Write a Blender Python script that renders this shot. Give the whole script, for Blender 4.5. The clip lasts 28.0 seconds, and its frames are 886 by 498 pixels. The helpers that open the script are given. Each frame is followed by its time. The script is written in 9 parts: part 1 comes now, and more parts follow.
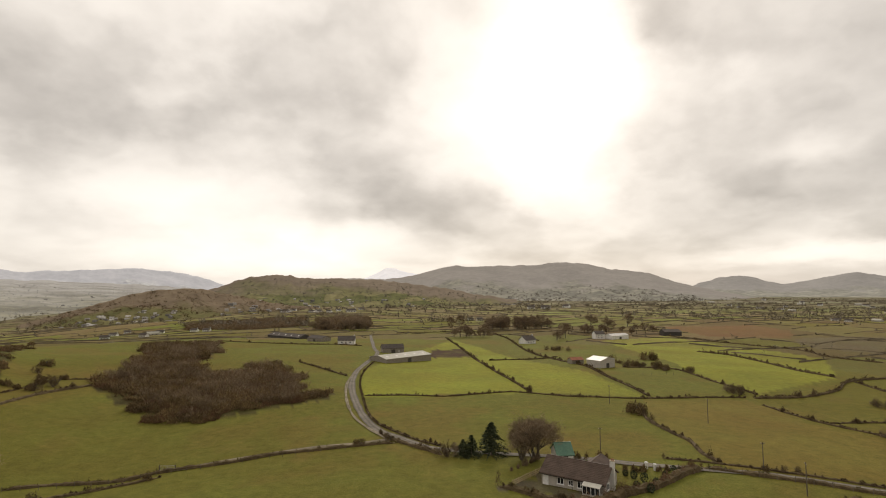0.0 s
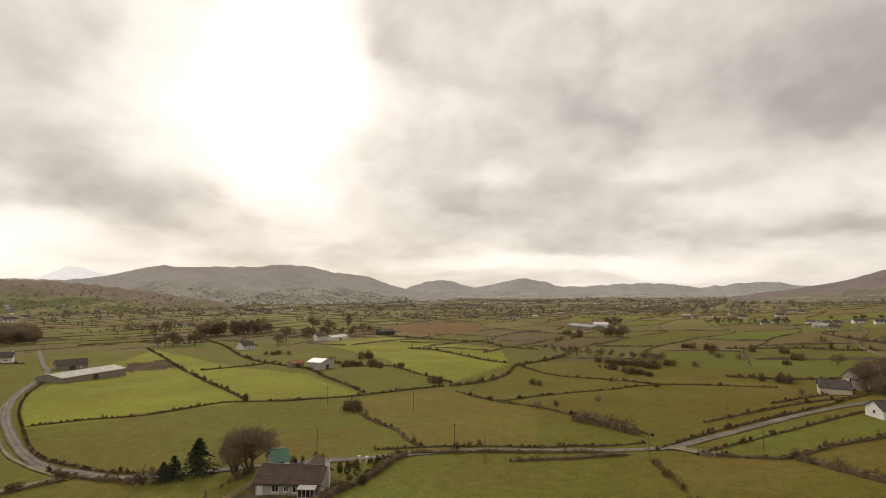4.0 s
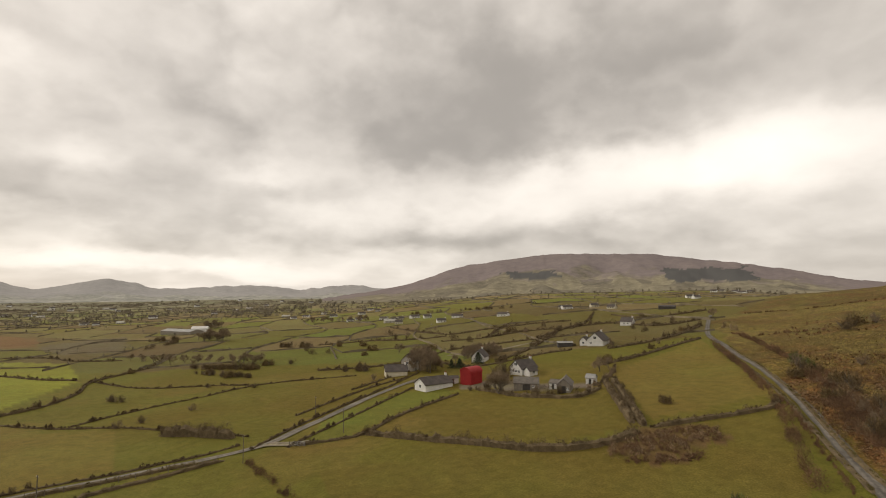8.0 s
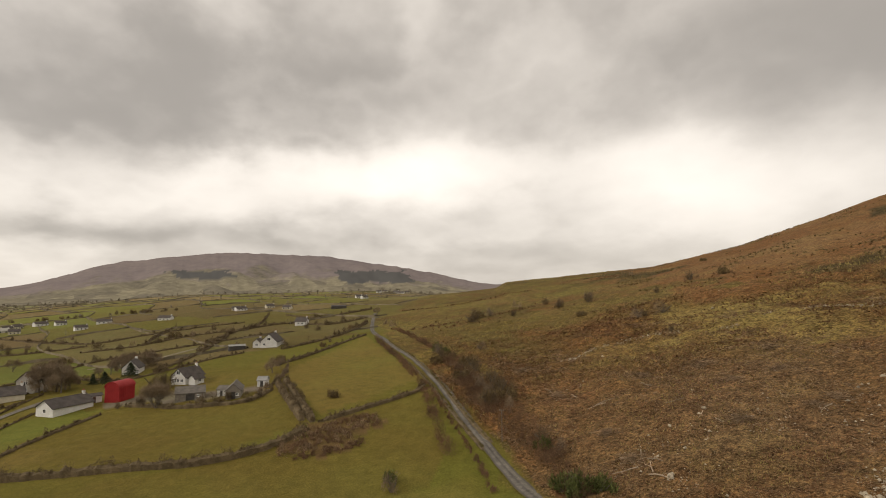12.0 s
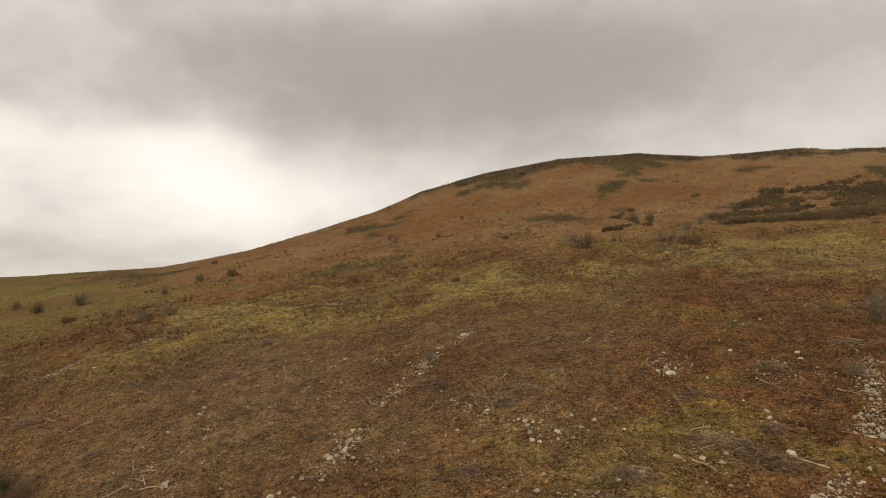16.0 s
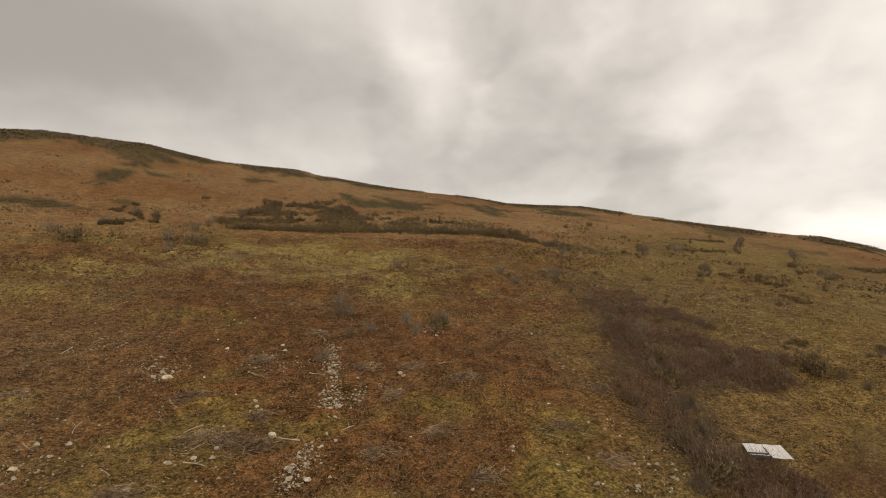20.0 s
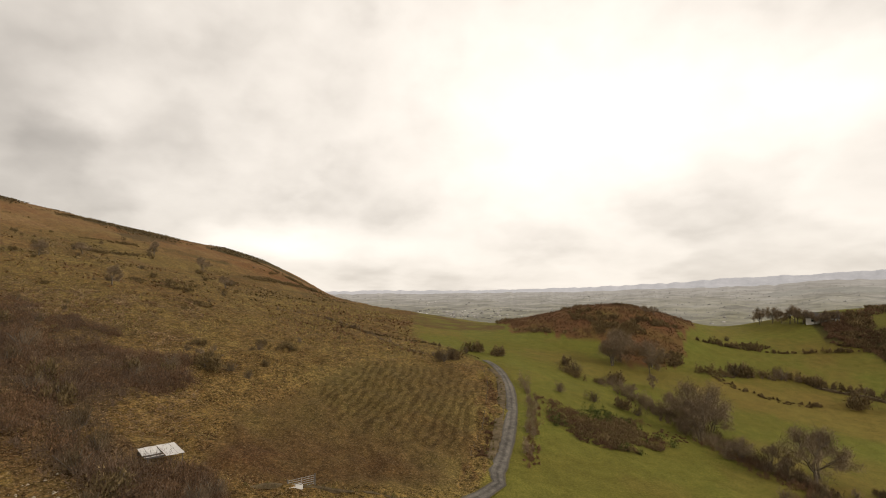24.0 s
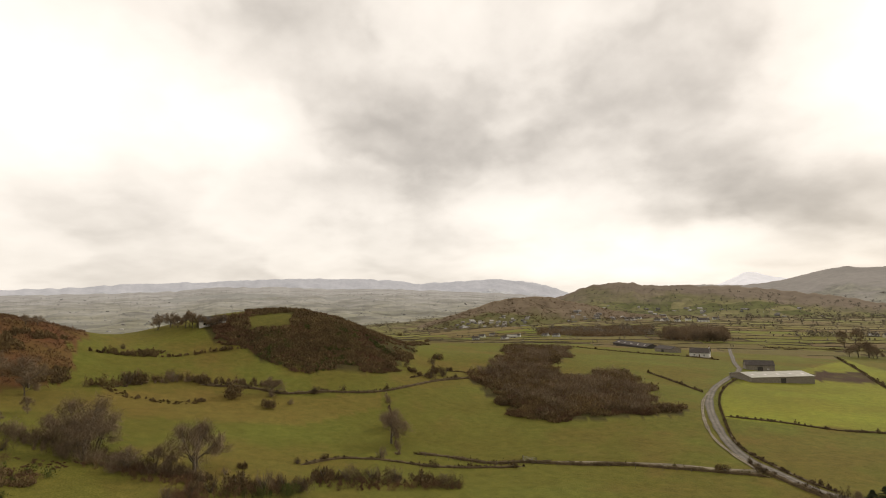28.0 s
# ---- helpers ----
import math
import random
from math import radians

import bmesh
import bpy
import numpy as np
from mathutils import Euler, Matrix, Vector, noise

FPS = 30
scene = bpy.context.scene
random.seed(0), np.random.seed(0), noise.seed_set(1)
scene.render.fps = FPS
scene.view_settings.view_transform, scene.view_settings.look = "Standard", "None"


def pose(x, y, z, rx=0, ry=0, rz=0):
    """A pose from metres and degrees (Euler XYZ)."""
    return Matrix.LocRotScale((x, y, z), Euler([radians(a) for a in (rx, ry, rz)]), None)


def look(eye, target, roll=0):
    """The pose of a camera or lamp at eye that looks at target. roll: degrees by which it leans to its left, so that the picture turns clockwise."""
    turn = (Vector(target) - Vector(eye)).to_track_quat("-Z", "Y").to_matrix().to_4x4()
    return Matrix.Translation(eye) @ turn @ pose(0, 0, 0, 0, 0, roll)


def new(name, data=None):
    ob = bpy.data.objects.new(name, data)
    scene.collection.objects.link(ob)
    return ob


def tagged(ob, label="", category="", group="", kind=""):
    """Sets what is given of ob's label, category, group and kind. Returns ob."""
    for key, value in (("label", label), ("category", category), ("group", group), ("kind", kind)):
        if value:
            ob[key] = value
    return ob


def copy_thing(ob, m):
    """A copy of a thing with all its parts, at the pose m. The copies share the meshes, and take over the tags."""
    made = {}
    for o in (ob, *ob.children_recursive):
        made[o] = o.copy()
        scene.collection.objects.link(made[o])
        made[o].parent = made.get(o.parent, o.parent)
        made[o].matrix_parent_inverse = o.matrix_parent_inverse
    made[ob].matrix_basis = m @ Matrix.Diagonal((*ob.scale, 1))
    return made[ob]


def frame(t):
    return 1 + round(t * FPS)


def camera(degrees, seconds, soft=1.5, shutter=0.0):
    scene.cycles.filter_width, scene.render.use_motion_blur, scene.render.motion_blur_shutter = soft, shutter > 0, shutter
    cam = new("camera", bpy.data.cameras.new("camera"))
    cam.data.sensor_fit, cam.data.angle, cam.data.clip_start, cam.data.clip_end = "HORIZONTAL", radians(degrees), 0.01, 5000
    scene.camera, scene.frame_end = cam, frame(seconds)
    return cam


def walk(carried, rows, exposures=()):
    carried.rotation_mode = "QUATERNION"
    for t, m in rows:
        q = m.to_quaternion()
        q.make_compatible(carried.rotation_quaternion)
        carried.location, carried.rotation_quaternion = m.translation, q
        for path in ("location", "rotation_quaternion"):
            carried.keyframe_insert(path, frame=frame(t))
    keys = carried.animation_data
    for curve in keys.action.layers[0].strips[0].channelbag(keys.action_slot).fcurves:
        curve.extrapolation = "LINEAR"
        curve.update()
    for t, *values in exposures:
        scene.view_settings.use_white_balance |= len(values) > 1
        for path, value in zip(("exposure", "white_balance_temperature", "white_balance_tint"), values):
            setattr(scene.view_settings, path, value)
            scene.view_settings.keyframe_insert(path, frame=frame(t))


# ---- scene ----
cam = camera(80.5, 28.0, soft=1.0)
EYE = 40.0
EXPOSURES = [(0, 0.17, 7000, 12), (28, 0.17, 7000, 12)]
# seconds, turn, tilt above the level, lean
TURNS = [
    (0, -0.02, 4.32, 0.16),
    (0.5, -2.01, 4.38, 0.12),
    (1, -4.44, 4.41, 0.10),
    (1.5, -7.63, 4.43, 0.09),
    (2, -11.12, 4.45, 0.10),
    (2.5, -15.01, 4.47, 0.12),
    (3, -19.56, 4.48, 0.14),
    (3.5, -24.90, 4.51, 0.15),
    (5.5, -42.20, 4.62, 0.13),
    (6, -47.50, 4.64, 0.12),
    (6.5, -52.93, 4.66, 0.12),
    (7, -60.01, 4.65, 0.14),
    (7.5, -65.81, 4.63, 0.18),
    (8, -70.93, 4.64, 0.22),
    (8.5, -75.08, 4.64, 0.24),
    (9, -79.27, 4.65, 0.25),
    (9.5, -82.88, 4.64, 0.26),
    (10, -86.43, 4.64, 0.26),
    (10.5, -90.83, 4.63, 0.25),
    (11, -96.24, 4.62, 0.25),
    (11.5, -101.00, 4.60, 0.25),
    (13.5, -120.06, 4.56, 0.22),
    (14, -127.00, 4.58, 0.22),
    (14.5, -133.30, 4.61, 0.22),
    (15, -140.72, 4.61, 0.20),
    (15.5, -147.61, 4.59, 0.17),
    (16, -155.26, 4.58, 0.15),
    (16.5, -161.98, 4.59, 0.14),
    (17, -168.68, 4.60, 0.12),
    (17.5, -173.74, 4.61, 0.13),
    (18, -179.42, 4.64, 0.14),
    (18.5, -185.47, 4.65, 0.15),
    (19, -192.04, 4.64, 0.17),
    (19.5, -198.56, 4.60, 0.19),
    (20, -205.87, 4.55, 0.19),
    (20.5, -212.52, 4.54, 0.19),
    (22.5, -240.73, 4.72, 0.09),
    (23, -248.49, 4.78, 0.08),
    (23.5, -256.18, 4.83, 0.08),
    (24, -264.55, 4.89, 0.09),
    (24.5, -272.63, 4.95, 0.11),
    (25, -279.60, 5.01, 0.15),
    (25.5, -287.42, 5.08, 0.19),
    (26, -295.52, 5.12, 0.22),
    (26.5, -304.38, 5.17, 0.25),
    (27, -312.08, 5.21, 0.27),
    (27.5, -319.35, 5.24, 0.31),
    (28, -323.87, 5.32, 0.35),
]
walk(cam, [(t, pose(0, 0, EYE, 90 + tilt, lean, turn)) for t, turn, tilt, lean in TURNS],
     exposures=EXPOSURES)

# ---- sky and sun ----
SUN_BEARING, SUN_UP = 12.0, 27.0
world = bpy.data.worlds.new("sky")
scene.world = world
world.use_nodes = True
wt = world.node_tree
wt.nodes.clear()


def wnode(kind, **inputs):
    n = wt.nodes.new(kind)
    for key, value in inputs.items():
        if isinstance(value, bpy.types.NodeSocket):
            wt.links.new(value, n.inputs[int(key[1:])])
        else:
            n.inputs[int(key[1:])].default_value = value
    return n


def wmath(op, a, b=0.0, c=0.0):
    n = wnode("ShaderNodeMath", i0=a, i1=b, i2=c)
    n.operation = op
    return n.outputs[0]


direction = wnode("ShaderNodeTexCoord").outputs["Generated"]
# cloud grows flatter towards the horizon
lift = wnode("ShaderNodeSeparateXYZ", i0=direction)
flat = wmath("MULTIPLY", wmath("POWER", wmath("MAXIMUM", lift.outputs[2], 0.0), 0.65), 1.5)
squat = wnode("ShaderNodeCombineXYZ", i0=lift.outputs[0], i1=lift.outputs[1], i2=flat)
ripple = wnode("ShaderNodeTexNoise", i0=squat.outputs[0], i2=4.2, i3=8.0, i4=0.52)
warp = wnode("ShaderNodeVectorMath", i0=ripple.outputs["Color"], i1=(0.5, 0.5, 0.5))
warp.operation = "SUBTRACT"
warp2 = wnode("ShaderNodeVectorMath", i0=warp.outputs[0], i1=(0.24, 0.24, 0.12))
warp2.operation = "MULTIPLY"
bent = wnode("ShaderNodeVectorMath", i0=direction, i1=warp2.outputs[0])
bent.operation = "ADD"
axes = wnode("ShaderNodeSeparateXYZ", i0=bent.outputs[0])
bearing = wmath("DEGREES", wmath("ARCTAN2", axes.outputs[0], axes.outputs[1]))
upward = wmath("DEGREES", wmath("ARCSINE", axes.outputs[2]))
plain = wnode("ShaderNodeSeparateXYZ", i0=direction)
level = wmath("ARCSINE", plain.outputs[2])
cover = wmath("ADD", 0.66, 0.0)


def cloud(at, up, wide, high, amount):
    """A brighter or darker mass of cloud: bearing and height of its middle, its half sizes in degrees."""
    global cover
    du = wmath("DIVIDE", wmath("WRAP", wmath("SUBTRACT", bearing, at), 180.0, -180.0), wide)
    dv = wmath("DIVIDE", wmath("SUBTRACT", upward, up), high)
    far = wmath("MULTIPLY_ADD", du, du, wmath("MULTIPLY", dv, dv))
    cover = wmath("MULTIPLY_ADD", wmath("EXPONENT", wmath("MULTIPLY", wmath("POWER", far, 1.35), -0.7)), amount, cover)


cloud(12, 23.0, 7.2, 7.7, 1.30)
cloud(13, 12.7, 4.6, 4.0, 0.50)
cloud(339, 4.0, 13.2, 2.4, 0.50)
cloud(334, 9.1, 9.7, 2.0, 0.20)
cloud(329, 19.4, 17.2, 6.9, -0.06)
cloud(357, 10.2, 9.2, 2.9, -0.08)
cloud(29, 6.6, 11.5, 3.2, -0.08)
cloud(34, 19.8, 10.3, 8.6, -0.06)
cloud(4, 4.3, 6.9, 1.1, -0.08)
cloud(326, 5.6, 5.2, 1.4, -0.06)
cloud(348, 18.5, 6.3, 4.0, -0.03)
cloud(64, 21.3, 24.6, 6.9, -0.09)
cloud(75, 14.4, 14.9, 3.4, -0.08)
cloud(36, 8.5, 13.8, 2.8, -0.04)
cloud(58, 10.8, 4.6, 1.1, -0.14)
cloud(69, 5.5, 6.3, 1.1, -0.11)
cloud(84, 10.4, 8.6, 2.4, 0.35)
cloud(42, 2.3, 14.9, 0.9, 0.35)
cloud(34, 12.2, 3.4, 1.0, 0.15)
cloud(52, 12.4, 3.4, 0.9, 0.15)
cloud(24, 22.5, 8.0, 6.3, -0.03)
cloud(79, 19.4, 25.8, 6.3, -0.16)
cloud(100, 12.4, 11.5, 2.2, 0.38)
cloud(64, 5.9, 8.6, 1.5, -0.20)
cloud(91, 6.2, 14.3, 1.5, -0.11)
cloud(118, 4.4, 11.5, 1.4, -0.07)
cloud(104, 12.7, 13.8, 2.9, 0.25)
cloud(129, 12.0, 8.4, 3.4, 0.20)
cloud(146, 22.6, 22.9, 6.9, -0.16)
cloud(132, 9.8, 12.9, 4.4, 0.24)
cloud(158, 21.7, 24.1, 6.3, -0.20)
cloud(205, 21.3, 5.7, 6.3, 0.16)
cloud(204, 21.4, 5.2, 4.6, 0.14)
cloud(245, 5.7, 6.9, 1.4, 0.30)
cloud(230, 18.7, 4.0, 2.9, 0.14)
cloud(218, 12.7, 13.8, 8.6, -0.11)
cloud(271, 19.2, 12.6, 10.9, 0.22)
cloud(253, 5.5, 9.2, 1.7, 0.22)
cloud(286, 18.4, 14.9, 7.4, 0.28)
cloud(316, 16.5, 6.3, 5.2, -0.12)
cloud(328, 18.8, 14.9, 6.3, -0.07)
cloud(276, 18.0, 13.8, 8.0, 0.18)
cloud(328, 18.1, 14.3, 4.6, -0.10)
cloud(357, 9.6, 10.3, 2.4, -0.17)
cloud(296, 18.0, 9.7, 5.2, 0.25)
cloud(315, 12.6, 9.2, 2.1, -0.11)
cloud(2, 19.5, 6.3, 8.0, 0.25)
cloud(310, 27.9, 6.9, 2.9, -0.11)
cloud(347, 7.9, 6.9, 1.3, -0.08)
cloud(40, 19.1, 24.1, 12.6, 0.12)
cloud(61, 11.3, 11.5, 6.9, 0.06)
cloud(203, 18.5, 11.5, 8.6, -0.10)
cloud(183, 21.9, 22.9, 6.9, -0.06)
cloud(225, 20.9, 22.9, 9.2, -0.10)
cloud(177, 22.0, 17.2, 6.9, -0.08)
cloud(232, 14.0, 17.2, 8.6, -0.06)
cloud(42, 23.1, 22.9, 6.9, 0.08)
cloud(37, 20.2, 14.3, 8.6, 0.10)
cloud(43, 15.3, 14.9, 8.6, -0.08)
cloud(339, 18.6, 13.2, 7.4, -0.05)
cloud(21, 24.2, 4.6, 4.6, -0.22)
cloud(4, 26.6, 4.0, 4.0, -0.15)
cloud(17, 15.4, 3.4, 2.9, -0.20)

# the layer is thinner to the north-west, thicker to the south-east
cloud(292, 28.0, 62.0, 45.0, 0.17)
cloud(115, 45.0, 75.0, 32.0, -0.07)
cloud(52, 21.0, 24.0, 8.0, -0.12)
cloud(98, 24.0, 12.0, 6.0, -0.08)
cloud(326, 17.0, 20.0, 8.0, 0.10)
# billows
around = wmath("DIVIDE", wmath("WRAP", wmath("SUBTRACT", wmath("DEGREES", wmath("ARCTAN2", plain.outputs[0], plain.outputs[1])), 165.0), 180.0, -180.0), 62.0)
# the sheet over the hill is smooth, the rest is broken
broken = wmath("SUBTRACT", 1.0, wmath("MULTIPLY", wmath("EXPONENT", wmath("MULTIPLY", wmath("MULTIPLY", around, around), -0.8)), 0.6))


def heap(scale, low, high, depth, rim, soft):
    """Heaped cloud: darker where it is thick, its upper edge lit and its foot grey."""
    global cover
    outer = wnode("ShaderNodeTexNoise", i0=squat.outputs[0], i2=scale, i3=10.0, i4=soft)
    upper = wnode("ShaderNodeVectorMath", i0=squat.outputs[0], i1=(0.0, 0.0, 0.22 / scale))
    upper.operation = "ADD"
    above = wnode("ShaderNodeTexNoise", i0=upper.outputs[0], i2=scale, i3=10.0, i4=soft)
    n = wnode("ShaderNodeMapRange", i0=outer.outputs[0], i1=low, i2=high, i3=0.5, i4=-0.5)
    n.interpolation_type = "SMOOTHSTEP"
    edge = wmath("MULTIPLY", wmath("SUBTRACT", outer.outputs[0], above.outputs[0]), rim)
    cover = wmath("MULTIPLY_ADD", wmath("MULTIPLY_ADD", n.outputs[0], depth, edge), broken, cover)


heap(3.2, 0.45, 0.55, 0.15, 0.4, 0.48)
heap(7.2, 0.44, 0.57, 0.09, 0.45, 0.47)
# thick cloud is never darker than its own grey, thin cloud brightens slowly
cover = wmath("SMOOTH_MIN", cover, wmath("MULTIPLY_ADD", cover, 0.45, 0.46), 0.1)
cover = wmath("SMOOTH_MAX", cover, 0.36, 0.2)
tint = wnode("ShaderNodeValToRGB", i0=cover)
tint.color_ramp.elements[0].position, tint.color_ramp.elements[0].color = 0.35, (1.0, 0.955, 0.895, 1)
tint.color_ramp.elements[1].position, tint.color_ramp.elements[1].color = 0.95, (1.0, 0.972, 0.925, 1)
grey = wnode("ShaderNodeMixRGB", i0=1.0, i1=tint.outputs[0], i2=wnode("ShaderNodeCombineXYZ", i0=cover, i1=cover, i2=cover).outputs[0])
grey.blend_type = "MULTIPLY"
air = wt.nodes.new("ShaderNodeTexSky")
air.sky_type, air.sun_disc = "NISHITA", False
air.sun_elevation, air.sun_rotation = radians(SUN_UP), radians(SUN_BEARING)
blue = wnode("ShaderNodeMixRGB", i0=1.0, i1=air.outputs[0], i2=(0.1, 0.1, 0.1, 1))
blue.blend_type = "MULTIPLY"
mixed = wnode("ShaderNodeMixRGB", i0=0.95, i1=blue.outputs[0], i2=grey.outputs[0])
shine = wnode("ShaderNodeBackground", i0=mixed.outputs[0], i1=1.0)
wt.links.new(shine.outputs[0], wnode("ShaderNodeOutputWorld").inputs[0])

sun = new("sun", bpy.data.lights.new("sun", "SUN"))
sun.data.energy, sun.data.angle, sun.data.color = 1.2, radians(12), (1.0, 0.95, 0.86)
sb, su = radians(SUN_BEARING), radians(SUN_UP)
sun.matrix_world = look((0, 0, 300), (-300 * math.sin(sb) * math.cos(su), -300 * math.cos(sb) * math.cos(su), 300 - 300 * math.sin(su)))


# ---- materials ----
def mat(name, rough=0.9):
    m = bpy.data.materials.new(name)
    m.use_nodes = True
    m.node_tree.nodes["Principled BSDF"].inputs["Roughness"].default_value = rough
    m.node_tree.nodes["Principled BSDF"].inputs["Specular IOR Level"].default_value = 0.2
    return m, m.node_tree, m.node_tree.nodes["Principled BSDF"]


def put(tree, kind, **inputs):
    n = tree.nodes.new(kind)
    for key, value in inputs.items():
        if isinstance(value, bpy.types.NodeSocket):
            tree.links.new(value, n.inputs[int(key[1:])])
        else:
            n.inputs[int(key[1:])].default_value = value
    return n


def ramp(tree, value, *stops):
    n = put(tree, "ShaderNodeValToRGB", i0=value)
    while len(n.color_ramp.elements) < len(stops):
        n.color_ramp.elements.new(0.5)
    for e, (at, c) in zip(n.color_ramp.elements, stops):
        e.position, e.color = at, (*c, 1)
    return n.outputs[0]


def blend(tree, f, a, b, mode="MIX"):
    n = put(tree, "ShaderNodeMixRGB", i0=f, i1=a, i2=b)
    n.blend_type = mode
    return n.outputs[0]


def noise_at(tree, scale, detail=4.0, rough=0.6):
    where = tree.nodes.new("ShaderNodeTexCoord").outputs["Object"]
    return put(tree, "ShaderNodeTexNoise", i0=where, i2=scale, i3=detail, i4=rough).outputs[0]


def bump(tree, bsdf, value, distance, strength=0.5):
    n = put(tree, "ShaderNodeBump", i0=strength, i1=distance)
    tree.links.new(value, n.inputs["Height"])
    tree.links.new(n.outputs[0], bsdf.inputs["Normal"])


def surface(name, a, b, scale=2.0, fine=20.0, rough=0.85, relief=0.02, island=0.0, each=0.0):
    """Two tones mixed at a coarse and a fine scale; island and each vary the pieces of a mesh, and whole objects."""
    m, t, s = mat(name, rough)
    coarse, small = noise_at(t, scale), noise_at(t, fine, 3.0)
    f = put(t, "ShaderNodeMath", i0=coarse, i1=0.55)
    f.operation = "MULTIPLY"
    g = put(t, "ShaderNodeMath", i0=small, i1=0.45, i2=f.outputs[0])
    g.operation = "MULTIPLY_ADD"
    c = ramp(t, g.outputs[0], (0.36, a), (0.64, b))
    if island:
        r = t.nodes.new("ShaderNodeNewGeometry").outputs["Random Per Island"]
        c = blend(t, 1.0, c, ramp(t, r, (0.0, (1 - island,) * 3), (1.0, (1 + island * 0.8,) * 3)), "MULTIPLY")
    if each:
        r = t.nodes.new("ShaderNodeObjectInfo").outputs["Random"]
        c = blend(t, 1.0, c, ramp(t, r, (0.0, (1 - each,) * 3), (1.0, (1 + each * 0.6,) * 3)), "MULTIPLY")
    t.links.new(c, s.inputs["Base Color"])
    if relief:
        bump(t, s, g.outputs[0], relief)
    return m


def ground_material():
    m, t, s = mat("turf_and_moor", 0.95)
    base = t.nodes.new("ShaderNodeAttribute")
    base.attribute_name = "cover"
    big, mid, fine = noise_at(t, 0.035, 4.0), noise_at(t, 0.4, 5.0, 0.65), noise_at(t, 3.2, 4.0, 0.7)
    c = blend(t, 1.0, base.outputs["Color"], ramp(t, big, (0.36, (0.98, 0.92, 0.93)), (0.5, (1.0, 0.99, 0.97)), (0.64, (1.04, 1.09, 1.05))), "MULTIPLY")
    c = blend(t, 1.0, c, ramp(t, mid, (0.28, (0.80, 0.82, 0.82)), (0.72, (1.2, 1.16, 1.15))), "MULTIPLY")
    c = blend(t, 1.0, c, ramp(t, fine, (0.33, (0.76, 0.77, 0.75)), (0.67, (1.23, 1.22, 1.2))), "MULTIPLY")
    # rough ground: dark gaps, dry stalks and litter
    wild = t.nodes.new("ShaderNodeAttribute")
    wild.attribute_name = "wild"
    gaps, dry, clump = noise_at(t, 1.3, 6.0, 0.75), noise_at(t, 3.1, 4.0, 0.8), noise_at(t, 0.3, 6.0, 0.7)
    w = blend(t, 1.0, c, ramp(t, clump, (0.38, (0.66, 0.6, 0.58)), (0.62, (1.3, 1.28, 1.2))), "MULTIPLY")
    w = blend(t, 1.0, w, ramp(t, gaps, (0.38, (0.32, 0.31, 0.30)), (0.5, (1.0, 1.0, 1.0)), (0.64, (1.7, 1.62, 1.5))), "MULTIPLY")
    w = blend(t, ramp(t, dry, (0.54, (0, 0, 0)), (0.66, (0.85, 0.85, 0.85))), w, (0.31, 0.22, 0.12, 1))
    grit = noise_at(t, 9.0, 3.0, 0.7)
    w = blend(t, 1.0, w, ramp(t, fine, (0.36, (0.66, 0.64, 0.62)), (0.66, (1.34, 1.34, 1.3))), "MULTIPLY")
    w = blend(t, 1.0, w, ramp(t, grit, (0.28, (0.6, 0.6, 0.6)), (0.72, (1.42, 1.4, 1.36))), "MULTIPLY")
    c = blend(t, 1.0, c, ramp(t, grit, (0.28, (0.82, 0.82, 0.82)), (0.72, (1.2, 1.18, 1.17))), "MULTIPLY")
    c = blend(t, wild.outputs["Fac"], c, w)
    # curved furrows in the tilled field, by the distance from the lane
    far = t.nodes.new("ShaderNodeAttribute")
    far.attribute_name = "furrow"
    till = t.nodes.new("ShaderNodeAttribute")
    till.attribute_name = "tilled"
    sway = put(t, "ShaderNodeMath", i0=noise_at(t, 0.08, 4.0), i1=24.0, i2=put(t, "ShaderNodeMath", i0=far.outputs["Fac"], i1=3.2).outputs[0])
    sway.operation = "MULTIPLY_ADD"
    sway.inputs[2].links[0].from_node.operation = "MULTIPLY"
    wave = put(t, "ShaderNodeMath", i0=sway.outputs[0])
    wave.operation = "SINE"
    worn = put(t, "ShaderNodeMath", i0=wave.outputs[0], i1=noise_at(t, 0.12, 3.0), i2=0.2)
    worn.operation = "MULTIPLY_ADD"
    rows = blend(t, 1.0, c, ramp(t, worn.outputs[0], (0.0, (0.74, 0.72, 0.7)), (0.3, (1.05, 1.05, 1.03))), "MULTIPLY")
    c = blend(t, till.outputs["Fac"], c, rows)
    t.links.new(c, s.inputs["Base Color"])
    s.inputs["Specular IOR Level"].default_value = 0.05
    bump(t, s, blend(t, 0.5, mid, fine), 0.35, 0.8)
    return m


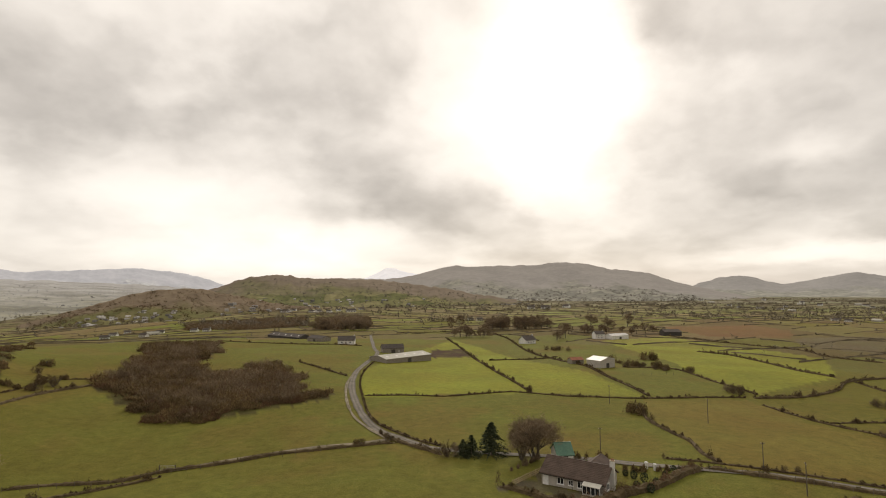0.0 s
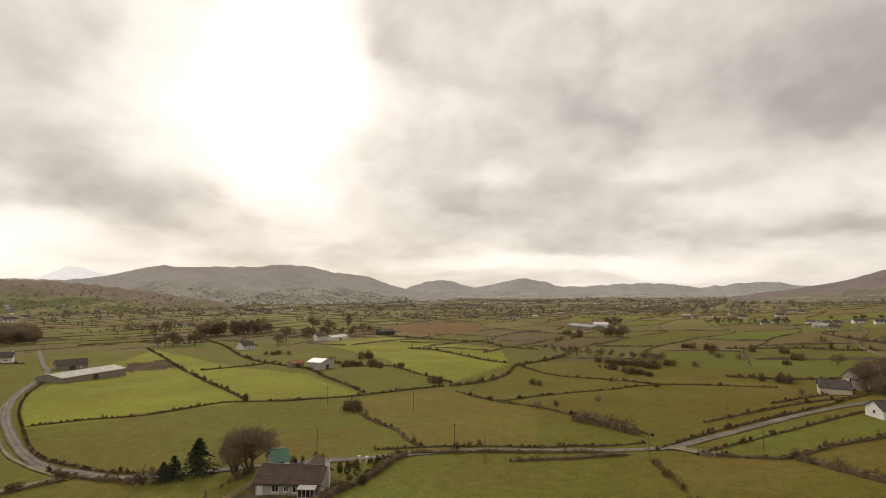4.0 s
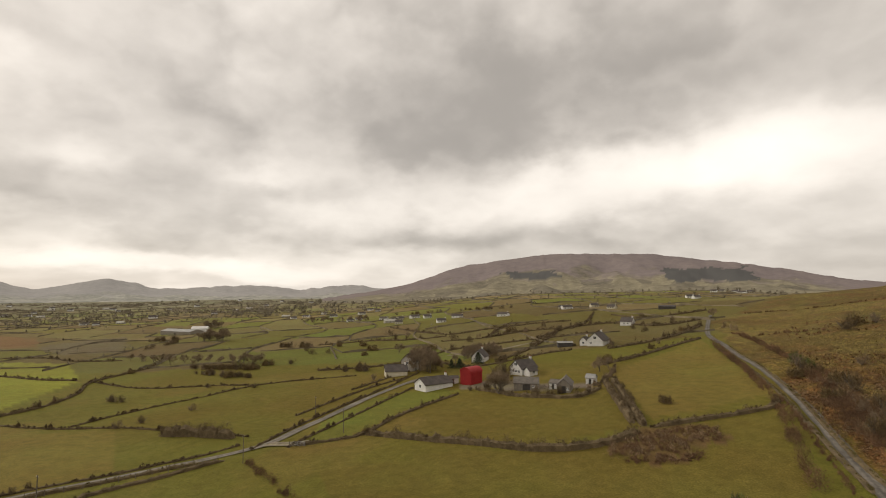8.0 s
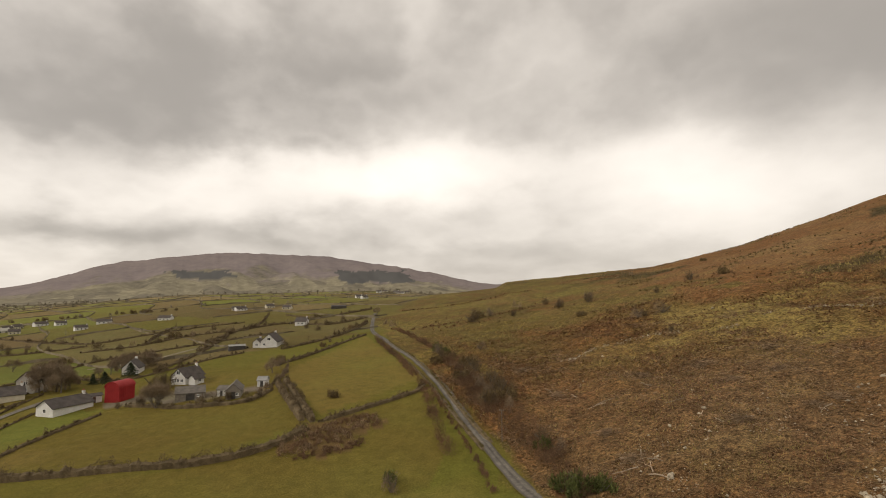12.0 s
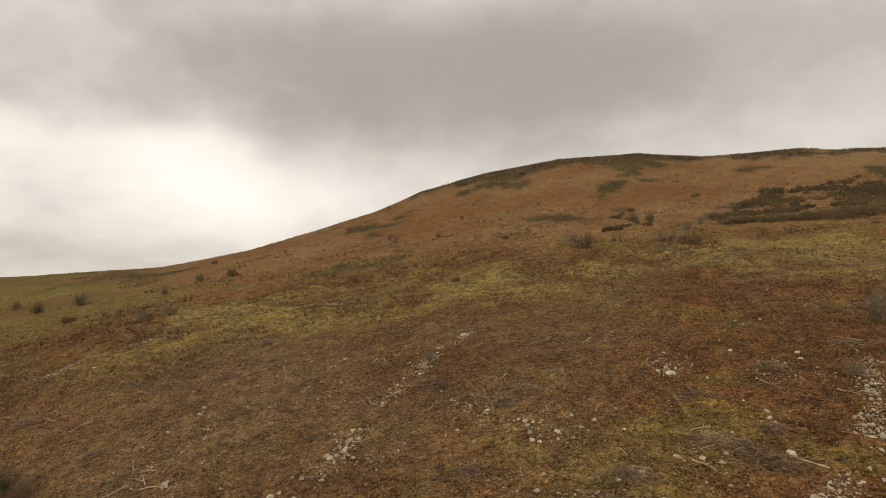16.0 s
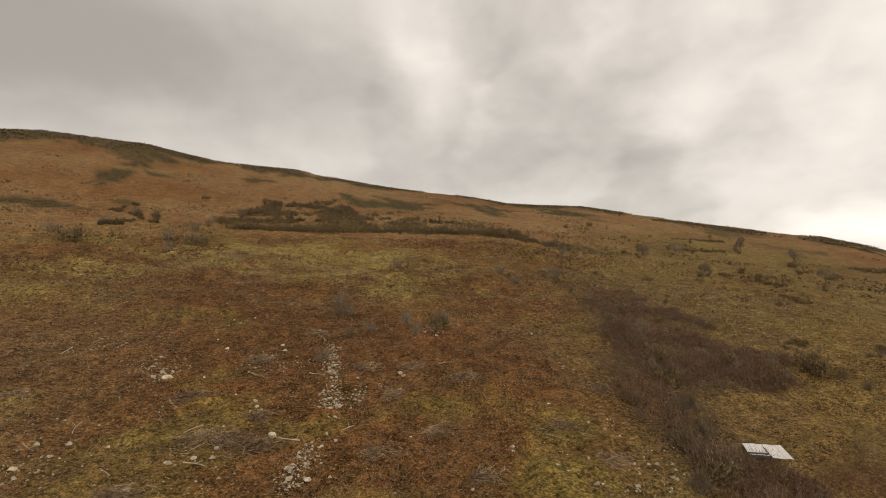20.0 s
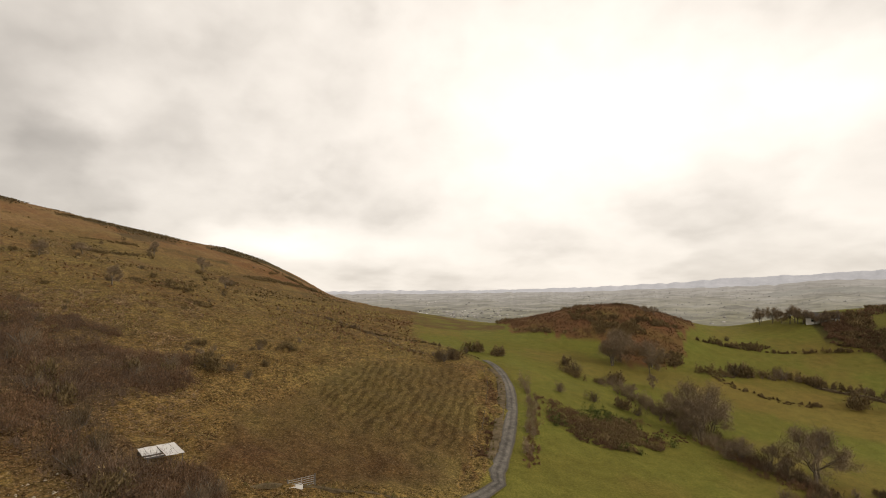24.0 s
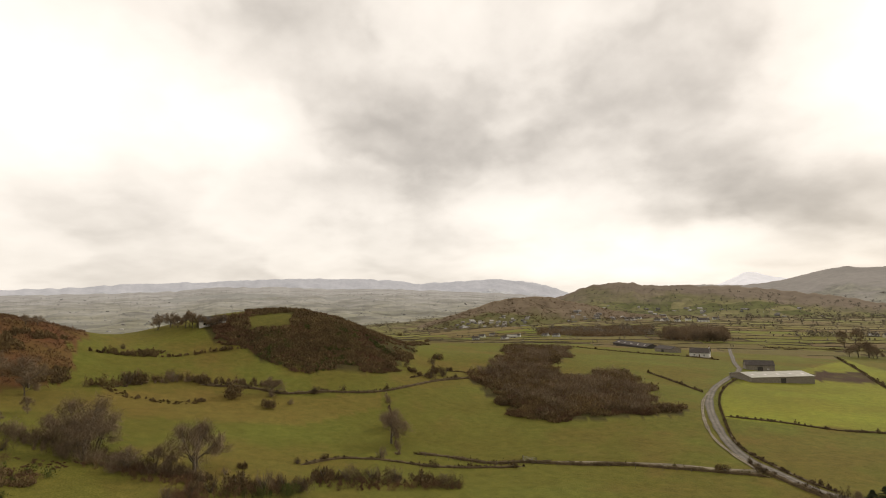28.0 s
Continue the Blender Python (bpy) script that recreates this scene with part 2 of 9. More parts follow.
def lane_surface(name, a, b, verge, wear):
    """A narrow lane: two paler wheel tracks, a stained crown and crumbling, overgrown edges."""
    m, t, s = mat(name, 0.9)
    big, mid, fine = noise_at(t, 0.12, 4.0, 0.6), noise_at(t, 0.9, 5.0, 0.65), noise_at(t, 7.0, 3.0, 0.7)
    c = ramp(t, blend(t, 0.5, big, mid), (0.4, a), (0.6, b))
    side = t.nodes.new("ShaderNodeAttribute")
    side.attribute_name = "across"
    off = put(t, "ShaderNodeMath", i0=side.outputs["Fac"])
    off.operation = "ABSOLUTE"
    sway = put(t, "ShaderNodeMath", i0=mid, i1=0.5, i2=off.outputs[0])
    sway.operation = "MULTIPLY_ADD"
    c = blend(t, 1.0, c, ramp(t, sway.outputs[0], (0.28, (1 - wear,) * 3), (0.55, (1.0 + wear,) * 3), (0.85, (1.0 + wear,) * 3), (1.0, (1 - wear,) * 3)), "MULTIPLY")
    c = blend(t, 1.0, c, ramp(t, fine, (0.3, (0.75, 0.75, 0.75)), (0.7, (1.25, 1.25, 1.25))), "MULTIPLY")
    edge = put(t, "ShaderNodeMapRange", i0=sway.outputs[0], i1=1.08, i2=1.2, i3=0.0, i4=0.9)
    c = blend(t, edge.outputs[0], c, verge)
    t.links.new(c, s.inputs["Base Color"])
    bump(t, s, fine, 0.03)
    return m


GROUND = ground_material()
MATS = {
    "tarmac": lane_surface("worn_tarmac", (0.075, 0.067, 0.057), (0.155, 0.138, 0.116), (0.11, 0.09, 0.035, 1), 0.22),
    "concrete": lane_surface("pale_worn_lane", (0.105, 0.092, 0.074), (0.19, 0.168, 0.136), (0.11, 0.095, 0.036, 1), 0.18),
    "gravel": lane_surface("gravel_track", (0.12, 0.10, 0.062), (0.24, 0.205, 0.14), (0.12, 0.10, 0.036, 1), 0.25),
    "thorn": surface("leafless_thorn", (0.085, 0.062, 0.036), (0.195, 0.142, 0.080), 0.3, 3.0, 0.95, 0, 0.45),
    "bare": surface("bare_twigs", (0.14, 0.102, 0.066), (0.33, 0.246, 0.156), 0.09, 3.0, 0.95, 0, 0.4),
    "bramble": surface("dead_bramble", (0.092, 0.055, 0.032), (0.245, 0.145, 0.08), 0.09, 3.0, 0.95, 0, 0.4),
    "gorse": surface("dark_gorse", (0.10, 0.074, 0.037), (0.25, 0.175, 0.082), 0.12, 3.0, 0.95, 0, 0.55),
    "heath": surface("heather", (0.115, 0.066, 0.036), (0.215, 0.125, 0.068), 0.2, 3.0, 0.95, 0, 0.4),
    "grass": surface("rough_grass", (0.10, 0.085, 0.032), (0.2, 0.165, 0.06), 0.3, 3.0, 0.95, 0, 0.35),
    "furze": surface("green_gorse", (0.06, 0.07, 0.022), (0.14, 0.155, 0.045), 0.3, 3.0, 0.95, 0, 0.5),
    "foot": surface("dense_hedge_foot", (0.062, 0.046, 0.026), (0.175, 0.13, 0.072), 0.5, 5.0, 1.0, 0.25),
    "conifer": surface("conifer_needles", (0.03, 0.038, 0.02), (0.075, 0.088, 0.045), 0.4, 3.0, 0.9, 0, 0.4),
    "bark": surface("grey_bark", (0.09, 0.075, 0.058), (0.19, 0.16, 0.125), 1.5, 12.0, 0.95, 0.02),
    "stone": surface("pale_limestone", (0.28, 0.235, 0.165), (0.55, 0.475, 0.355), 1.5, 10.0, 0.9, 0.03, 0.25, 0.25),
}
MATS["scrubwood"] = surface("dark_scrub_twigs", (0.075, 0.05, 0.034), (0.20, 0.138, 0.094), 0.12, 3.0, 0.95, 0, 0.45)
# thorn and bare twigs of the far valley, haze painted in as paler tones
MATS["far_hedge"] = surface("hazy_thorn", (0.10, 0.082, 0.052), (0.20, 0.165, 0.108), 0.02, 1.0, 0.95, 0, 0.35)
MATS["far_wood"] = surface("hazy_bare_trees", (0.13, 0.112, 0.082), (0.27, 0.232, 0.175), 0.02, 1.0, 0.95, 0, 0.4)
MATS["heather_cap"] = surface("dark_heather", (0.062, 0.047, 0.024), (0.172, 0.120, 0.058), 0.06, 2.0, 0.95, 0, 0.45)
MATS["bracken"] = surface("dead_bracken", (0.085, 0.045, 0.022), (0.185, 0.098, 0.048), 0.2, 2.0, 0.95, 0, 0.5)
MATS["straw"] = surface("straw_tussock", (0.15, 0.115, 0.035), (0.33, 0.26, 0.095), 0.2, 2.0, 0.95, 0, 0.7)
MATS["brash"] = surface("grey_brushwood", (0.12, 0.078, 0.046), (0.36, 0.25, 0.15), 0.2, 2.0, 0.95, 0, 0.65)

# ---- the lie of the land ----
def hashed(i, j, k=0):
    n = (i.astype(np.int64) * 374761393 + j.astype(np.int64) * 668265263 + k * 1274126177) & 0x7FFFFFFF
    n = ((n ^ (n >> 13)) * 1274126177) & 0x7FFFFFFF
    return ((n ^ (n >> 16)) & 0xFFFF) / 65535.0


def vnoise(x, y, k=0):
    """Value noise, -1 to 1, for arrays."""
    i, j = np.floor(x), np.floor(y)
    u, v = x - i, y - j
    u, v = u * u * (3 - 2 * u), v * v * (3 - 2 * v)
    a = hashed(i, j, k) * (1 - u) + hashed(i + 1, j, k) * u
    b = hashed(i, j + 1, k) * (1 - u) + hashed(i + 1, j + 1, k) * u
    return 2 * (a * (1 - v) + b * v) - 1


def fbm(x, y, k=0, octaves=3):
    total, gain = 0, 1.0
    for o in range(octaves):
        total = total + gain * vnoise(x * 2 ** o + 17.3 * o, y * 2 ** o - 9.1 * o, k + o)
        gain *= 0.5
    return total


# metres below the drone on rings round it, by compass bearing
BEARINGS = [0, 20, 40, 60, 80, 100, 115, 135, 160, 185, 210, 235, 250, 260, 270, 290, 310, 330, 345, 360]
RINGS = [0, 40, 80, 150, 300, 600, 1000, 1800, 3000, 4900]
DROPS = [
    [31] * 20,
    [34, 34, 34, 33, 32.5, 31.5, 30, 27, 23, 22, 22, 24, 26.5, 27.5, 28.5, 31, 33, 34, 34, 34],
    [37, 37, 37, 35, 33.5, 32, 30, 22, 15, 12, 13, 18.5, 23, 25, 27, 32, 36, 38, 38, 37],
    [39, 39, 39, 36, 32, 27, 22, 12, 1, -3, -2, 6, 12, 16, 20, 31, 38, 41, 40, 39],
    [42, 42, 41, 37, 30, 22, 10, -13, -37, -42, -40, -15, 2, 10, 18, 27, 27, 34, 39, 42],
    [50, 48, 46, 40, 18, 10, -8, -45, -140, -150, -125, -55, 2, 30, 42, 50, 46, 48, 49, 50],
    [54, 52, 50, 40, 6, 0, 30, 20, 0, 0, 0, 20, 60, 75, 85, 85, 80, 66, 54, 54],
    [56, 55, 53, 40, 24, 40, 60, 60, 60, 60, 60, 80, 100, 105, 110, 110, 100, 70, 56, 56],
    [57, 56, 54, 44, 44, 60, 60, 60, 60, 60, 60, 80, 105, 105, 105, 105, 95, 70, 57, 57],
    [40, 40, 40, 40, 40, 40, 40, 40, 40, 40, 40, 40, 45, 45, 45, 45, 45, 45, 40, 40],
]
# the long hill's skyline: bearing, degrees above the level
SKYLINE = [(112, 0.9), (127, 2.2), (135, 3.9), (143, 6.6), (148, 8.2), (153, 10.4), (160, 12.1), (168, 13.2), (176, 13.2),
           (182, 12.3), (190, 12.0), (195, 11.1), (201, 10.2), (207, 9.6), (213, 8.6), (221, 8.1), (229, 6.7), (237, 5.2),
           (242, 4.4), (246, 3.3), (249, 1.8), (252.5, -0.2), (256, -1.2)]


def crest():
    b = np.linspace(0, 360, 361)
    table = np.array([np.interp(b, BEARINGS, row) for row in DROPS], float)
    for _ in range(6):
        table = 0.5 * table + 0.25 * np.roll(table[:, :], 1, 1) + 0.25 * np.roll(table, -1, 1)
    up = np.interp(b, [s[0] for s in SKYLINE], [s[1] for s in SKYLINE])
    lies = (b >= 112) & (b <= 256)
    table[5, lies] = -600 * np.tan(np.radians(up[lies]))
    return table


TABLE = crest()


def lay(x, y):
    """Height of the ground, in arrays."""
    x, y = np.asarray(x, float), np.asarray(y, float)
    r = np.hypot(x, y)
    b = np.degrees(np.arctan2(x, y)) % 360
    i = np.clip(np.floor(b).astype(int), 0, 359)
    f = b - i
    n = len(RINGS)
    k = np.clip(np.searchsorted(RINGS, r, side="right") - 1, 0, n - 2)
    rings = np.array(RINGS, float)
    u = np.clip((r - rings[k]) / (rings[k + 1] - rings[k]), 0, 1)

    def ring(q):
        q = np.clip(q, 0, n - 1)
        return TABLE[q, i] * (1 - f) + TABLE[q, i + 1] * f
    p0, p1, p2, p3 = ring(k - 1), ring(k), ring(k + 1), ring(k + 2)
    h0 = rings[k] - rings[np.clip(k - 1, 0, n - 1)]
    h1 = rings[k + 1] - rings[k]
    h2 = rings[np.clip(k + 2, 0, n - 1)] - rings[k + 1]
    s1 = (p2 - p1) / h1
    s0 = np.where(h0 > 0, (p1 - p0) / np.maximum(h0, 1), s1)
    s2 = np.where(h2 > 0, (p3 - p2) / np.maximum(h2, 1), s1)
    m1 = np.where(s0 * s1 > 0, 2 * s0 * s1 / np.where(s0 + s1 == 0, 1, s0 + s1), 0)
    m2 = np.where(s1 * s2 > 0, 2 * s1 * s2 / np.where(s1 + s2 == 0, 1, s1 + s2), 0)
    d = ((2 * u ** 3 - 3 * u ** 2 + 1) * p1 + (u ** 3 - 2 * u ** 2 + u) * h1 * m1
         + (-2 * u ** 3 + 3 * u ** 2) * p2 + (u ** 3 - u ** 2) * h1 * m2)
    z = EYE - d
    for kx, ky, kh, ka, kb, turn in KNOLLS:
        c, s = math.cos(math.radians(turn)), math.sin(math.radians(turn))
        du, dv = ((x - kx) * c + (y - ky) * s) / ka, (-(x - kx) * s + (y - ky) * c) / kb
        z = z + kh * np.exp(-du * du - dv * dv)
    # hummocks along the bench below the hill
    bench = np.clip((r - 95) / 40, 0, 1) * np.clip((260 - r) / 40, 0, 1) * np.clip((b - 116) / 10, 0, 1) * np.clip((228 - b) / 12, 0, 1)
    z = z + bench * (1.3 * fbm(x / 26, y / 16, 43, 3) + 0.5 * np.abs(fbm(x / 9, y / 7, 47, 2)))
    swell = np.clip(r / 120, 0, 1)
    z = z + 0.9 * swell * fbm(x / 70, y / 70, 3, 2) + np.clip((r - 300) / 900, 0, 1) * 2.5 * fbm(x / 260, y / 260, 9, 2)
    return z


# knolls: x, y, height, half lengths, turn
KNOLLS = [(-225, 182, 19.3, 62, 48, -40), (-243, 57, 19, 52, 46, 10), (-262, 140, 11, 45, 40, 0), (-480, 900, 10, 160, 90, 10)]

# ---- plan: lanes, hedges, woods, in metres ----
ROADS = []
ROADS.append(("lane", dict(width=2.8, mat="concrete"),
    [(-77.8, 567.4), (-52.1, 395.9), (-42.0, 339.1), (-41.5, 292.5), (-41.9, 260.5), (-39.4, 231.9), (-35.7, 208.9), (-29.7, 183.6), (-24.1, 165.4), (-17.9, 150.3), (-12.5, 143.1), (-6.1, 134.9), (-1.1, 130.6), (11.7, 126.8), (23.2, 124.4), (35.1, 120.3), (40.4, 117.5), (49.9, 114.0), (59.1, 111.1), (65.8, 109.8), (77.5, 104.3), (89.4, 97.6), (97.1, 91.5), (105.3, 86.5), (113.0, 84.2), (124.1, 84.7), (135.5, 84.5), (148.7, 84.5), (166.8, 84.0), (183.3, 81.4), (201.7, 76.3)]))
ROADS.append(("hill_lane", dict(width=2.5, mat="tarmac"),
    [(430.6, -59.3), (355.8, -47.3), (289.4, -38.8), (244.0, -40.0), (190.0, -40.4), (152.0, -38.8), (121.0, -36.7), (98.0, -35.2), (84.0, -34.3), (72.7, -33.6), (56.8, -33.8), (28.3, -33.7), (8.0, -29.9), (-4.8, -27.1), (-17.5, -25.0), (-41.6, -24.0), (-74.1, -1.5), (-82.5, 0.3), (-96.5, 2.3), (-113.7, 3.7), (-128.6, 3.2), (-142.6, 0.5), (-149.0, -2.4)]))
ROADS.append(("farm_track", dict(width=2.6, mat="gravel"),
    [(-13.8, 141.1), (-20.8, 138.5), (-32.1, 136.9), (-46.1, 131.7), (-59.4, 125.0), (-63.9, 123.6)]))
ROADS.append(("verge_path", dict(width=1.1, mat="gravel"),
    [(-41.9, 352.8), (-41.2, 270.4), (-41.1, 231.7), (-35.9, 197.1), (-29.1, 170.8), (-21.6, 153.9), (-13.7, 140.0)]))
ROADS.append(("spur", dict(width=4.0, mat="gravel"),
    [(109.6, 86.4), (111.2, 82.9), (112.0, 77.8), (114.5, 74.6)]))
ROADS.append(("house2_drive", dict(width=3, mat="gravel"),
    [(263.8, 89.1), (272.4, 69.9), (303.5, 48.0), (283.8, 27.2)]))
HEDGES = []
HEDGES.append(("field_wall", dict(h=0.9, w=0.9, kind="thorn"),
    [(-30.0, 197.8), (-13.3, 199.3), (1.5, 197.8), (14.4, 202.4), (25.7, 206.8), (32.9, 204.0), (45.2, 196.5), (60.0, 193.8), (74.6, 191.7), (96.2, 194.2), (111.7, 196.3)]))
HEDGES.append(("hedgerow", dict(h=1.36, w=1.36, kind="thorn"),
    [(3.6, 500.1), (20.4, 309.1), (25.0, 269.8), (29.9, 240.5), (34.0, 204.0)]))
HEDGES.append(("hedgerow", dict(h=1.36, w=1.36, kind="thorn"),
    [(55.3, 595.4), (60.0, 480.4), (58.3, 371.9), (67.2, 304.6), (74.6, 278.2), (74.7, 244.8), (76.0, 218.8), (75.8, 194.9)]))
HEDGES.append(("hedgerow", dict(h=0.95, w=0.95, kind="thorn"),
    [(27.2, 312.2), (56.1, 315.3), (71.5, 332.3)]))
HEDGES.append(("hedgerow", dict(h=1.50, w=1.50, kind="thorn"),
    [(177.6, 370.8), (185.7, 343.5), (185.1, 306.4), (179.7, 269.4), (181.2, 244.5)]))
HEDGES.append(("hedgerow", dict(h=1.09, w=1.22, kind="thorn"),
    [(94.2, 279.3), (115.2, 272.6), (119.7, 260.4), (119.2, 235.2), (119.6, 217.9), (119.8, 202.7)]))
HEDGES.append(("hedgerow", dict(h=1.50, w=1.77, kind="thorn"),
    [(114.4, 196.3), (135.8, 200.2), (158.8, 214.9), (178.2, 233.6), (200.9, 239.4), (228.7, 250.4)]))
HEDGES.append(("hedgerow", dict(h=1.36, w=1.36, kind="thorn"),
    [(66.2, 180.0), (60.7, 158.6), (60.8, 143.2), (61.6, 133.7), (59.7, 124.0), (59.9, 115.8)]))
HEDGES.append(("hedgerow", dict(h=0.95, w=1.09, kind="thorn"),
    [(109.6, 184.0), (111.1, 160.0), (117.2, 142.3), (118.2, 129.2), (118.7, 114.2), (116.3, 94.4)]))
HEDGES.append(("hedgerow", dict(h=0.82, w=0.95, kind="thorn"),
    [(113.9, 157.2), (128.6, 159.6), (143.7, 157.1), (160.0, 150.9), (177.3, 147.1), (191.8, 136.5), (207.6, 112.2)]))
HEDGES.append(("hedgerow", dict(h=0.82, w=0.95, kind="thorn"),
    [(180.3, 233.9), (172.6, 192.9), (180.4, 166.5), (183.3, 145.6)]))
HEDGES.append(("hedgerow", dict(h=1.0, w=1.4, kind="grass"),
    [(54.4, 113.4), (64.9, 108.3), (76.4, 102.8), (88.1, 96.1), (95.5, 90.0)]))
HEDGES.append(("hedgerow", dict(h=0.75, w=0.95, kind="thorn"),
    [(48.9, 120.3), (56.2, 117.3), (67.5, 112.5), (79.2, 106.7), (91.6, 100.0), (98.7, 94.9), (109.0, 90.5)]))
HEDGES.append(("hedgerow", dict(h=1.50, w=1.50, kind="thorn"),
    [(-0.3, 125.4), (-5.9, 131.9), (-12.1, 138.8), (-17.1, 146.6)]))
HEDGES.append(("hedgerow", dict(h=0.82, w=0.82, kind="thorn"),
    [(-0.4, 133.0), (-6.2, 138.6), (-12.9, 147.9), (-19.9, 159.8), (-24.3, 172.7), (-30.0, 197.8), (-35.6, 228.2), (-38.4, 261.2), (-37.9, 293.8)]))
HEDGES.append(("hedgerow", dict(h=1.09, w=0.95, kind="thorn"),
    [(-76.9, 285.2), (-59.8, 263.5), (-42.9, 240.3)]))
HEDGES.append(("hedgerow", dict(h=1.0, w=1.2, kind="grass"),
    [(-88.3, 107.8), (-82.4, 112.0), (-70.8, 116.1), (-63.4, 122.8), (-51.1, 127.2), (-42.1, 132.1), (-31.5, 134.4), (-20.5, 136.5), (-12.0, 137.2)]))
HEDGES.append(("hedgerow", dict(h=0.68, w=0.82, kind="thorn"),
    [(-142.5, 171.6), (-143.1, 183.9), (-144.4, 199.0), (-136.1, 209.0)]))
HEDGES.append(("hedgerow", dict(h=0.95, w=1.02, kind="thorn"),
    [(-176.1, 419.2), (-112.7, 400.8), (-59.9, 391.4)]))
HEDGES.append(("hedgerow", dict(h=1.22, w=1.22, kind="thorn"),
    [(-52.1, 584.6), (4.4, 612.5), (55.3, 595.4)]))
HEDGES.append(("hedgerow", dict(h=1.36, w=1.50, kind="thorn"),
    [(220.0, 538.7), (231.3, 473.7), (247.5, 423.7), (254.0, 373.7), (242.9, 336.5), (252.7, 302.2)]))
HEDGES.append(("hedgerow", dict(h=3.6, w=3.5, kind="thorn"),
    [(113.7, 121.6), (115.3, 111.0), (114.4, 97.4)]))
HEDGES.append(("hedgerow", dict(h=1.8, w=2.6, kind="bramble"),
    [(97.2, 79.0), (91.1, 70.9), (84.7, 61.8), (78.8, 54.5)]))
HEDGES.append(("garden_hedge", dict(h=1.8, w=2.0, kind="bramble"),
    [(54.4, 113.4), (48.2, 108.9), (42.8, 105.0), (40.1, 103.2)]))
HEDGES.append(("hedgerow", dict(h=1.2, w=1.6, kind="thorn"),
    [(110.7, 76.1), (116.9, 67.4), (121.9, 63.8), (139.3, 62.2), (155.5, 58.0), (169.5, 53.2)]))
HEDGES.append(("hedgerow", dict(h=2.1, w=2.4, kind="thorn"),
    [(122.0, 63.0), (119.4, 53.3), (116.9, 42.2), (115.1, 30.9), (112.9, 20.5), (114.2, 10.1), (118.9, 2.4), (124.6, -2.2)]))
HEDGES.append(("hedgerow", dict(h=2.0, w=2.2, kind="thorn"),
    [(128.0, -3.3), (145.5, -0.7), (167.3, 2.2), (183.1, 4.5)]))
HEDGES.append(("hedgerow", dict(h=2.0, w=2.2, kind="thorn"),
    [(130.4, -0.9), (146.9, 1.8), (167.7, 5.0), (183.7, 7.2)]))
HEDGES.append(("hedgerow", dict(h=1.6, w=2.0, kind="thorn"),
    [(127.3, -4.6), (131.9, -13.1), (136.4, -21.8), (141.7, -30.9), (147.6, -34.4)]))
HEDGES.append(("hedgerow", dict(h=1.6, w=2.0, kind="thorn"),
    [(213.7, 9.9), (229.2, -2.7), (254.1, -17.2), (278.3, -33.8)]))
HEDGES.append(("hedgerow", dict(h=2.2, w=3.0, kind="bramble"),
    [(259.4, -36.4), (209.9, -36.1), (160.6, -34.6), (136.3, -32.4), (117.6, -29.6), (105.1, -28.3), (96.4, -27.3)]))
HEDGES.append(("hedgerow", dict(h=0.9, w=1.1, kind="thorn"),
    [(176.5, 97.3), (206.6, 92.5), (224.0, 89.1)]))
HEDGES.append(("hedgerow", dict(h=0.9, w=1.1, kind="thorn"),
    [(138.6, 95.5), (162.4, 93.9), (182.9, 91.2), (200.4, 84.7)]))
HEDGES.append(("thorn_hedge", dict(h=2.8, w=4.0, kind="thorn", gaps=-0.7),
    [(-145.3, 31.8), (-137.5, 35.5), (-130.1, 41.8), (-121.3, 47.1), (-108.5, 49.9), (-100.9, 54.3), (-95.7, 56.7)]))
HEDGES.append(("hedgerow", dict(h=1.4, w=2.0, kind="thorn"),
    [(-173.7, 97.7), (-161.9, 110.0), (-152.3, 115.7), (-145.8, 128.8), (-135.0, 146.4), (-135.1, 179.0), (-131.1, 199.4)]))
HEDGES.append(("hedgerow", dict(h=2.4, w=2.2, kind="bare", gaps=0.0),
    [(-129.7, 143.4), (-113.7, 128.1), (-99.3, 113.9), (-90.3, 103.5)]))
HEDGES.append(("hedgerow", dict(h=1.0, w=1.2, kind="thorn"),
    [(-97.6, 79.1), (-96.7, 88.9), (-91.8, 95.2), (-85.1, 99.4), (-78.2, 102.7), (-70.0, 111.7), (-62.6, 119.1)]))
HEDGES.append(("scrub", dict(h=2.4, w=6.0, kind="bramble", gaps=-0.7),
    [(-87.8, 45.4), (-86.8, 52.7), (-86.8, 60.4), (-82.9, 66.3)]))
HEDGES.append(("scrub", dict(h=1.8, w=4.5, kind="gorse", gaps=-0.7),
    [(-90.7, 58.4), (-88.1, 65.0), (-83.8, 69.8)]))
HEDGES.append(("scrub", dict(h=2.2, w=5.0, kind="thorn", gaps=-0.7),
    [(-88.3, 76.4), (-80.9, 82.3), (-74.1, 89.0), (-64.5, 94.1)]))
HEDGES.append(("hedgerow", dict(h=3.0, w=3.0, kind="gorse"),
    [(-178.1, 64.5), (-178.6, 77.2), (-181.3, 92.1), (-173.7, 102.6), (-159.7, 118.7)]))
HEDGES.append(("hedgerow", dict(h=3.0, w=3.0, kind="gorse"),
    [(-157.9, 20.1), (-149.1, 24.3)]))
HEDGES.append(("hedgerow", dict(h=2.0, w=3.0, kind="gorse"),
    [(-209.7, 80.4), (-208.5, 100.3)]))
HEDGES.append(("hedgerow", dict(h=2.5, w=3.0, kind="gorse"),
    [(-155.2, 182.6), (-146.3, 179.2), (-138.9, 180.5)]))
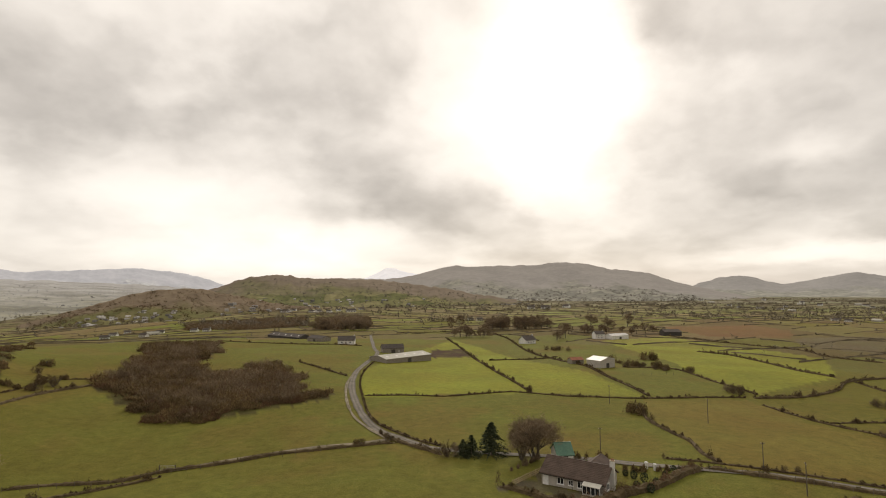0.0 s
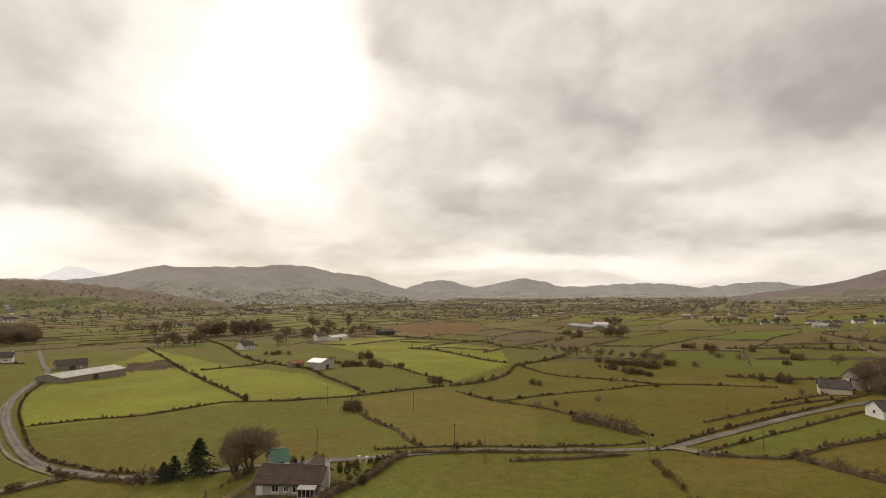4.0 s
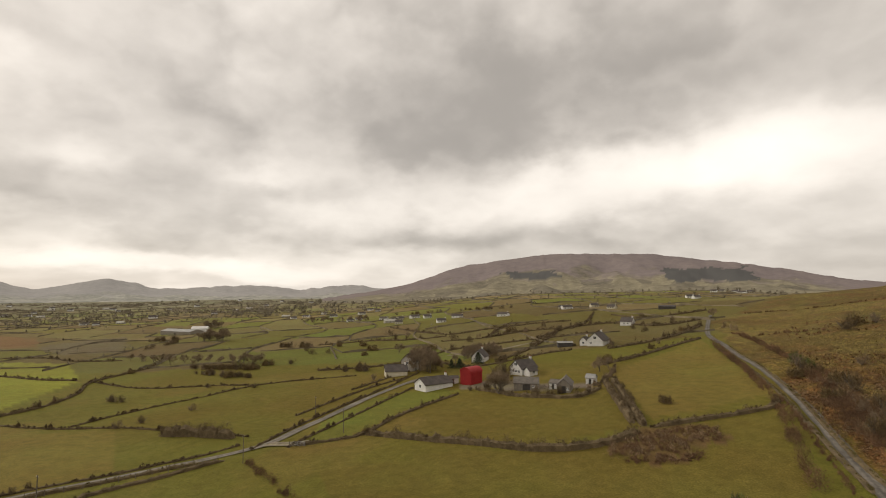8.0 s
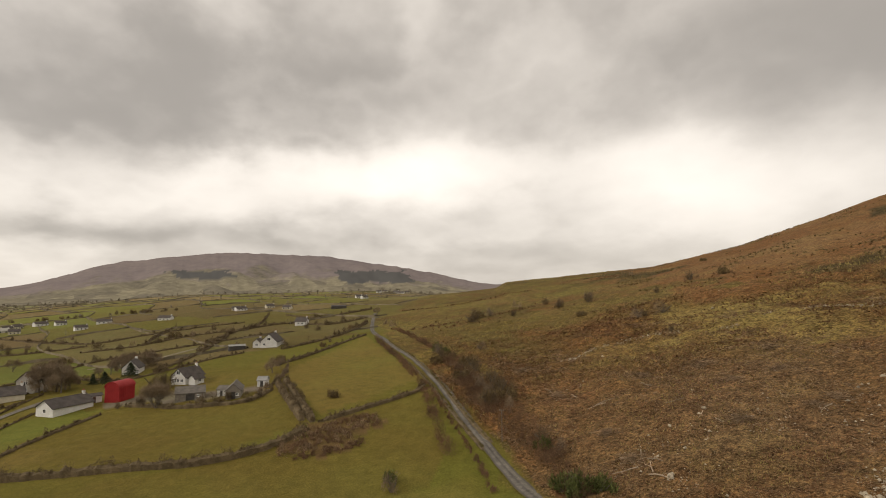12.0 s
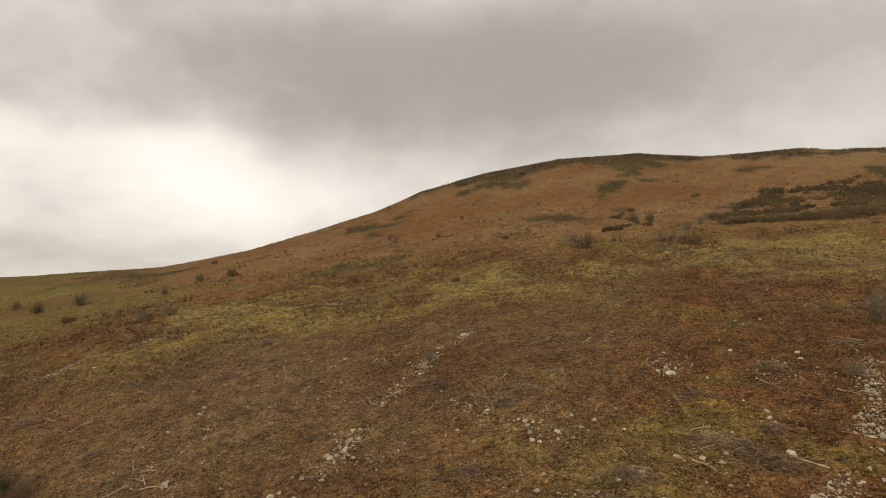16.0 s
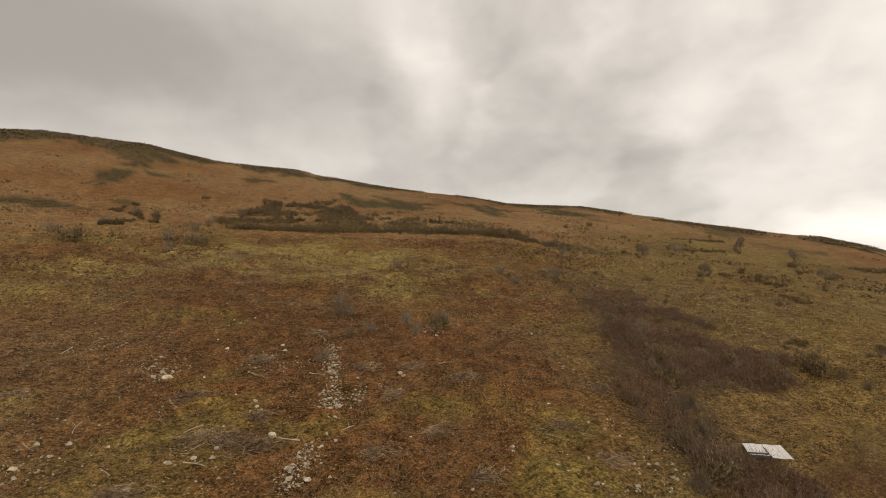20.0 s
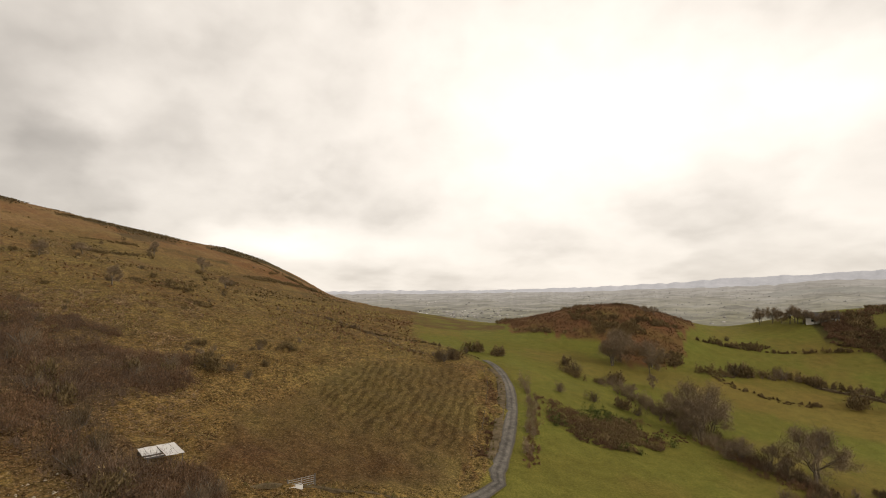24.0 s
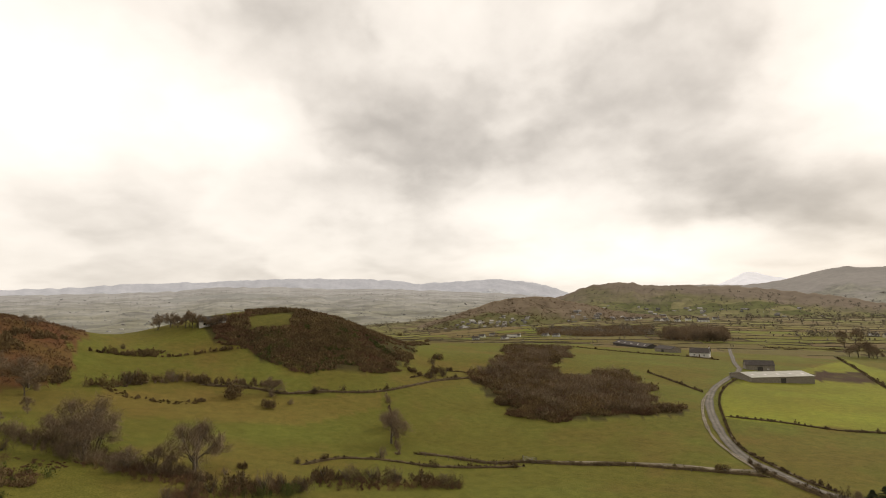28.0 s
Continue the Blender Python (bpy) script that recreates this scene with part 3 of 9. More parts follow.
HEDGES.append(("hedgerow", dict(h=1.5, w=2.0, kind="gorse"),
    [(-209.5, 75.5), (-203.9, 114.5), (-195.5, 132.8)]))
HEDGES.append(("moor_hedge", dict(h=3.0, w=6.5, kind="gorse"),
    [(-14.1, -250.9), (-37.7, -245.6), (-64.2, -247.3), (-89.1, -236.4), (-112.8, -222.8), (-137.0, -210.7)]))
HEDGES.append(("verge", dict(h=0.5, w=2.2, kind="grass"),
    [(-86.5, -1.0), (-94.2, 0.1), (-107.2, 1.0), (-119.3, 1.6), (-129.6, 1.2), (-139.3, -1.5)]))
HEDGES.append(("verge", dict(h=0.6, w=3.0, kind="bramble"),
    [(-86.7, -2.3), (-94.3, -1.4), (-107.0, -0.8), (-117.4, -0.6), (-126.3, -1.3)]))
HEDGES.append(("lane_scrub", dict(h=2.6, w=3.0, kind="bare"),
    [(-90.2, 5.3), (-98.5, 6.5), (-108.1, 7.6), (-119.4, 8.0), (-129.8, 7.1)]))
HEDGES.append(("lane_scrub", dict(h=1.0, w=3.5, kind="bramble"),
    [(-86.0, 5.6), (-96.4, 6.8), (-108.2, 8.3), (-119.7, 8.7)]))
HEDGES.append(("lane_scrub", dict(h=1.5, w=4.0, kind="bramble"),
    [(114.1, -42.5), (125.9, -42.8), (144.8, -45.2), (171.4, -48.6), (205.5, -52.1), (244.9, -52.5), (291.1, -50.5)]))
HEDGES.append(("lane_scrub", dict(h=2.2, w=4.5, kind="bramble"),
    [(65.2, -37.2), (88.1, -43.2), (111.6, -46.5), (135.3, -47.1), (180.7, -51.3)]))
HEDGES.append(("verge", dict(h=0.4, w=1.4, kind="grass"),
    [(96.2, -34.1), (109.7, -34.4), (129.1, -35.0), (156.5, -36.6), (199.3, -37.5), (247.4, -36.4)]))
HEDGES.append(("verge", dict(h=0.4, w=1.4, kind="grass"),
    [(98.9, -36.6), (109.6, -36.6), (128.7, -37.5), (155.6, -39.5), (199.8, -41.2), (249.8, -41.0)]))
HEDGES.append(("garden_hedge", dict(h=1.6, w=1.6, kind="thorn"),
    [(10.6, 103.4), (14.4, 100.3), (18.0, 96.9), (22.6, 94.9)]))
HEDGES.append(("garden_hedge", dict(h=1.8, w=2.0, kind="bramble"),
    [(22.8, 96.0), (27.6, 95.0), (32.7, 98.4), (39.2, 101.8), (45.5, 106.6), (50.4, 111.1)]))
HEDGES.append(("garden_hedge", dict(h=1.6, w=1.6, kind="gorse"),
    [(28.4, 121.6), (33.9, 120.8), (36.7, 119.4)]))
HEDGES.append(("garden_hedge", dict(h=1.0, w=1.0, kind="gorse"),
    [(37.2, 111.7), (42.9, 111.4), (47.8, 111.9)]))
HEDGES.append(("garden_hedge", dict(h=1.2, w=1.0, kind="bare"),
    [(13.2, 112.0), (17.5, 116.8), (21.4, 121.4)]))
HEDGES.append(("hedgerow", dict(h=1.6, w=1.8, kind="thorn"),
    [(244.3, 91.3), (225.0, 65.4), (240.7, 51.1), (256.6, 37.9), (262.9, 25.2)]))
HEDGES.append(("hedgerow", dict(h=1.6, w=1.8, kind="thorn"),
    [(220.5, 140.0), (230.1, 117.9), (246.7, 104.3), (282.4, 95.4), (301.2, 77.3), (319.5, 50.5), (350.2, 15.9)]))
HEDGES.append(("hedgerow", dict(h=1.8, w=2.0, kind="thorn"),
    [(240.8, 56.4), (270.8, 48.6), (304.7, 44.9), (355.5, 43.1)]))
HEDGES.append(("hedgerow", dict(h=1.8, w=2.0, kind="thorn"),
    [(261.7, 8.2), (278.6, -11.2), (301.7, -26.1), (351.1, -43.0)]))
HEDGES.append(("hedgerow", dict(h=1.8, w=2.0, kind="thorn"),
    [(462.1, 11.6), (432.9, -13.9), (449.4, -39.3), (464.8, -61.3)]))
HEDGES.append(("hedgerow", dict(h=1.8, w=2.0, kind="thorn"),
    [(326.6, 51.6), (383.1, 36.5), (401.9, 10.2), (370.8, -18.7), (393.6, -48.3)]))
HEDGES.append(("hedgerow", dict(h=1.8, w=2.4, kind="thorn"),
    [(176.7, 49.4), (170.5, 40.0), (164.8, 33.3), (161.1, 23.9), (159.1, 13.9), (169.9, 8.0)]))
HEDGES.append(("hedgerow", dict(h=1.8, w=2.4, kind="bare"),
    [(170.6, 11.4), (186.5, 6.0), (211.9, 3.7)]))
HEDGES.append(("hedgerow", dict(h=0.8, w=0.9, kind="thorn"),
    [(105.5, 85.1), (121.4, 87.1), (138.3, 87.5), (165.1, 86.6), (188.8, 84.5), (211.3, 84.1)]))
HEDGES.append(("hedgerow", dict(h=0.8, w=0.9, kind="thorn"),
    [(109.1, 77.3), (122.3, 77.2), (145.6, 76.3), (168.3, 75.3), (186.4, 73.0)]))
HEDGES.append(("hedgerow", dict(h=1.2, w=1.4, kind="grass"),
    [(98.0, 85.8), (87.6, 90.3), (78.6, 95.0), (71.5, 97.3)]))
HEDGES.append(("hedgerow", dict(h=1.2, w=1.6, kind="bare", gaps=0.0),
    [(-197.5, -85.9), (-197.0, -67.6), (-175.9, -44.5), (-152.4, -28.4), (-145.1, -17.6), (-140.2, -10.9)]))
HEDGES.append(("hedgerow", dict(h=1.0, w=1.2, kind="thorn", gaps=-0.2),
    [(-180.9, -53.9), (-169.1, -35.3), (-166.0, -20.1), (-150.0, -3.7)]))
HEDGES.append(("field_wall", dict(h=0.8, w=0.8, kind="grass"),
    [(-62.1, -29.9), (-65.7, -25.0), (-67.1, -18.9), (-68.2, -12.5)]))
HEDGES.append(("hedgerow", dict(h=1.8, w=5.0, kind="gorse", gaps=-0.2),
    [(-343.2, -310.8), (-422.2, -302.1), (-436.2, -274.5)]))
HEDGES.append(("hedgerow", dict(h=1.6, w=5.0, kind="gorse", gaps=-0.2),
    [(-415.4, -221.2), (-419.6, -198.4), (-395.8, -163.8), (-367.4, -126.5)]))
HEDGES.append(("hedgerow", dict(h=1.2, w=2.4, kind="bramble", gaps=-0.2),
    [(418.9, -79.1), (386.7, -105.5), (382.4, -142.4), (362.5, -166.7)]))
HEDGES.append(("hedgerow", dict(h=1.2, w=2.4, kind="bramble", gaps=-0.2),
    [(274.8, -56.0), (270.8, -70.4), (272.8, -87.8), (275.6, -108.1), (276.3, -130.4)]))
HEDGES.append(("hedgerow", dict(h=1.3, w=2.0, kind="bramble"),
    [(77.4, -29.2), (95.3, -31.5), (115.7, -33.1), (136.2, -34.5), (149.7, -35.1)]))
HEDGES.append(("hedgerow", dict(h=1.6, w=2.4, kind="thorn"),
    [(465.7, 215.0), (373.5, 130.6), (394.1, 101.1), (424.9, 71.5), (434.5, 41.3)]))
HEDGES.append(("hedgerow", dict(h=1.6, w=2.4, kind="thorn"),
    [(330.0, 115.4), (336.9, 90.3), (366.8, 65.7), (379.5, 40.0)]))
HEDGES.append(("hedgerow", dict(h=1.6, w=2.4, kind="thorn"),
    [(333.0, 212.0), (350.5, 184.6), (345.7, 146.4), (358.7, 121.2)]))
HEDGES.append(("hedgerow", dict(h=1.6, w=2.4, kind="thorn"),
    [(486.8, 26.5), (430.9, 27.9), (374.2, 35.7)]))
HEDGES.append(("hedgerow", dict(h=1.6, w=2.4, kind="thorn"),
    [(335.6, 86.1), (383.8, 89.8), (441.4, 91.0)]))
HEDGES.append(("moor_hedge", dict(h=1.1, w=5.0, kind="gorse", gaps=-0.2),
    [(-278.0, -237.3), (-296.8, -232.5), (-310.3, -222.8)]))
HEDGES.append(("moor_hedge", dict(h=1.0, w=7.0, kind="gorse", gaps=-0.1),
    [(-183.6, -134.6), (-181.6, -123.1), (-193.3, -117.1)]))
HEDGES.append(("moor_hedge", dict(h=0.9, w=6.0, kind="gorse", gaps=0.0),
    [(-166.6, -104.6), (-158.5, -88.8)]))
HEDGES.append(("moor_hedge", dict(h=1.3, w=10.0, kind="gorse", gaps=-0.4),
    [(-308.4, -149.0), (-334.3, -141.1), (-377.0, -123.5)]))
HEDGES.append(("moor_hedge", dict(h=1.0, w=7.0, kind="gorse", gaps=-0.1),
    [(-238.7, -197.7), (-278.1, -199.5)]))
HEDGES.append(("moor_hedge", dict(h=1.2, w=3.5, kind="gorse", gaps=-0.3),
    [(-121.1, -51.7), (-123.4, -46.2)]))
HEDGES.append(("moor_hedge", dict(h=1.5, w=3.0, kind="bare", gaps=-0.3),
    [(-105.4, -61.9), (-108.7, -56.7)]))
HEDGES.append(("bank_hedge", dict(h=0.7, w=1.6, kind="bramble", gaps=0.0),
    [(-178.7, -81.3), (-168.5, -59.3), (-155.6, -37.8), (-142.2, -19.4)]))
HEDGES.append(("thorn_hedge", dict(h=3.0, w=4.5, kind="bare", gaps=-0.6),
    [(-149.3, 29.4), (-143.3, 34.1), (-133.6, 37.1), (-123.3, 40.9), (-114.7, 44.8), (-107.3, 49.5), (-100.1, 54.0)]))
HEDGES.append(("scrub", dict(h=1.6, w=7.0, kind="bramble", gaps=-0.7),
    [(-111.2, 46.9), (-103.5, 49.1), (-98.2, 52.3), (-95.7, 55.4)]))
HEDGES.append(("scrub", dict(h=1.8, w=6.0, kind="bramble", gaps=-0.7),
    [(-90.5, 45.0), (-89.9, 50.7), (-89.7, 54.9)]))
HEDGES.append(("scrub", dict(h=2.2, w=6.0, kind="furze", gaps=-0.7),
    [(-89.2, 54.6), (-85.8, 59.3), (-81.4, 66.0)]))
HEDGES.append(("scrub", dict(h=2.0, w=5.0, kind="bramble", gaps=-0.7),
    [(-86.2, 70.8), (-80.9, 76.8), (-74.5, 86.4)]))
HEDGES.append(("scrub", dict(h=1.6, w=8.0, kind="furze", gaps=-0.3),
    [(-123.6, 22.0), (-117.6, 25.7), (-107.8, 28.2)]))
HEDGES.append(("scrub", dict(h=1.5, w=6.0, kind="bramble", gaps=-0.3),
    [(-121.6, 29.3), (-119.1, 34.5), (-116.0, 39.9)]))
HEDGES.append(("hedgerow", dict(h=1.8, w=2.5, kind="bare", gaps=-0.3),
    [(-177.2, 72.5), (-179.4, 87.9), (-172.8, 103.3), (-160.2, 116.1)]))
HEDGES.append(("hedgerow", dict(h=1.0, w=4.0, kind="gorse", gaps=0.0),
    [(-180.7, 69.5), (-166.3, 73.6), (-158.3, 83.5), (-157.9, 90.7)]))
HEDGES.append(("hedgerow", dict(h=1.2, w=4.5, kind="gorse", gaps=-0.4),
    [(-208.5, 86.9), (-212.4, 96.2), (-211.6, 104.7)]))
HEDGES.append(("lane_scrub", dict(h=2.2, w=5.0, kind="bramble", gaps=-0.5),
    [(142.2, -43.3), (114.8, -42.4), (95.3, -41.8), (83.1, -41.6)]))
HEDGES.append(("lane_scrub", dict(h=2.0, w=4.0, kind="bare", gaps=-0.3),
    [(164.5, -48.2), (130.8, -46.7), (110.9, -45.9)]))
HEDGES.append(("moor_hedge", dict(h=3.0, w=8.0, kind="gorse", gaps=-0.6, tone="heather_cap"),
    [(-11.0, -274.4), (-28.5, -245.9), (-53.4, -238.0), (-78.7, -236.7), (-107.7, -217.9), (-132.8, -209.5), (-141.6, -196.9), (-152.6, -185.0)]))
HEDGES.append(("moor_hedge", dict(h=2.4, w=9.0, kind="gorse", gaps=0.0, tone="heather_cap"),
    [(-39.7, -325.8), (-60.0, -330.0), (-74.9, -317.2), (-88.4, -274.4)]))
HEDGES.append(("hedgerow", dict(h=2.6, w=4.0, kind="bare", gaps=-0.5),
    [(-151.7, 33.1), (-140.9, 37.0), (-131.5, 41.4), (-121.0, 43.6), (-114.6, 44.9), (-109.6, 49.0), (-101.9, 53.2), (-97.5, 56.4)]))
HEDGES.append(("scrub", dict(h=1.4, w=4.0, kind="bramble", gaps=-0.5),
    [(-118.0, 41.0), (-112.0, 45.5), (-106.0, 50.0), (-99.0, 53.5), (-93.0, 52.0), (-90.4, 46.5)]))
HEDGES.append(("scrub", dict(h=1.7, w=4.5, kind="bramble", gaps=-0.6),
    [(-81.5, 73.4), (-75.6, 79.9), (-69.5, 87.3), (-64.5, 95.2)]))
STONES = []
STONES.append(("tumbled_wall", dict(w=0.4, n=2),
    [(-23.5, -92.4), (-20.3, -81.1), (-18.6, -73.4), (-16.4, -66.6), (-14.2, -61.0), (-11.3, -56.8), (-8.9, -52.7)]))
STONES.append(("tumbled_wall", dict(w=0.5, n=2),
    [(43.2, -106.2), (45.4, -98.4), (44.0, -88.6), (42.7, -82.4)]))
STONES.append(("tumbled_wall", dict(w=0.8, n=2),
    [(43.3, -65.2), (42.0, -60.9), (40.7, -56.1), (40.4, -52.4)]))
STONES.append(("tumbled_wall", dict(w=1.2, n=1),
    [(32.0, -71.7), (24.3, -67.0), (17.8, -65.6), (11.6, -63.9)]))
STONES.append(("tumbled_wall", dict(w=0.9, n=2),
    [(5.2, -88.8), (2.8, -84.7), (0.6, -82.0)]))
STONES.append(("tumbled_wall", dict(w=0.5, n=1),
    [(-24.9, -71.7), (-22.6, -70.4), (-19.4, -68.1), (-16.8, -66.6)]))
STONES.append(("tumbled_wall", dict(w=0.5, n=1),
    [(43.3, -105.8), (44.1, -92.1), (45.0, -85.2), (42.9, -70.6)]))
STONES.append(("tumbled_wall", dict(w=0.4, n=1),
    [(134.7, -110.0), (142.2, -92.8), (137.6, -74.2), (137.5, -68.7)]))
STONES.append(("tumbled_wall", dict(w=0.4, n=1),
    [(87.9, -137.5), (111.9, -128.3), (123.6, -114.8)]))
FENCES = []
FENCES.append(("posts", dict(step=3),
    [(49.3, 112.8), (59.2, 110.2), (71.0, 104.1), (84.5, 96.2), (94.8, 87.5)]))
FENCES.append(("posts", dict(step=3),
    [(-87.5, 106.9), (-74.8, 112.9), (-62.4, 120.7), (-50.4, 125.5), (-36.2, 131.0), (-18.9, 135.2)]))
FENCES.append(("posts", dict(step=3),
    [(-87.0, -3.8), (-98.3, -2.3), (-111.8, -1.7), (-125.1, -1.5), (-139.7, -3.7)]))
FENCES.append(("posts", dict(step=4),
    [(85.7, 250.3), (96.9, 248.3), (114.8, 252.9)]))
AREAS = []
AREAS.append(("gorse", dict(kind="gorse", h=1.9, gaps=-0.35),
    [(-130.2, 197.2), (-101.2, 173.4), (-84.0, 161.0), (-69.2, 165.9), (-52.0, 182.0), (-40.1, 191.7), (-44.0, 203.0), (-66.0, 187.0), (-85.0, 180.0), (-106.0, 196.0)]))
AREAS.append(("gorse", dict(kind="gorse", h=2.4, gaps=0.1),
    [(-126.1, 290.0), (-170.3, 383.6), (-188.0, 340.3), (-146.0, 252.0), (-118.0, 250.0)]))
AREAS.append(("gorse", dict(kind="gorse", h=1.0, gaps=0.2, rust=1),
    [(-150.0, 173.0), (-155.2, 155.3), (-163.7, 138.7), (-182.1, 129.5), (-196.0, 131.5), (-206.0, 160.0), (-190.0, 200.0), (-165.0, 190.0)]))
AREAS.append(("gorse", dict(kind="gorse", h=1.2, gaps=0.15, rust=1),
    [(-125.0, 9.5), (-122.7, 16.0), (-120.5, 24.3), (-118.1, 34.3), (-111.3, 38.9), (-109.4, 28.6), (-102.1, 27.5), (-104.5, 21.3), (-105.3, 14.0), (-109.7, 9.1)]))
AREAS.append(("wood", dict(kind="wood", h=3.3),
    [(-197.3, 359.9), (-169.4, 403.2), (-129.6, 308.9), (-117.5, 257.7), (-100.1, 233.4), (-91.4, 265.6), (-81.9, 271.5), (-61.7, 234.0), (-53.9, 200.8), (-42.1, 205.8), (-40.2, 196.5), (-55.7, 185.7), (-66.4, 177.8), (-76.5, 167.2), (-85.9, 164.9), (-100.9, 178.8), (-112.6, 192.1), (-127.7, 194.6), (-136.4, 212.8), (-145.8, 251.9)]))
AREAS.append(("gorse", dict(kind="gorse", h=1.2, gaps=-0.12),
    [(-573.2, 732.5), (-211.4, 264.6), (-158.5, 186.7), (-150.0, 173.0), (-155.2, 155.3), (-163.7, 138.7), (-182.1, 129.5), (-194.1, 131.8), (-226.9, 131.0), (-240.4, 162.2), (-237.0, 191.9), (-224.9, 224.9), (-212.1, 252.8)]))
AREAS.append(("gorse", dict(kind="gorse", h=1.2, gaps=-0.3),
    [(-236.1, 130.9), (-237.5, 148.4), (-195.3, 135.7), (-212.9, 125.4)]))
AREAS.append(("heath", dict(kind="heath", h=1.0),
    [(-213.9, 9.3), (-207.9, 17.2), (-198.1, 38.9), (-179.7, 42.4), (-177.2, 56.4), (-208.3, 72.7), (-246.2, 89.6), (-266.8, 66.5), (-273.0, 33.5), (-270.0, -0.0)]))
AREAS.append(("moor", dict(kind="moor"),
    [(365.8, -50.2), (257.5, -41.2), (206.6, -41.5), (159.1, -39.4), (130.6, -37.1), (97.3, -37.8), (83.3, -36.2), (71.8, -34.5), (58.5, -36.6), (29.6, -35.2), (8.5, -31.9), (-5.1, -29.1), (-18.6, -26.6), (-43.3, -25.0), (-73.9, -2.6), (-82.2, -0.9), (-96.0, 1.0), (-112.9, 2.0), (-127.6, 1.6), (-141.2, -1.4), (-157.2, -10.4), (-183.1, -28.7), (-891.2, -125.3), (-2414.8, -647.0), (0.0, -3000.0), (2318.0, -936.5), (769.0, -220.5)]))
AREAS.append(("plough", dict(kind="plough"),
    [(-83.3, -41.6), (-123.3, -31.8), (-135.1, -12.1), (-122.9, -2.9), (-87.1, -4.0), (-72.8, -6.9), (-67.3, -25.2), (-63.5, -36.8)]))
AREAS.append(("bog", dict(kind="bog"),
    [(270.5, 661.7), (408.3, 697.3), (392.4, 594.5), (315.6, 478.5), (257.2, 515.2)]))
AREAS.append(("bog", dict(kind="bog2"),
    [(312.6, 474.1), (435.1, 518.4), (292.5, 349.3), (277.3, 389.5)]))
AREAS.append(("earth", dict(kind="earth"),
    [(-8.5, 377.5), (15.2, 386.1), (19.6, 335.5), (-6.3, 324.0)]))
# two green fields in a patch of sun, which their colour carries
AREAS.append(("lush", dict(kind="lush"),
    [(-39.7, 260.9), (8.7, 484.8), (47.7, 305.0), (70.1, 256.6), (73.8, 194.9), (34.0, 204.0), (-30.0, 197.8)]))
AREAS.append(("lush2", dict(kind="lush"),
    [(138.2, 467.3), (219.5, 517.4), (232.8, 322.6), (182.4, 246.1), (121.8, 206.2), (121.2, 260.6), (136.0, 321.4)]))
AREAS.append(("meadow", dict(kind="meadow"),
    [(110.7, 73.9), (133.1, 83.0), (163.4, 82.4), (180.7, 68.5), (174.7, 54.1), (142.6, 63.6), (118.1, 67.2)]))
AREAS.append(("straw", dict(kind="straw"),
    [(71.0, 187.7), (109.1, 191.7), (107.0, 158.9), (114.5, 138.4), (87.6, 106.4), (59.7, 112.1), (60.8, 126.3), (61.5, 158.6)]))
AREAS.append(("olive", dict(kind="olive"),
    [(110.0, 32.0), (118.3, 1.3), (144.9, -33.8), (100.6, -27.8), (86.5, -21.0), (72.5, 41.5), (94.9, 59.8)]))
AREAS.append(("olive2", dict(kind="olive"),
    [(121.5, 54.2), (163.1, 47.5), (161.3, 4.5), (127.2, -2.3), (115.4, 20.9)]))
AREAS.append(("olive3", dict(kind="straw"),
    [(168.8, 1.5), (199.9, 5.4), (274.0, -33.3), (156.7, -35.6), (133.6, -4.9)]))
AREAS.append(("scrub", dict(kind="scrub", h=2.8),
    [(-97.6, -118.1), (-114.2, -115.5), (-98.3, -94.1), (-77.6, -77.4), (-77.7, -65.8), (-68.3, -55.0), (-64.2, -45.9), (-53.1, -36.3), (-48.7, -37.5), (-53.5, -47.3), (-62.8, -58.3), (-65.2, -69.0), (-77.9, -83.8)]))
AREAS.append(("scrub", dict(kind="scrub", h=2.2),
    [(-79.2, -69.4), (-90.3, -69.8), (-95.3, -63.0), (-98.4, -58.8), (-91.9, -55.5), (-82.5, -58.6), (-73.2, -63.1)]))
AREAS.append(("scrub", dict(kind="scrub", h=2.6),
    [(-57.2, -41.3), (-60.9, -38.6), (-62.1, -31.8), (-53.6, -26.7), (-48.8, -30.8), (-50.0, -36.0)]))
AREAS.append(("gorse", dict(kind="gorse", h=2.2, gaps=0.12, tone="heather_cap"),
    [(-13.6, -241.0), (-20.6, -276.5), (-41.8, -343.0), (-88.7, -358.5), (-91.6, -300.5), (-109.6, -273.0), (-155.2, -238.5), (-151.7, -212.8), (-133.5, -215.2), (-88.5, -234.7)]))
AREAS.append(("gorse", dict(kind="gorse", h=1.4, gaps=0.5, tone="heather_cap"),
    [(35.3, -255.3), (37.4, -302.0), (22.4, -328.3), (13.7, -319.5), (12.2, -265.9), (23.6, -259.0)]))
AREAS.append(("heather", dict(kind="heather"),
    [(63.8, -443.5), (35.0, -485.2), (13.6, -469.5), (34.2, -430.6)]))
AREAS.append(("heather", dict(kind="heather"),
    [(-29.3, -473.7), (-86.6, -506.8), (-80.2, -454.7), (-36.5, -450.3)]))
AREAS.append(("heather", dict(kind="heather"),
    [(-358.3, -277.8), (-406.7, -264.3), (-351.4, -232.5), (-328.9, -250.6)]))
AREAS.append(("heather", dict(kind="heather"),
    [(-360.2, -276.5), (-407.3, -259.4), (-360.8, -235.1), (-331.8, -249.3)]))
AREAS.append(("heather", dict(kind="heather"),
    [(-429.9, -222.1), (-414.0, -165.2), (-409.8, -195.2)]))
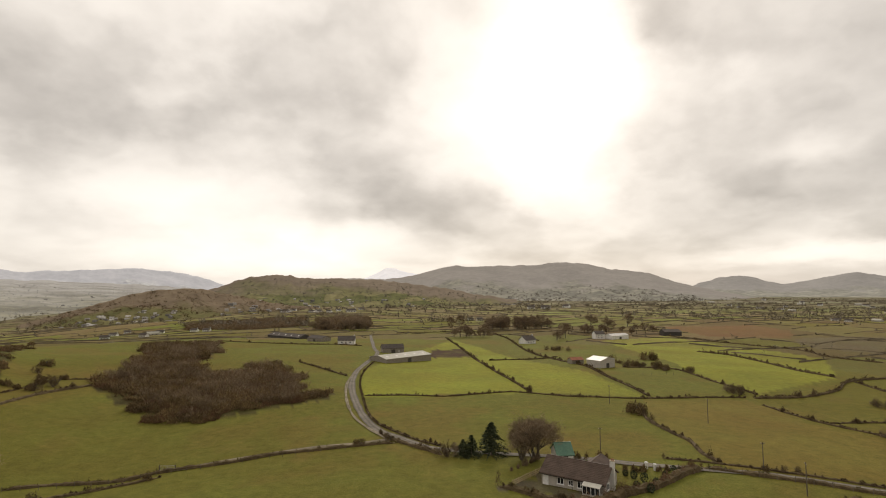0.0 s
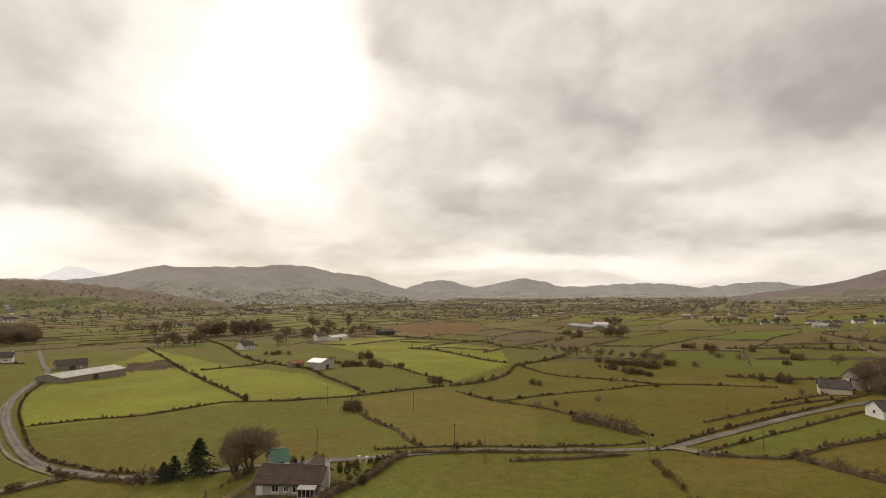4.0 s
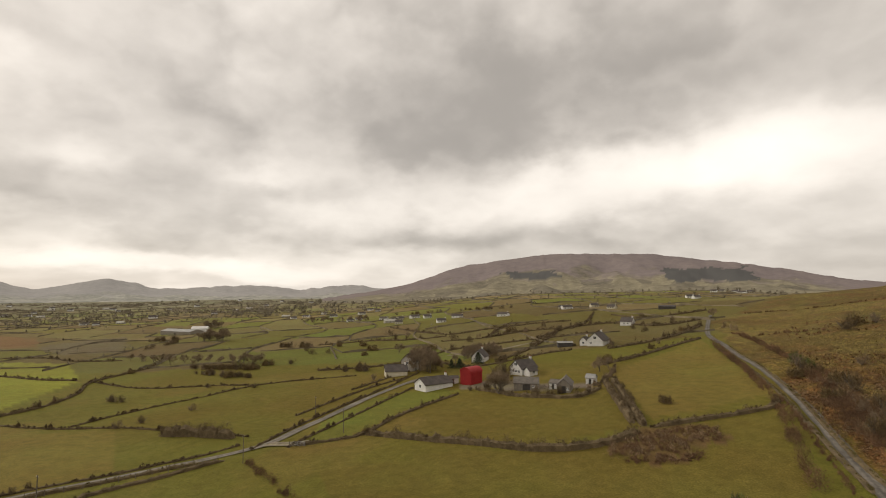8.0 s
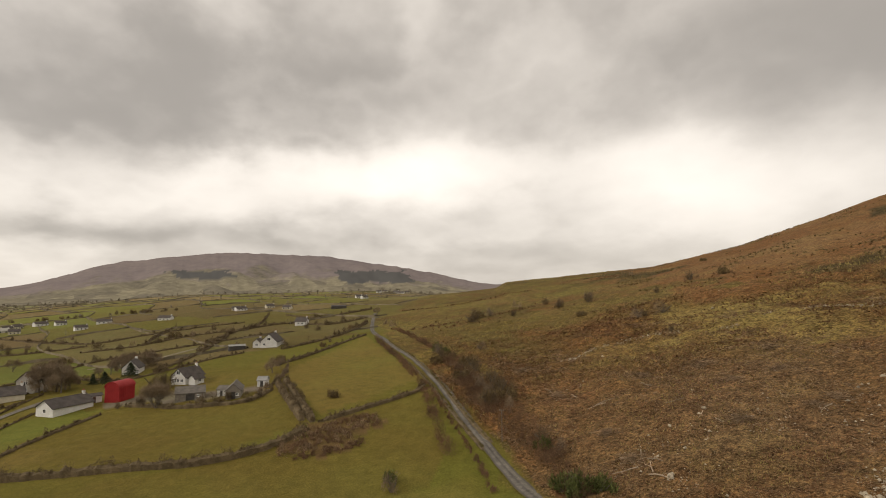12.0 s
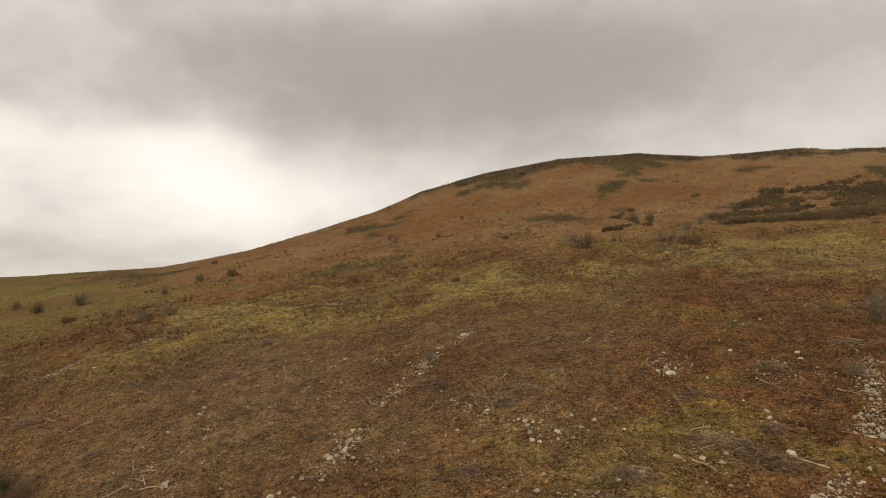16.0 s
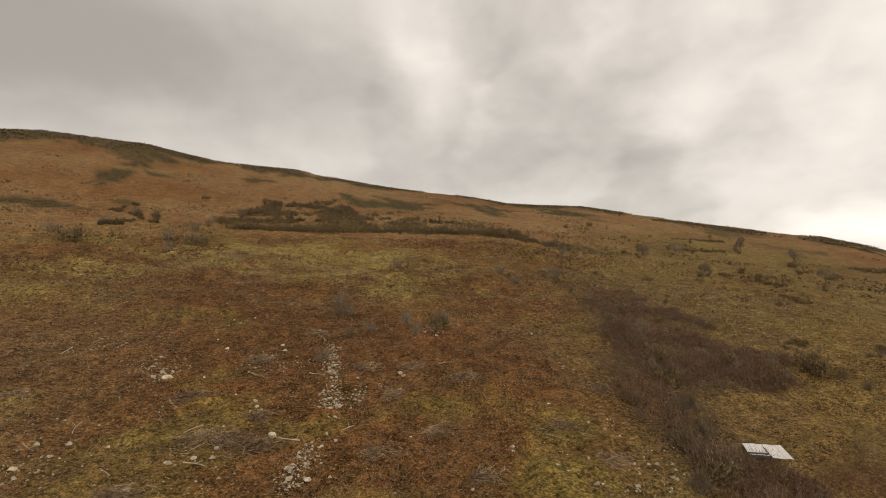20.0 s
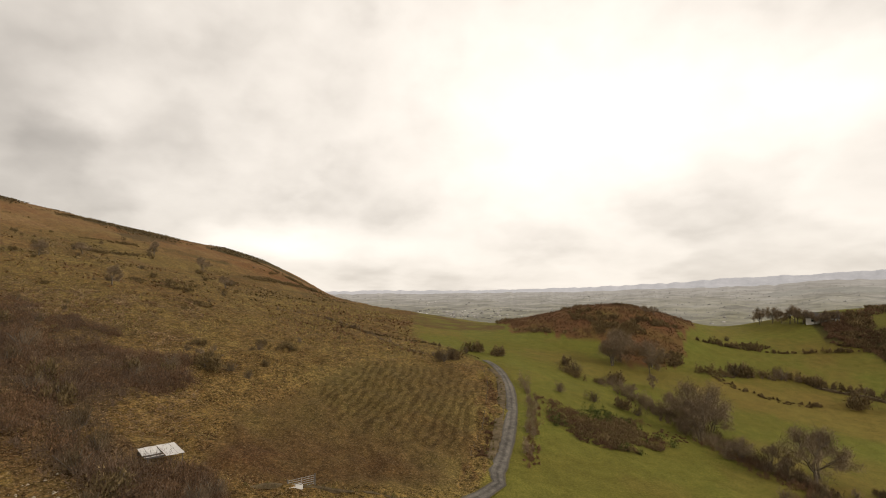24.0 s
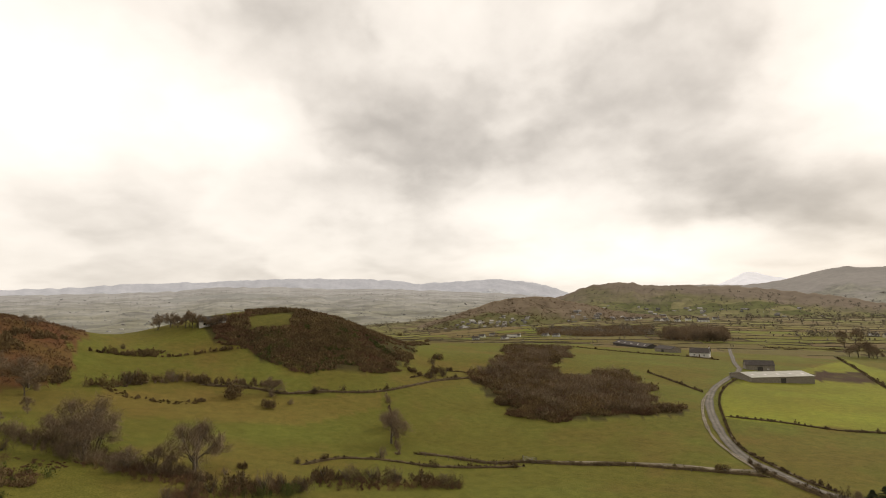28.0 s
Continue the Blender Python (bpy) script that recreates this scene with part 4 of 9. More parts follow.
AREAS.append(("heather", dict(kind="heather"),
    [(263.3, -423.3), (178.6, -482.8), (100.2, -488.7), (34.7, -486.4), (13.8, -486.8), (31.8, -445.1), (94.2, -459.3), (161.5, -436.7), (215.5, -415.5)]))
AREAS.append(("grassy", dict(kind="olive"),
    [(-104.1, -92.9), (-148.0, -90.7), (-164.2, -61.5), (-143.4, -43.5), (-119.0, -59.6), (-96.4, -76.3)]))
AREAS.append(("furrows", dict(kind="furrows"),
    [(-126.5, -29.1), (-132.0, -13.1), (-123.4, -3.1), (-107.2, -1.3), (-93.6, -2.4), (-87.1, -6.8), (-89.9, -16.6), (-91.9, -28.1), (-102.4, -34.8)]))
AREAS.append(("rust", dict(kind="rust", h=1.0),
    [(112.0, 4.5), (119.0, 2.0), (126.6, -4.6), (131.5, -15.8), (122.6, -17.8), (112.4, -11.4), (107.4, -3.0)]))
AREAS.append(("yard", dict(kind="yard"),
    [(184.6, 60.1), (195.9, 45.9), (182.0, 19.5), (183.0, 8.6), (170.6, 11.4), (168.6, 25.0), (176.3, 41.3), (178.7, 54.1)]))
AREAS.append(("rustverge", dict(kind="bracken"),
    [(-116.4, -1.9), (-134.0, -1.6), (-145.5, -4.4), (-141.1, -0.5), (-118.2, 1.0), (-99.8, 0.2), (-82.6, -2.1), (-73.8, -4.2), (-73.9, -5.8), (-88.9, -2.4)]))
AREAS.append(("rustcrest", dict(kind="bracken"),
    [(-415.9, -58.5), (-328.9, -32.7), (-223.8, 6.4), (-213.2, -2.9), (-215.4, -26.1), (-225.5, -52.1)]))
AREAS.append(("rough", dict(kind="straw"),
    [(-174.6, 67.3), (-167.9, 94.4), (-150.1, 111.6), (-133.3, 144.6), (-123.8, 134.1), (-126.0, 100.0), (-139.4, 78.5), (-152.6, 66.1)]))
AREAS.append(("clear", dict(kind="clear"),
    [(-2627.8, 2325.2), (-2340.1, 2205.9), (-1166.9, 1270.4), (-568.5, 733.9), (-247.5, 313.0), (-769.0, 836.7), (-205.9, 194.0)]))
AREAS.append(("clear", dict(kind="clear"),
    [(-224.4, 148.8), (-217.4, 170.8), (-202.4, 155.6), (-211.8, 142.2)]))
AREAS.append(("scrub", dict(kind="scrub", h=2.2),
    [(-114.2, -116.6), (-108.3, -95.1), (-96.8, -70.3), (-104.0, -61.3), (-92.4, -54.8), (-79.6, -60.4), (-68.7, -54.8), (-63.6, -48.6), (-63.2, -43.7), (-59.6, -40.3), (-62.4, -35.8), (-59.5, -28.5), (-46.7, -46.1)]))
AREAS.append(("wood", dict(kind="wood", h=5.0),
    [(-409.9, 844.1), (-349.2, 896.7), (-242.1, 928.1), (-185.5, 727.0), (-243.0, 661.3), (-341.2, 703.3)]))
AREAS.append(("wood", dict(kind="wood", h=8.0),
    [(-207.1, 865.4), (-136.4, 954.3), (-95.1, 692.3), (-129.9, 662.3), (-161.3, 681.0)]))
AREAS.append(("olive5", dict(kind="grassbank"),
    [(256.9, -46.4), (293.9, -95.3), (272.0, -134.5), (242.9, -173.5), (205.3, -186.2), (165.7, -163.2), (176.4, -134.7), (203.1, -111.6), (202.2, -75.0), (196.9, -51.4)]))
AREAS.append(("yard2", dict(kind="dark_yard"),
    [(11.1, 102.0), (18.8, 112.5), (21.3, 110.1), (19.8, 104.8), (28.2, 98.5), (29.7, 97.3), (25.8, 94.7), (18.3, 97.6)]))
BUILDS = []
BUILDS.append(("bungalow", dict(kind="bungalow"), 24.3, 101.8, -34.4, 12.3))
BUILDS.append(("green_shed", dict(kind="shed", W=5, h=2.4, rise=1.8, roof="green_roof", wall="render"), 26.6, 116.9, 4.5, 3.5))
BUILDS.append(("bungalow_two", dict(kind="house", W=11.5, h=2.4, rise=2.0, wins=1, doors=0, ridge="y", rot=-22), 175.3, 69.3, -104.7, 7.4))
BUILDS.append(("annex", dict(kind="house", W=3, h=2.3, rise=0.4, wins=0, doors=1), 186.6, 60.7, -58.4, 4.1))
BUILDS.append(("red_barn", dict(kind="barn", rot=-26, len=5.0), 184.7, 55.4, -89.0, 4.7))
BUILDS.append(("white_house", dict(kind="house", W=9, h=2.7, rise=2.8, wins=3, doors=0, ridge="y", rot=-6, len=6.2, attic=1), 204.1, 40.8, -116.2, 7.4))
BUILDS.append(("porch", dict(kind="house", W=3, h=2.2, rise=1.2, wins=1, doors=0), 201.0, 33.4, -39.5, 3.9))
BUILDS.append(("stone_barn", dict(kind="shed", W=6, h=2.3, rise=1.5, roof="old_slate", wall="rubble", wins=1), 173.7, 31.3, -79.4, 8.0))
BUILDS.append(("stone_byre", dict(kind="shed", W=8, h=2.5, rise=1.8, roof="old_slate", wall="rubble", ridge="y", wins=1, rot=12), 165.5, 18.4, -102.2, 4.1))
BUILDS.append(("tin_shed", dict(kind="shed", W=3, h=2.0, rise=0.9, roof="tin", wall="render"), 177.9, 11.4, -103.8, 2.8))
BUILDS.append(("low_shed", dict(kind="shed", W=4, h=2.0, rise=0.8, roof="old_slate", wall="render"), 172.4, 22.5, -103.4, 2.6))
BUILDS.append(("cream_house", dict(kind="house", W=9, h=2.5, rise=2.2, wins=1, doors=0, wall="cream", ridge="y", rot=-32), 204.5, 96.7, -117.9, 7.5))
BUILDS.append(("gable_house", dict(kind="house", W=8, h=4.6, rise=2.8, wins=1, doors=0, ridge="y", wall="grey_render"), 216.6, 91.7, -96.1, 6.0))
BUILDS.append(("far_gable", dict(kind="house", W=8, h=2.6, rise=2.8, wins=0, doors=0, ridge="y"), 237.6, 65.1, -90.3, 6.0))
BUILDS.append(("gabled_house", dict(kind="house", W=11, h=2.9, rise=3.6, wins=0, doors=0, ridge="y", attic=1), 274.0, 14.7, -105.2, 8.0))
BUILDS.append(("side_wing", dict(kind="house", W=6, h=2.5, rise=1.8, wins=1, doors=0, ridge="y"), 277.6, 20.6, -105.3, 3.7))
BUILDS.append(("open_shed", dict(kind="shed", W=4, h=2.2, rise=0.5, roof="tin", wall="dark_boards"), 276.0, 29.3, -75.2, 7.4))
BUILDS.append(("cottage", dict(kind="house", W=7, h=2.8, rise=2.6, wins=2, doors=0), 381.9, -0.2, -109.8, 7.8))
BUILDS.append(("white_shed", dict(kind="shed", W=8.5, h=4.2, rise=1.3, roof="white_tin", wall="grey_render", ridge="y"), 85.2, 274.3, 39.1, 12.6))
BUILDS.append(("rust_shed", dict(kind="shed", W=5, h=2.4, rise=1.0, roof="rust", wall="rubble"), 73.2, 287.7, 17.2, 7.0))
BUILDS.append(("white_cottage", dict(kind="house", W=8, h=3.2, rise=3.2, wins=2, doors=1), 73.0, 438.4, 38.2, 12.3))
BUILDS.append(("farm_shed", dict(kind="shed", W=9, h=3.5, rise=1.6, roof="white_tin", wall="render"), 162.6, 483.9, 28.3, 20.8))
BUILDS.append(("farm_house", dict(kind="house", W=8, h=4.8, rise=2.4, wins=2, doors=0), 144.2, 483.8, 10.1, 8.9))
BUILDS.append(("lane_shed", dict(kind="shed", W=16, h=3.2, rise=1.4, roof="pale_tin", wall="rubble"), -18.9, 300.3, 42.9, 32.6))
BUILDS.append(("lane_barn", dict(kind="shed", W=7, h=3.4, rise=2.2, roof="slate", wall="rubble", wins=1), -32.6, 347.4, 16.9, 14.3))
BUILDS.append(("long_barn", dict(kind="shed", W=14, h=3.0, rise=2.4, roof="slate", wall="dark_boards"), -151.5, 499.8, -39.0, 50.2))
BUILDS.append(("grey_barn", dict(kind="shed", W=10, h=3.2, rise=1.8, roof="slate", wall="rubble"), -104.7, 430.2, -35.1, 16.9))
BUILDS.append(("lane_house", dict(kind="house", W=8, h=3.2, rise=2.8, wins=2, doors=1), -73.7, 401.9, 2.0, 12.4))
BUILDS.append(("big_barn", dict(kind="shed", W=18, h=4.0, rise=2.0, roof="tin", wall="rubble"), 454.1, 470.1, -95.1, 46.0))
BUILDS.append(("big_barn", dict(kind="shed", W=14, h=4.5, rise=2.2, roof="white_tin", wall="render"), 480.6, 462.0, -57.1, 17.3))
BUILDS.append(("dark_shed", dict(kind="shed", W=12, h=4, rise=2, roof="slate", wall="dark_boards"), 228.9, 524.9, 1.7, 17.1))
BUILDS.append(("blue_shed", dict(kind="shed", W=9, h=2.4, rise=1.2, roof="slate", wall="dark_boards"), 493.3, -34.2, -97.0, 13.5))
BUILDS.append(("tin_lean_to", dict(kind="lean_to"), -60.7, -38.9, 138.8, 3.4))
BUILDS.append(("field_gate", dict(kind="gate"), -66.0, -24.2, 133.6, 2.6))
BUILDS.append(("water_trough", dict(kind="trough"), -64.9, -24.6, 135.0, 1.4))
BUILDS.append(("field_gate", dict(kind="gate"), -63.2, 123.3, 3.5, 2.3))
BUILDS.append(("field_gate", dict(kind="gate"), 109.8, 74.9, -64.8, 4.2))
SPOTS = []
SPOTS.append(("fir", dict(), [(11.3, 125.5, 7.9), (6.5, 124.5, 5.1), (4.6, 124.0, 4.2)]))
SPOTS.append(("dense", dict(), [(20.8, 121.8, 11.0), (17.8, 121.5, 8.5)]))
SPOTS.append(("tree", dict(), [(2.9, 125.3, 3.4), (11.4, 639.4, 23.5), (21.5, 699.1, 22.7), (59.2, 637.6, 20.7), (69.2, 635.9, 22.0), (79.0, 632.5, 21.9), (90.0, 638.1, 22.8), (99.7, 634.7, 22.0), (109.9, 634.6, 20.6), (120.7, 645.2, 21.0), (184.0, 656.8, 19.9), (200.6, 642.4, 16.7), (234.9, 671.3, 21.8), (115.0, 496.1, 14.0), (101.8, 472.0, 11.3)]))
SPOTS.append(("bush", dict(), [(1.0, 124.3, 4.2), (-21.3, 137.1, 2.2), (61.1, 166.5, 4.8), (120.1, 257.3, 3.9), (111.8, 204.7, 4.5), (113.4, 202.8, 4.9), (111.5, 209.2, 3.7), (149.9, 185.7, 3.2), (66.9, 111.4, 1.7), (70.2, 111.0, 2.0), (73.5, 111.3, 1.7), (-161.0, 216.6, 4.2), (-144.2, 190.4, 4.5), (-143.9, 201.2, 2.6), (123.7, 320.8, 8.4), (112.1, 279.3, 4.3), (102.2, 284.9, 3.7), (95.8, 279.6, 3.0), (98.9, 312.5, 4.8), (-14.7, 139.6, 2.8)]))
SPOTS.append(("bush", dict(), [(148.8, 182.4, 3.6), (149.4, 179.0, 3.5), (116.6, 141.5, 3.2), (123.8, 140.2, 2.9), (141.0, 137.6, 3.0), (116.6, 207.6, 3.5), (115.8, 212.7, 3.0), (122.9, 263.3, 3.5), (178.2, 142.2, 2.5), (177.2, 165.0, 2.6), (204.2, 239.2, 3.4), (232.2, 186.4, 3.9), (236.5, 179.8, 4.5), (241.6, 170.0, 3.8), (279.8, 182.0, 4.3), (291.7, 106.8, 4.4), (288.6, 94.1, 4.2), (274.0, 142.6, 3.2)]))
SPOTS.append(("bush", dict(), [(151.6, -9.0, 1.8), (200.7, 47.1, 9.0), (200.7, 43.7, 8.0), (226.0, 7.1, 3.3), (227.0, 10.1, 2.8), (254.7, -10.2, 3.1), (268.3, -14.5, 3.2), (395.9, 182.7, 5.6), (409.5, 148.2, 4.7), (306.1, -53.2, 5.3), (326.4, -51.2, 4.4), (175.4, -44.9, 3.6), (179.4, -49.5, 3.0), (258.0, -85.8, 7.0)]))
SPOTS.append(("tree", dict(), [(241.3, 73.0, 6.6), (250.3, 71.4, 8.5), (259.9, 69.7, 7.6), (255.4, 65.0, 8.0), (262.8, 63.0, 7.6), (233.1, 74.6, 5.3), (280.4, 123.9, 6.6), (414.5, -58.9, 7.2)]))
SPOTS.append(("fir", dict(), [(221.9, 69.2, 4.6), (222.0, 72.9, 4.1), (232.8, 63.7, 5.8)]))
SPOTS.append(("tree", dict(), [(-245.1, 122.4, 6.2), (-241.7, 124.3, 6.7), (-235.2, 127.6, 7.7), (-228.1, 135.7, 5.3), (-229.6, 130.9, 4.3), (-177.9, 38.2, 8.7), (-172.2, 48.6, 6.6), (-128.4, 47.9, 8.6), (-129.2, 44.4, 6.6)]))
SPOTS.append(("tree", dict(), [(-102.9, 57.4, 11.1), (-119.1, 43.5, 10.1), (-175.2, 38.0, 10.8), (-106.6, 120.5, 6.9)]))
SPOTS.append(("bush", dict(), [(-167.5, 22.0, 3.6), (-156.6, 23.4, 4.6), (-131.5, 15.9, 3.3), (-130.4, 23.8, 3.4), (-130.4, 29.9, 3.3), (-149.8, 28.5, 2.1), (-151.3, 32.3, 3.4), (-127.2, 33.0, 3.0), (-101.0, 66.4, 1.9), (-98.8, 61.4, 1.8), (-151.7, 110.3, 3.7), (-146.6, 124.1, 2.9), (-142.7, 110.9, 2.4), (-154.6, 203.1, 4.2), (-138.7, 189.3, 5.3), (-138.9, 180.5, 4.3), (-98.5, 79.0, 2.0), (-90.6, 97.9, 3.5), (-179.2, 77.5, 5.0), (-174.9, 98.3, 3.9), (-179.4, 91.2, 4.8), (-215.9, 90.4, 2.5), (-684.2, 791.0, 13.1), (-146.6, 124.1, 2.9), (-64.2, 117.4, 1.6), (-161.1, 1.3, 4.0), (-162.1, -6.7, 4.2), (-142.4, -11.4, 3.6), (-156.8, -8.1, 2.7)]))
SPOTS.append(("bush", dict(), [(-241.9, -273.1, 5.4), (-214.8, -262.9, 5.7), (-232.0, -231.5, 4.7), (-282.8, -196.9, 6.5), (-177.4, -169.0, 2.5), (-265.7, -156.5, 5.5), (-230.8, -309.6, 3.3), (-176.3, -291.0, 3.0), (-250.2, -343.1, 4.6), (-7.5, -339.0, 4.1), (-209.4, -178.3, 3.3), (33.3, -263.1, 4.8), (22.5, -282.5, 5.9), (13.9, -276.7, 6.4), (6.3, -199.6, 5.4), (-1.5, -210.5, 5.4), (-23.7, -282.3, 4.6), (-43.3, -328.3, 4.1), (-57.9, -316.0, 4.7), (-65.0, -301.7, 5.2), (-187.8, -198.8, 2.3), (-136.9, -125.9, 2.6), (-114.8, -100.1, 3.0), (-164.1, -127.9, 4.8), (-46.2, -96.3, 4.2), (-28.7, -109.0, 4.3), (-26.7, -93.4, 2.5), (-107.5, -65.7, 1.6), (-106.2, -59.2, 2.6), (-115.4, -54.5, 2.6), (-87.6, -62.1, 2.7), (-92.4, -60.1, 2.5), (-86.2, -65.5, 2.1), (-119.3, -163.9, 5.2), (-108.3, -138.1, 4.4), (34.6, -207.5, 7.4), (-110.0, -301.9, 3.5), (-116.1, -271.8, 3.9), (-96.8, -305.8, 4.2), (-145.4, -89.1, 2.2), (-201.9, -107.7, 5.6)]))
SPOTS.append(("bush", dict(), [(168.3, -285.4, 3.3), (73.6, -266.1, 3.3), (77.7, -239.9, 3.1), (92.3, -279.1, 3.7), (296.3, -264.0, 3.4), (328.3, -229.1, 3.5), (97.6, -185.4, 2.9), (62.6, -154.5, 3.1), (85.7, -44.2, 3.2), (94.0, -44.9, 3.0), (126.0, -49.4, 5.1), (120.6, -44.7, 4.1), (135.3, -47.1, 3.9), (146.4, -44.7, 3.8), (184.7, -48.8, 3.8), (196.1, -50.8, 3.2), (72.9, -39.6, 2.2), (126.3, -268.7, 2.9), (69.1, -159.3, 2.3), (133.8, -319.7, 2.6), (234.6, -139.0, 6.4), (272.3, -93.7, 5.9)]))
SPOTS.append(("rock", dict(), [(4.7, -56.7, 1.5), (13.9, -52.1, 0.9), (-8.9, -62.3, 1.1), (2.3, -82.2, 1.6), (4.0, -83.6, 1.1), (1.0, -81.0, 1.2), (3.4, -91.5, 1.0), (-5.9, -73.4, 1.1), (-5.6, -76.2, 0.8), (-5.9, -91.8, 1.5), (-4.8, -96.8, 1.4), (-14.5, -89.2, 1.1), (-14.9, -99.0, 0.9), (-16.5, -66.6, 1.2), (-15.7, -64.6, 0.9), (-17.9, -67.3, 0.8), (-14.5, -62.1, 0.9), (-18.4, -73.4, 0.7), (-20.3, -81.1, 0.8), (-21.9, -85.7, 0.8), (-22.7, -89.6, 0.7), (64.7, -91.6, 1.1), (43.6, -102.7, 1.4), (43.6, -105.6, 1.2), (43.8, -100.3, 1.0), (44.9, -97.3, 1.0), (44.3, -91.3, 0.9), (43.2, -86.0, 0.9), (42.6, -82.8, 0.8), (43.5, -71.6, 0.9), (43.0, -63.0, 0.9), (41.9, -60.3, 0.9), (41.1, -56.7, 0.9), (43.2, -64.4, 0.6), (40.9, -58.4, 0.9), (78.1, -68.3, 1.1), (87.6, -73.9, 0.8), (48.2, -88.6, 0.8), (31.1, -71.6, 0.7), (24.5, -67.5, 0.6), (17.9, -66.1, 0.8), (14.5, -64.1, 0.9), (15.9, -61.3, 0.9), (18.3, -62.5, 0.6), (7.0, -65.6, 0.7), (8.1, -62.9, 0.6), (1.5, -60.5, 0.7), (-1.0, -60.4, 0.8), (-9.2, -84.9, 0.7), (-8.1, -69.5, 0.9), (-4.1, -65.8, 0.6), (-3.2, -61.5, 0.7), (-9.5, -55.7, 0.8), (-9.4, -53.9, 0.8), (-12.9, -55.5, 0.7), (-16.0, -55.2, 0.7), (-11.0, -53.2, 0.8), (2.4, -53.0, 0.8), (6.6, -55.6, 0.6), (21.3, -52.3, 0.6), (-29.3, -75.4, 1.0), (-23.5, -71.2, 0.7), (-24.5, -68.9, 0.5), (-26.5, -60.3, 0.6), (-22.6, -75.3, 0.6), (-19.3, -56.2, 0.6), (-23.6, -57.3, 0.5), (20.0, -93.1, 0.6), (26.4, -83.2, 0.5), (-10.9, -85.0, 0.6), (-2.3, -80.6, 0.7)]))
SPOTS.append(("rock", dict(), [(-9.0, -62.5, 0.9), (-45.4, -60.1, 0.7), (-33.7, -51.5, 0.7), (-48.9, -50.5, 0.5), (-46.0, -40.9, 0.6), (-29.4, -74.4, 0.7), (-14.6, -92.1, 1.2), (-52.7, -87.2, 0.7), (-63.6, -89.7, 0.7), (-27.0, -69.7, 0.7), (-38.9, -42.7, 0.5), (-25.4, -45.9, 0.5), (-26.3, -61.2, 0.6), (-33.2, -50.7, 0.5)]))
SPOTS.append(("rock", dict(), [(64.4, -91.4, 0.9), (76.9, -66.2, 0.9), (77.3, -60.5, 0.9), (61.9, -48.4, 1.8), (43.6, -47.6, 1.0), (40.4, -47.8, 1.1), (43.1, -48.5, 0.9), (42.9, -70.6, 0.7), (48.0, -89.1, 0.7), (44.9, -90.7, 0.9), (44.3, -93.6, 0.9), (43.9, -104.8, 1.1), (16.9, -61.6, 0.9), (19.0, -66.1, 0.8), (18.4, -65.1, 0.7), (20.0, -66.3, 0.7), (42.2, -58.8, 0.9), (40.6, -57.7, 0.9), (41.7, -55.8, 0.9), (41.7, -60.6, 0.9), (38.4, -56.3, 0.7), (43.5, -60.0, 0.6), (52.2, -48.4, 0.6), (26.6, -60.9, 0.5), (24.9, -68.5, 0.7), (31.8, -71.9, 0.7), (28.1, -70.0, 0.6), (139.7, -73.4, 0.8), (131.3, -81.8, 0.8), (164.8, -153.2, 1.2), (145.6, -132.5, 1.1)]))
SPOTS.append(("pole", dict(), [(57.0, 182.8, 6.4), (76.1, 153.6, 6.8), (36.6, 125.0, 3.9), (66.3, 111.4, 5.5), (66.3, 98.4, 4.6)]))
SPOTS.append(("pole", dict(), [(123.2, 70.1, 4.9), (96.8, 79.8, 5.9), (138.5, 88.3, 3.9)]))
SPOTS.append(("pole", dict(), [(98.5, -38.6, 6.2)]))
SPOTS.append(("brash", dict(), [(5.4, -56.2, 1.9), (21.9, -53.8, 1.9), (6.6, -51.5, 1.8), (22.2, -75.5, 2.1), (55.1, -86.6, 2.1), (-0.6, -74.7, 2.1), (-10.1, -84.9, 2.3), (-21.8, -97.0, 2.4), (-7.5, -60.5, 1.8), (18.5, -81.9, 1.8), (36.3, -77.0, 2.0), (63.7, -80.2, 2.0), (94.5, -100.6, 2.3), (85.0, -80.9, 2.1), (-18.5, -55.3, 1.6), (-26.5, -57.3, 1.5), (-1.7, -64.0, 1.7), (-32.3, -77.2, 1.8)]))
SPOTS.append(("brash", dict(), [(71.5, -49.0, 2.9), (84.9, -53.1, 2.9), (113.3, -58.2, 3.0), (69.0, -66.7, 2.1), (64.1, -76.3, 2.1), (140.3, -61.5, 3.3), (98.3, -85.6, 2.3), (29.3, -72.3, 1.8), (39.5, -78.6, 1.7), (22.9, -71.0, 1.7), (81.0, -88.9, 2.1), (106.1, -75.9, 2.6)]))
SPOTS.append(("brash", dict(), [(-4.3, -62.4, 1.9), (-37.7, -70.5, 2.1), (-24.5, -79.2, 1.8), (-45.1, -96.6, 2.3), (-43.2, -53.8, 1.9), (-43.2, -46.0, 1.9), (-27.0, -47.0, 1.7), (-57.6, -63.5, 2.0), (-25.9, -68.1, 1.6), (-7.6, -66.5, 1.5)]))
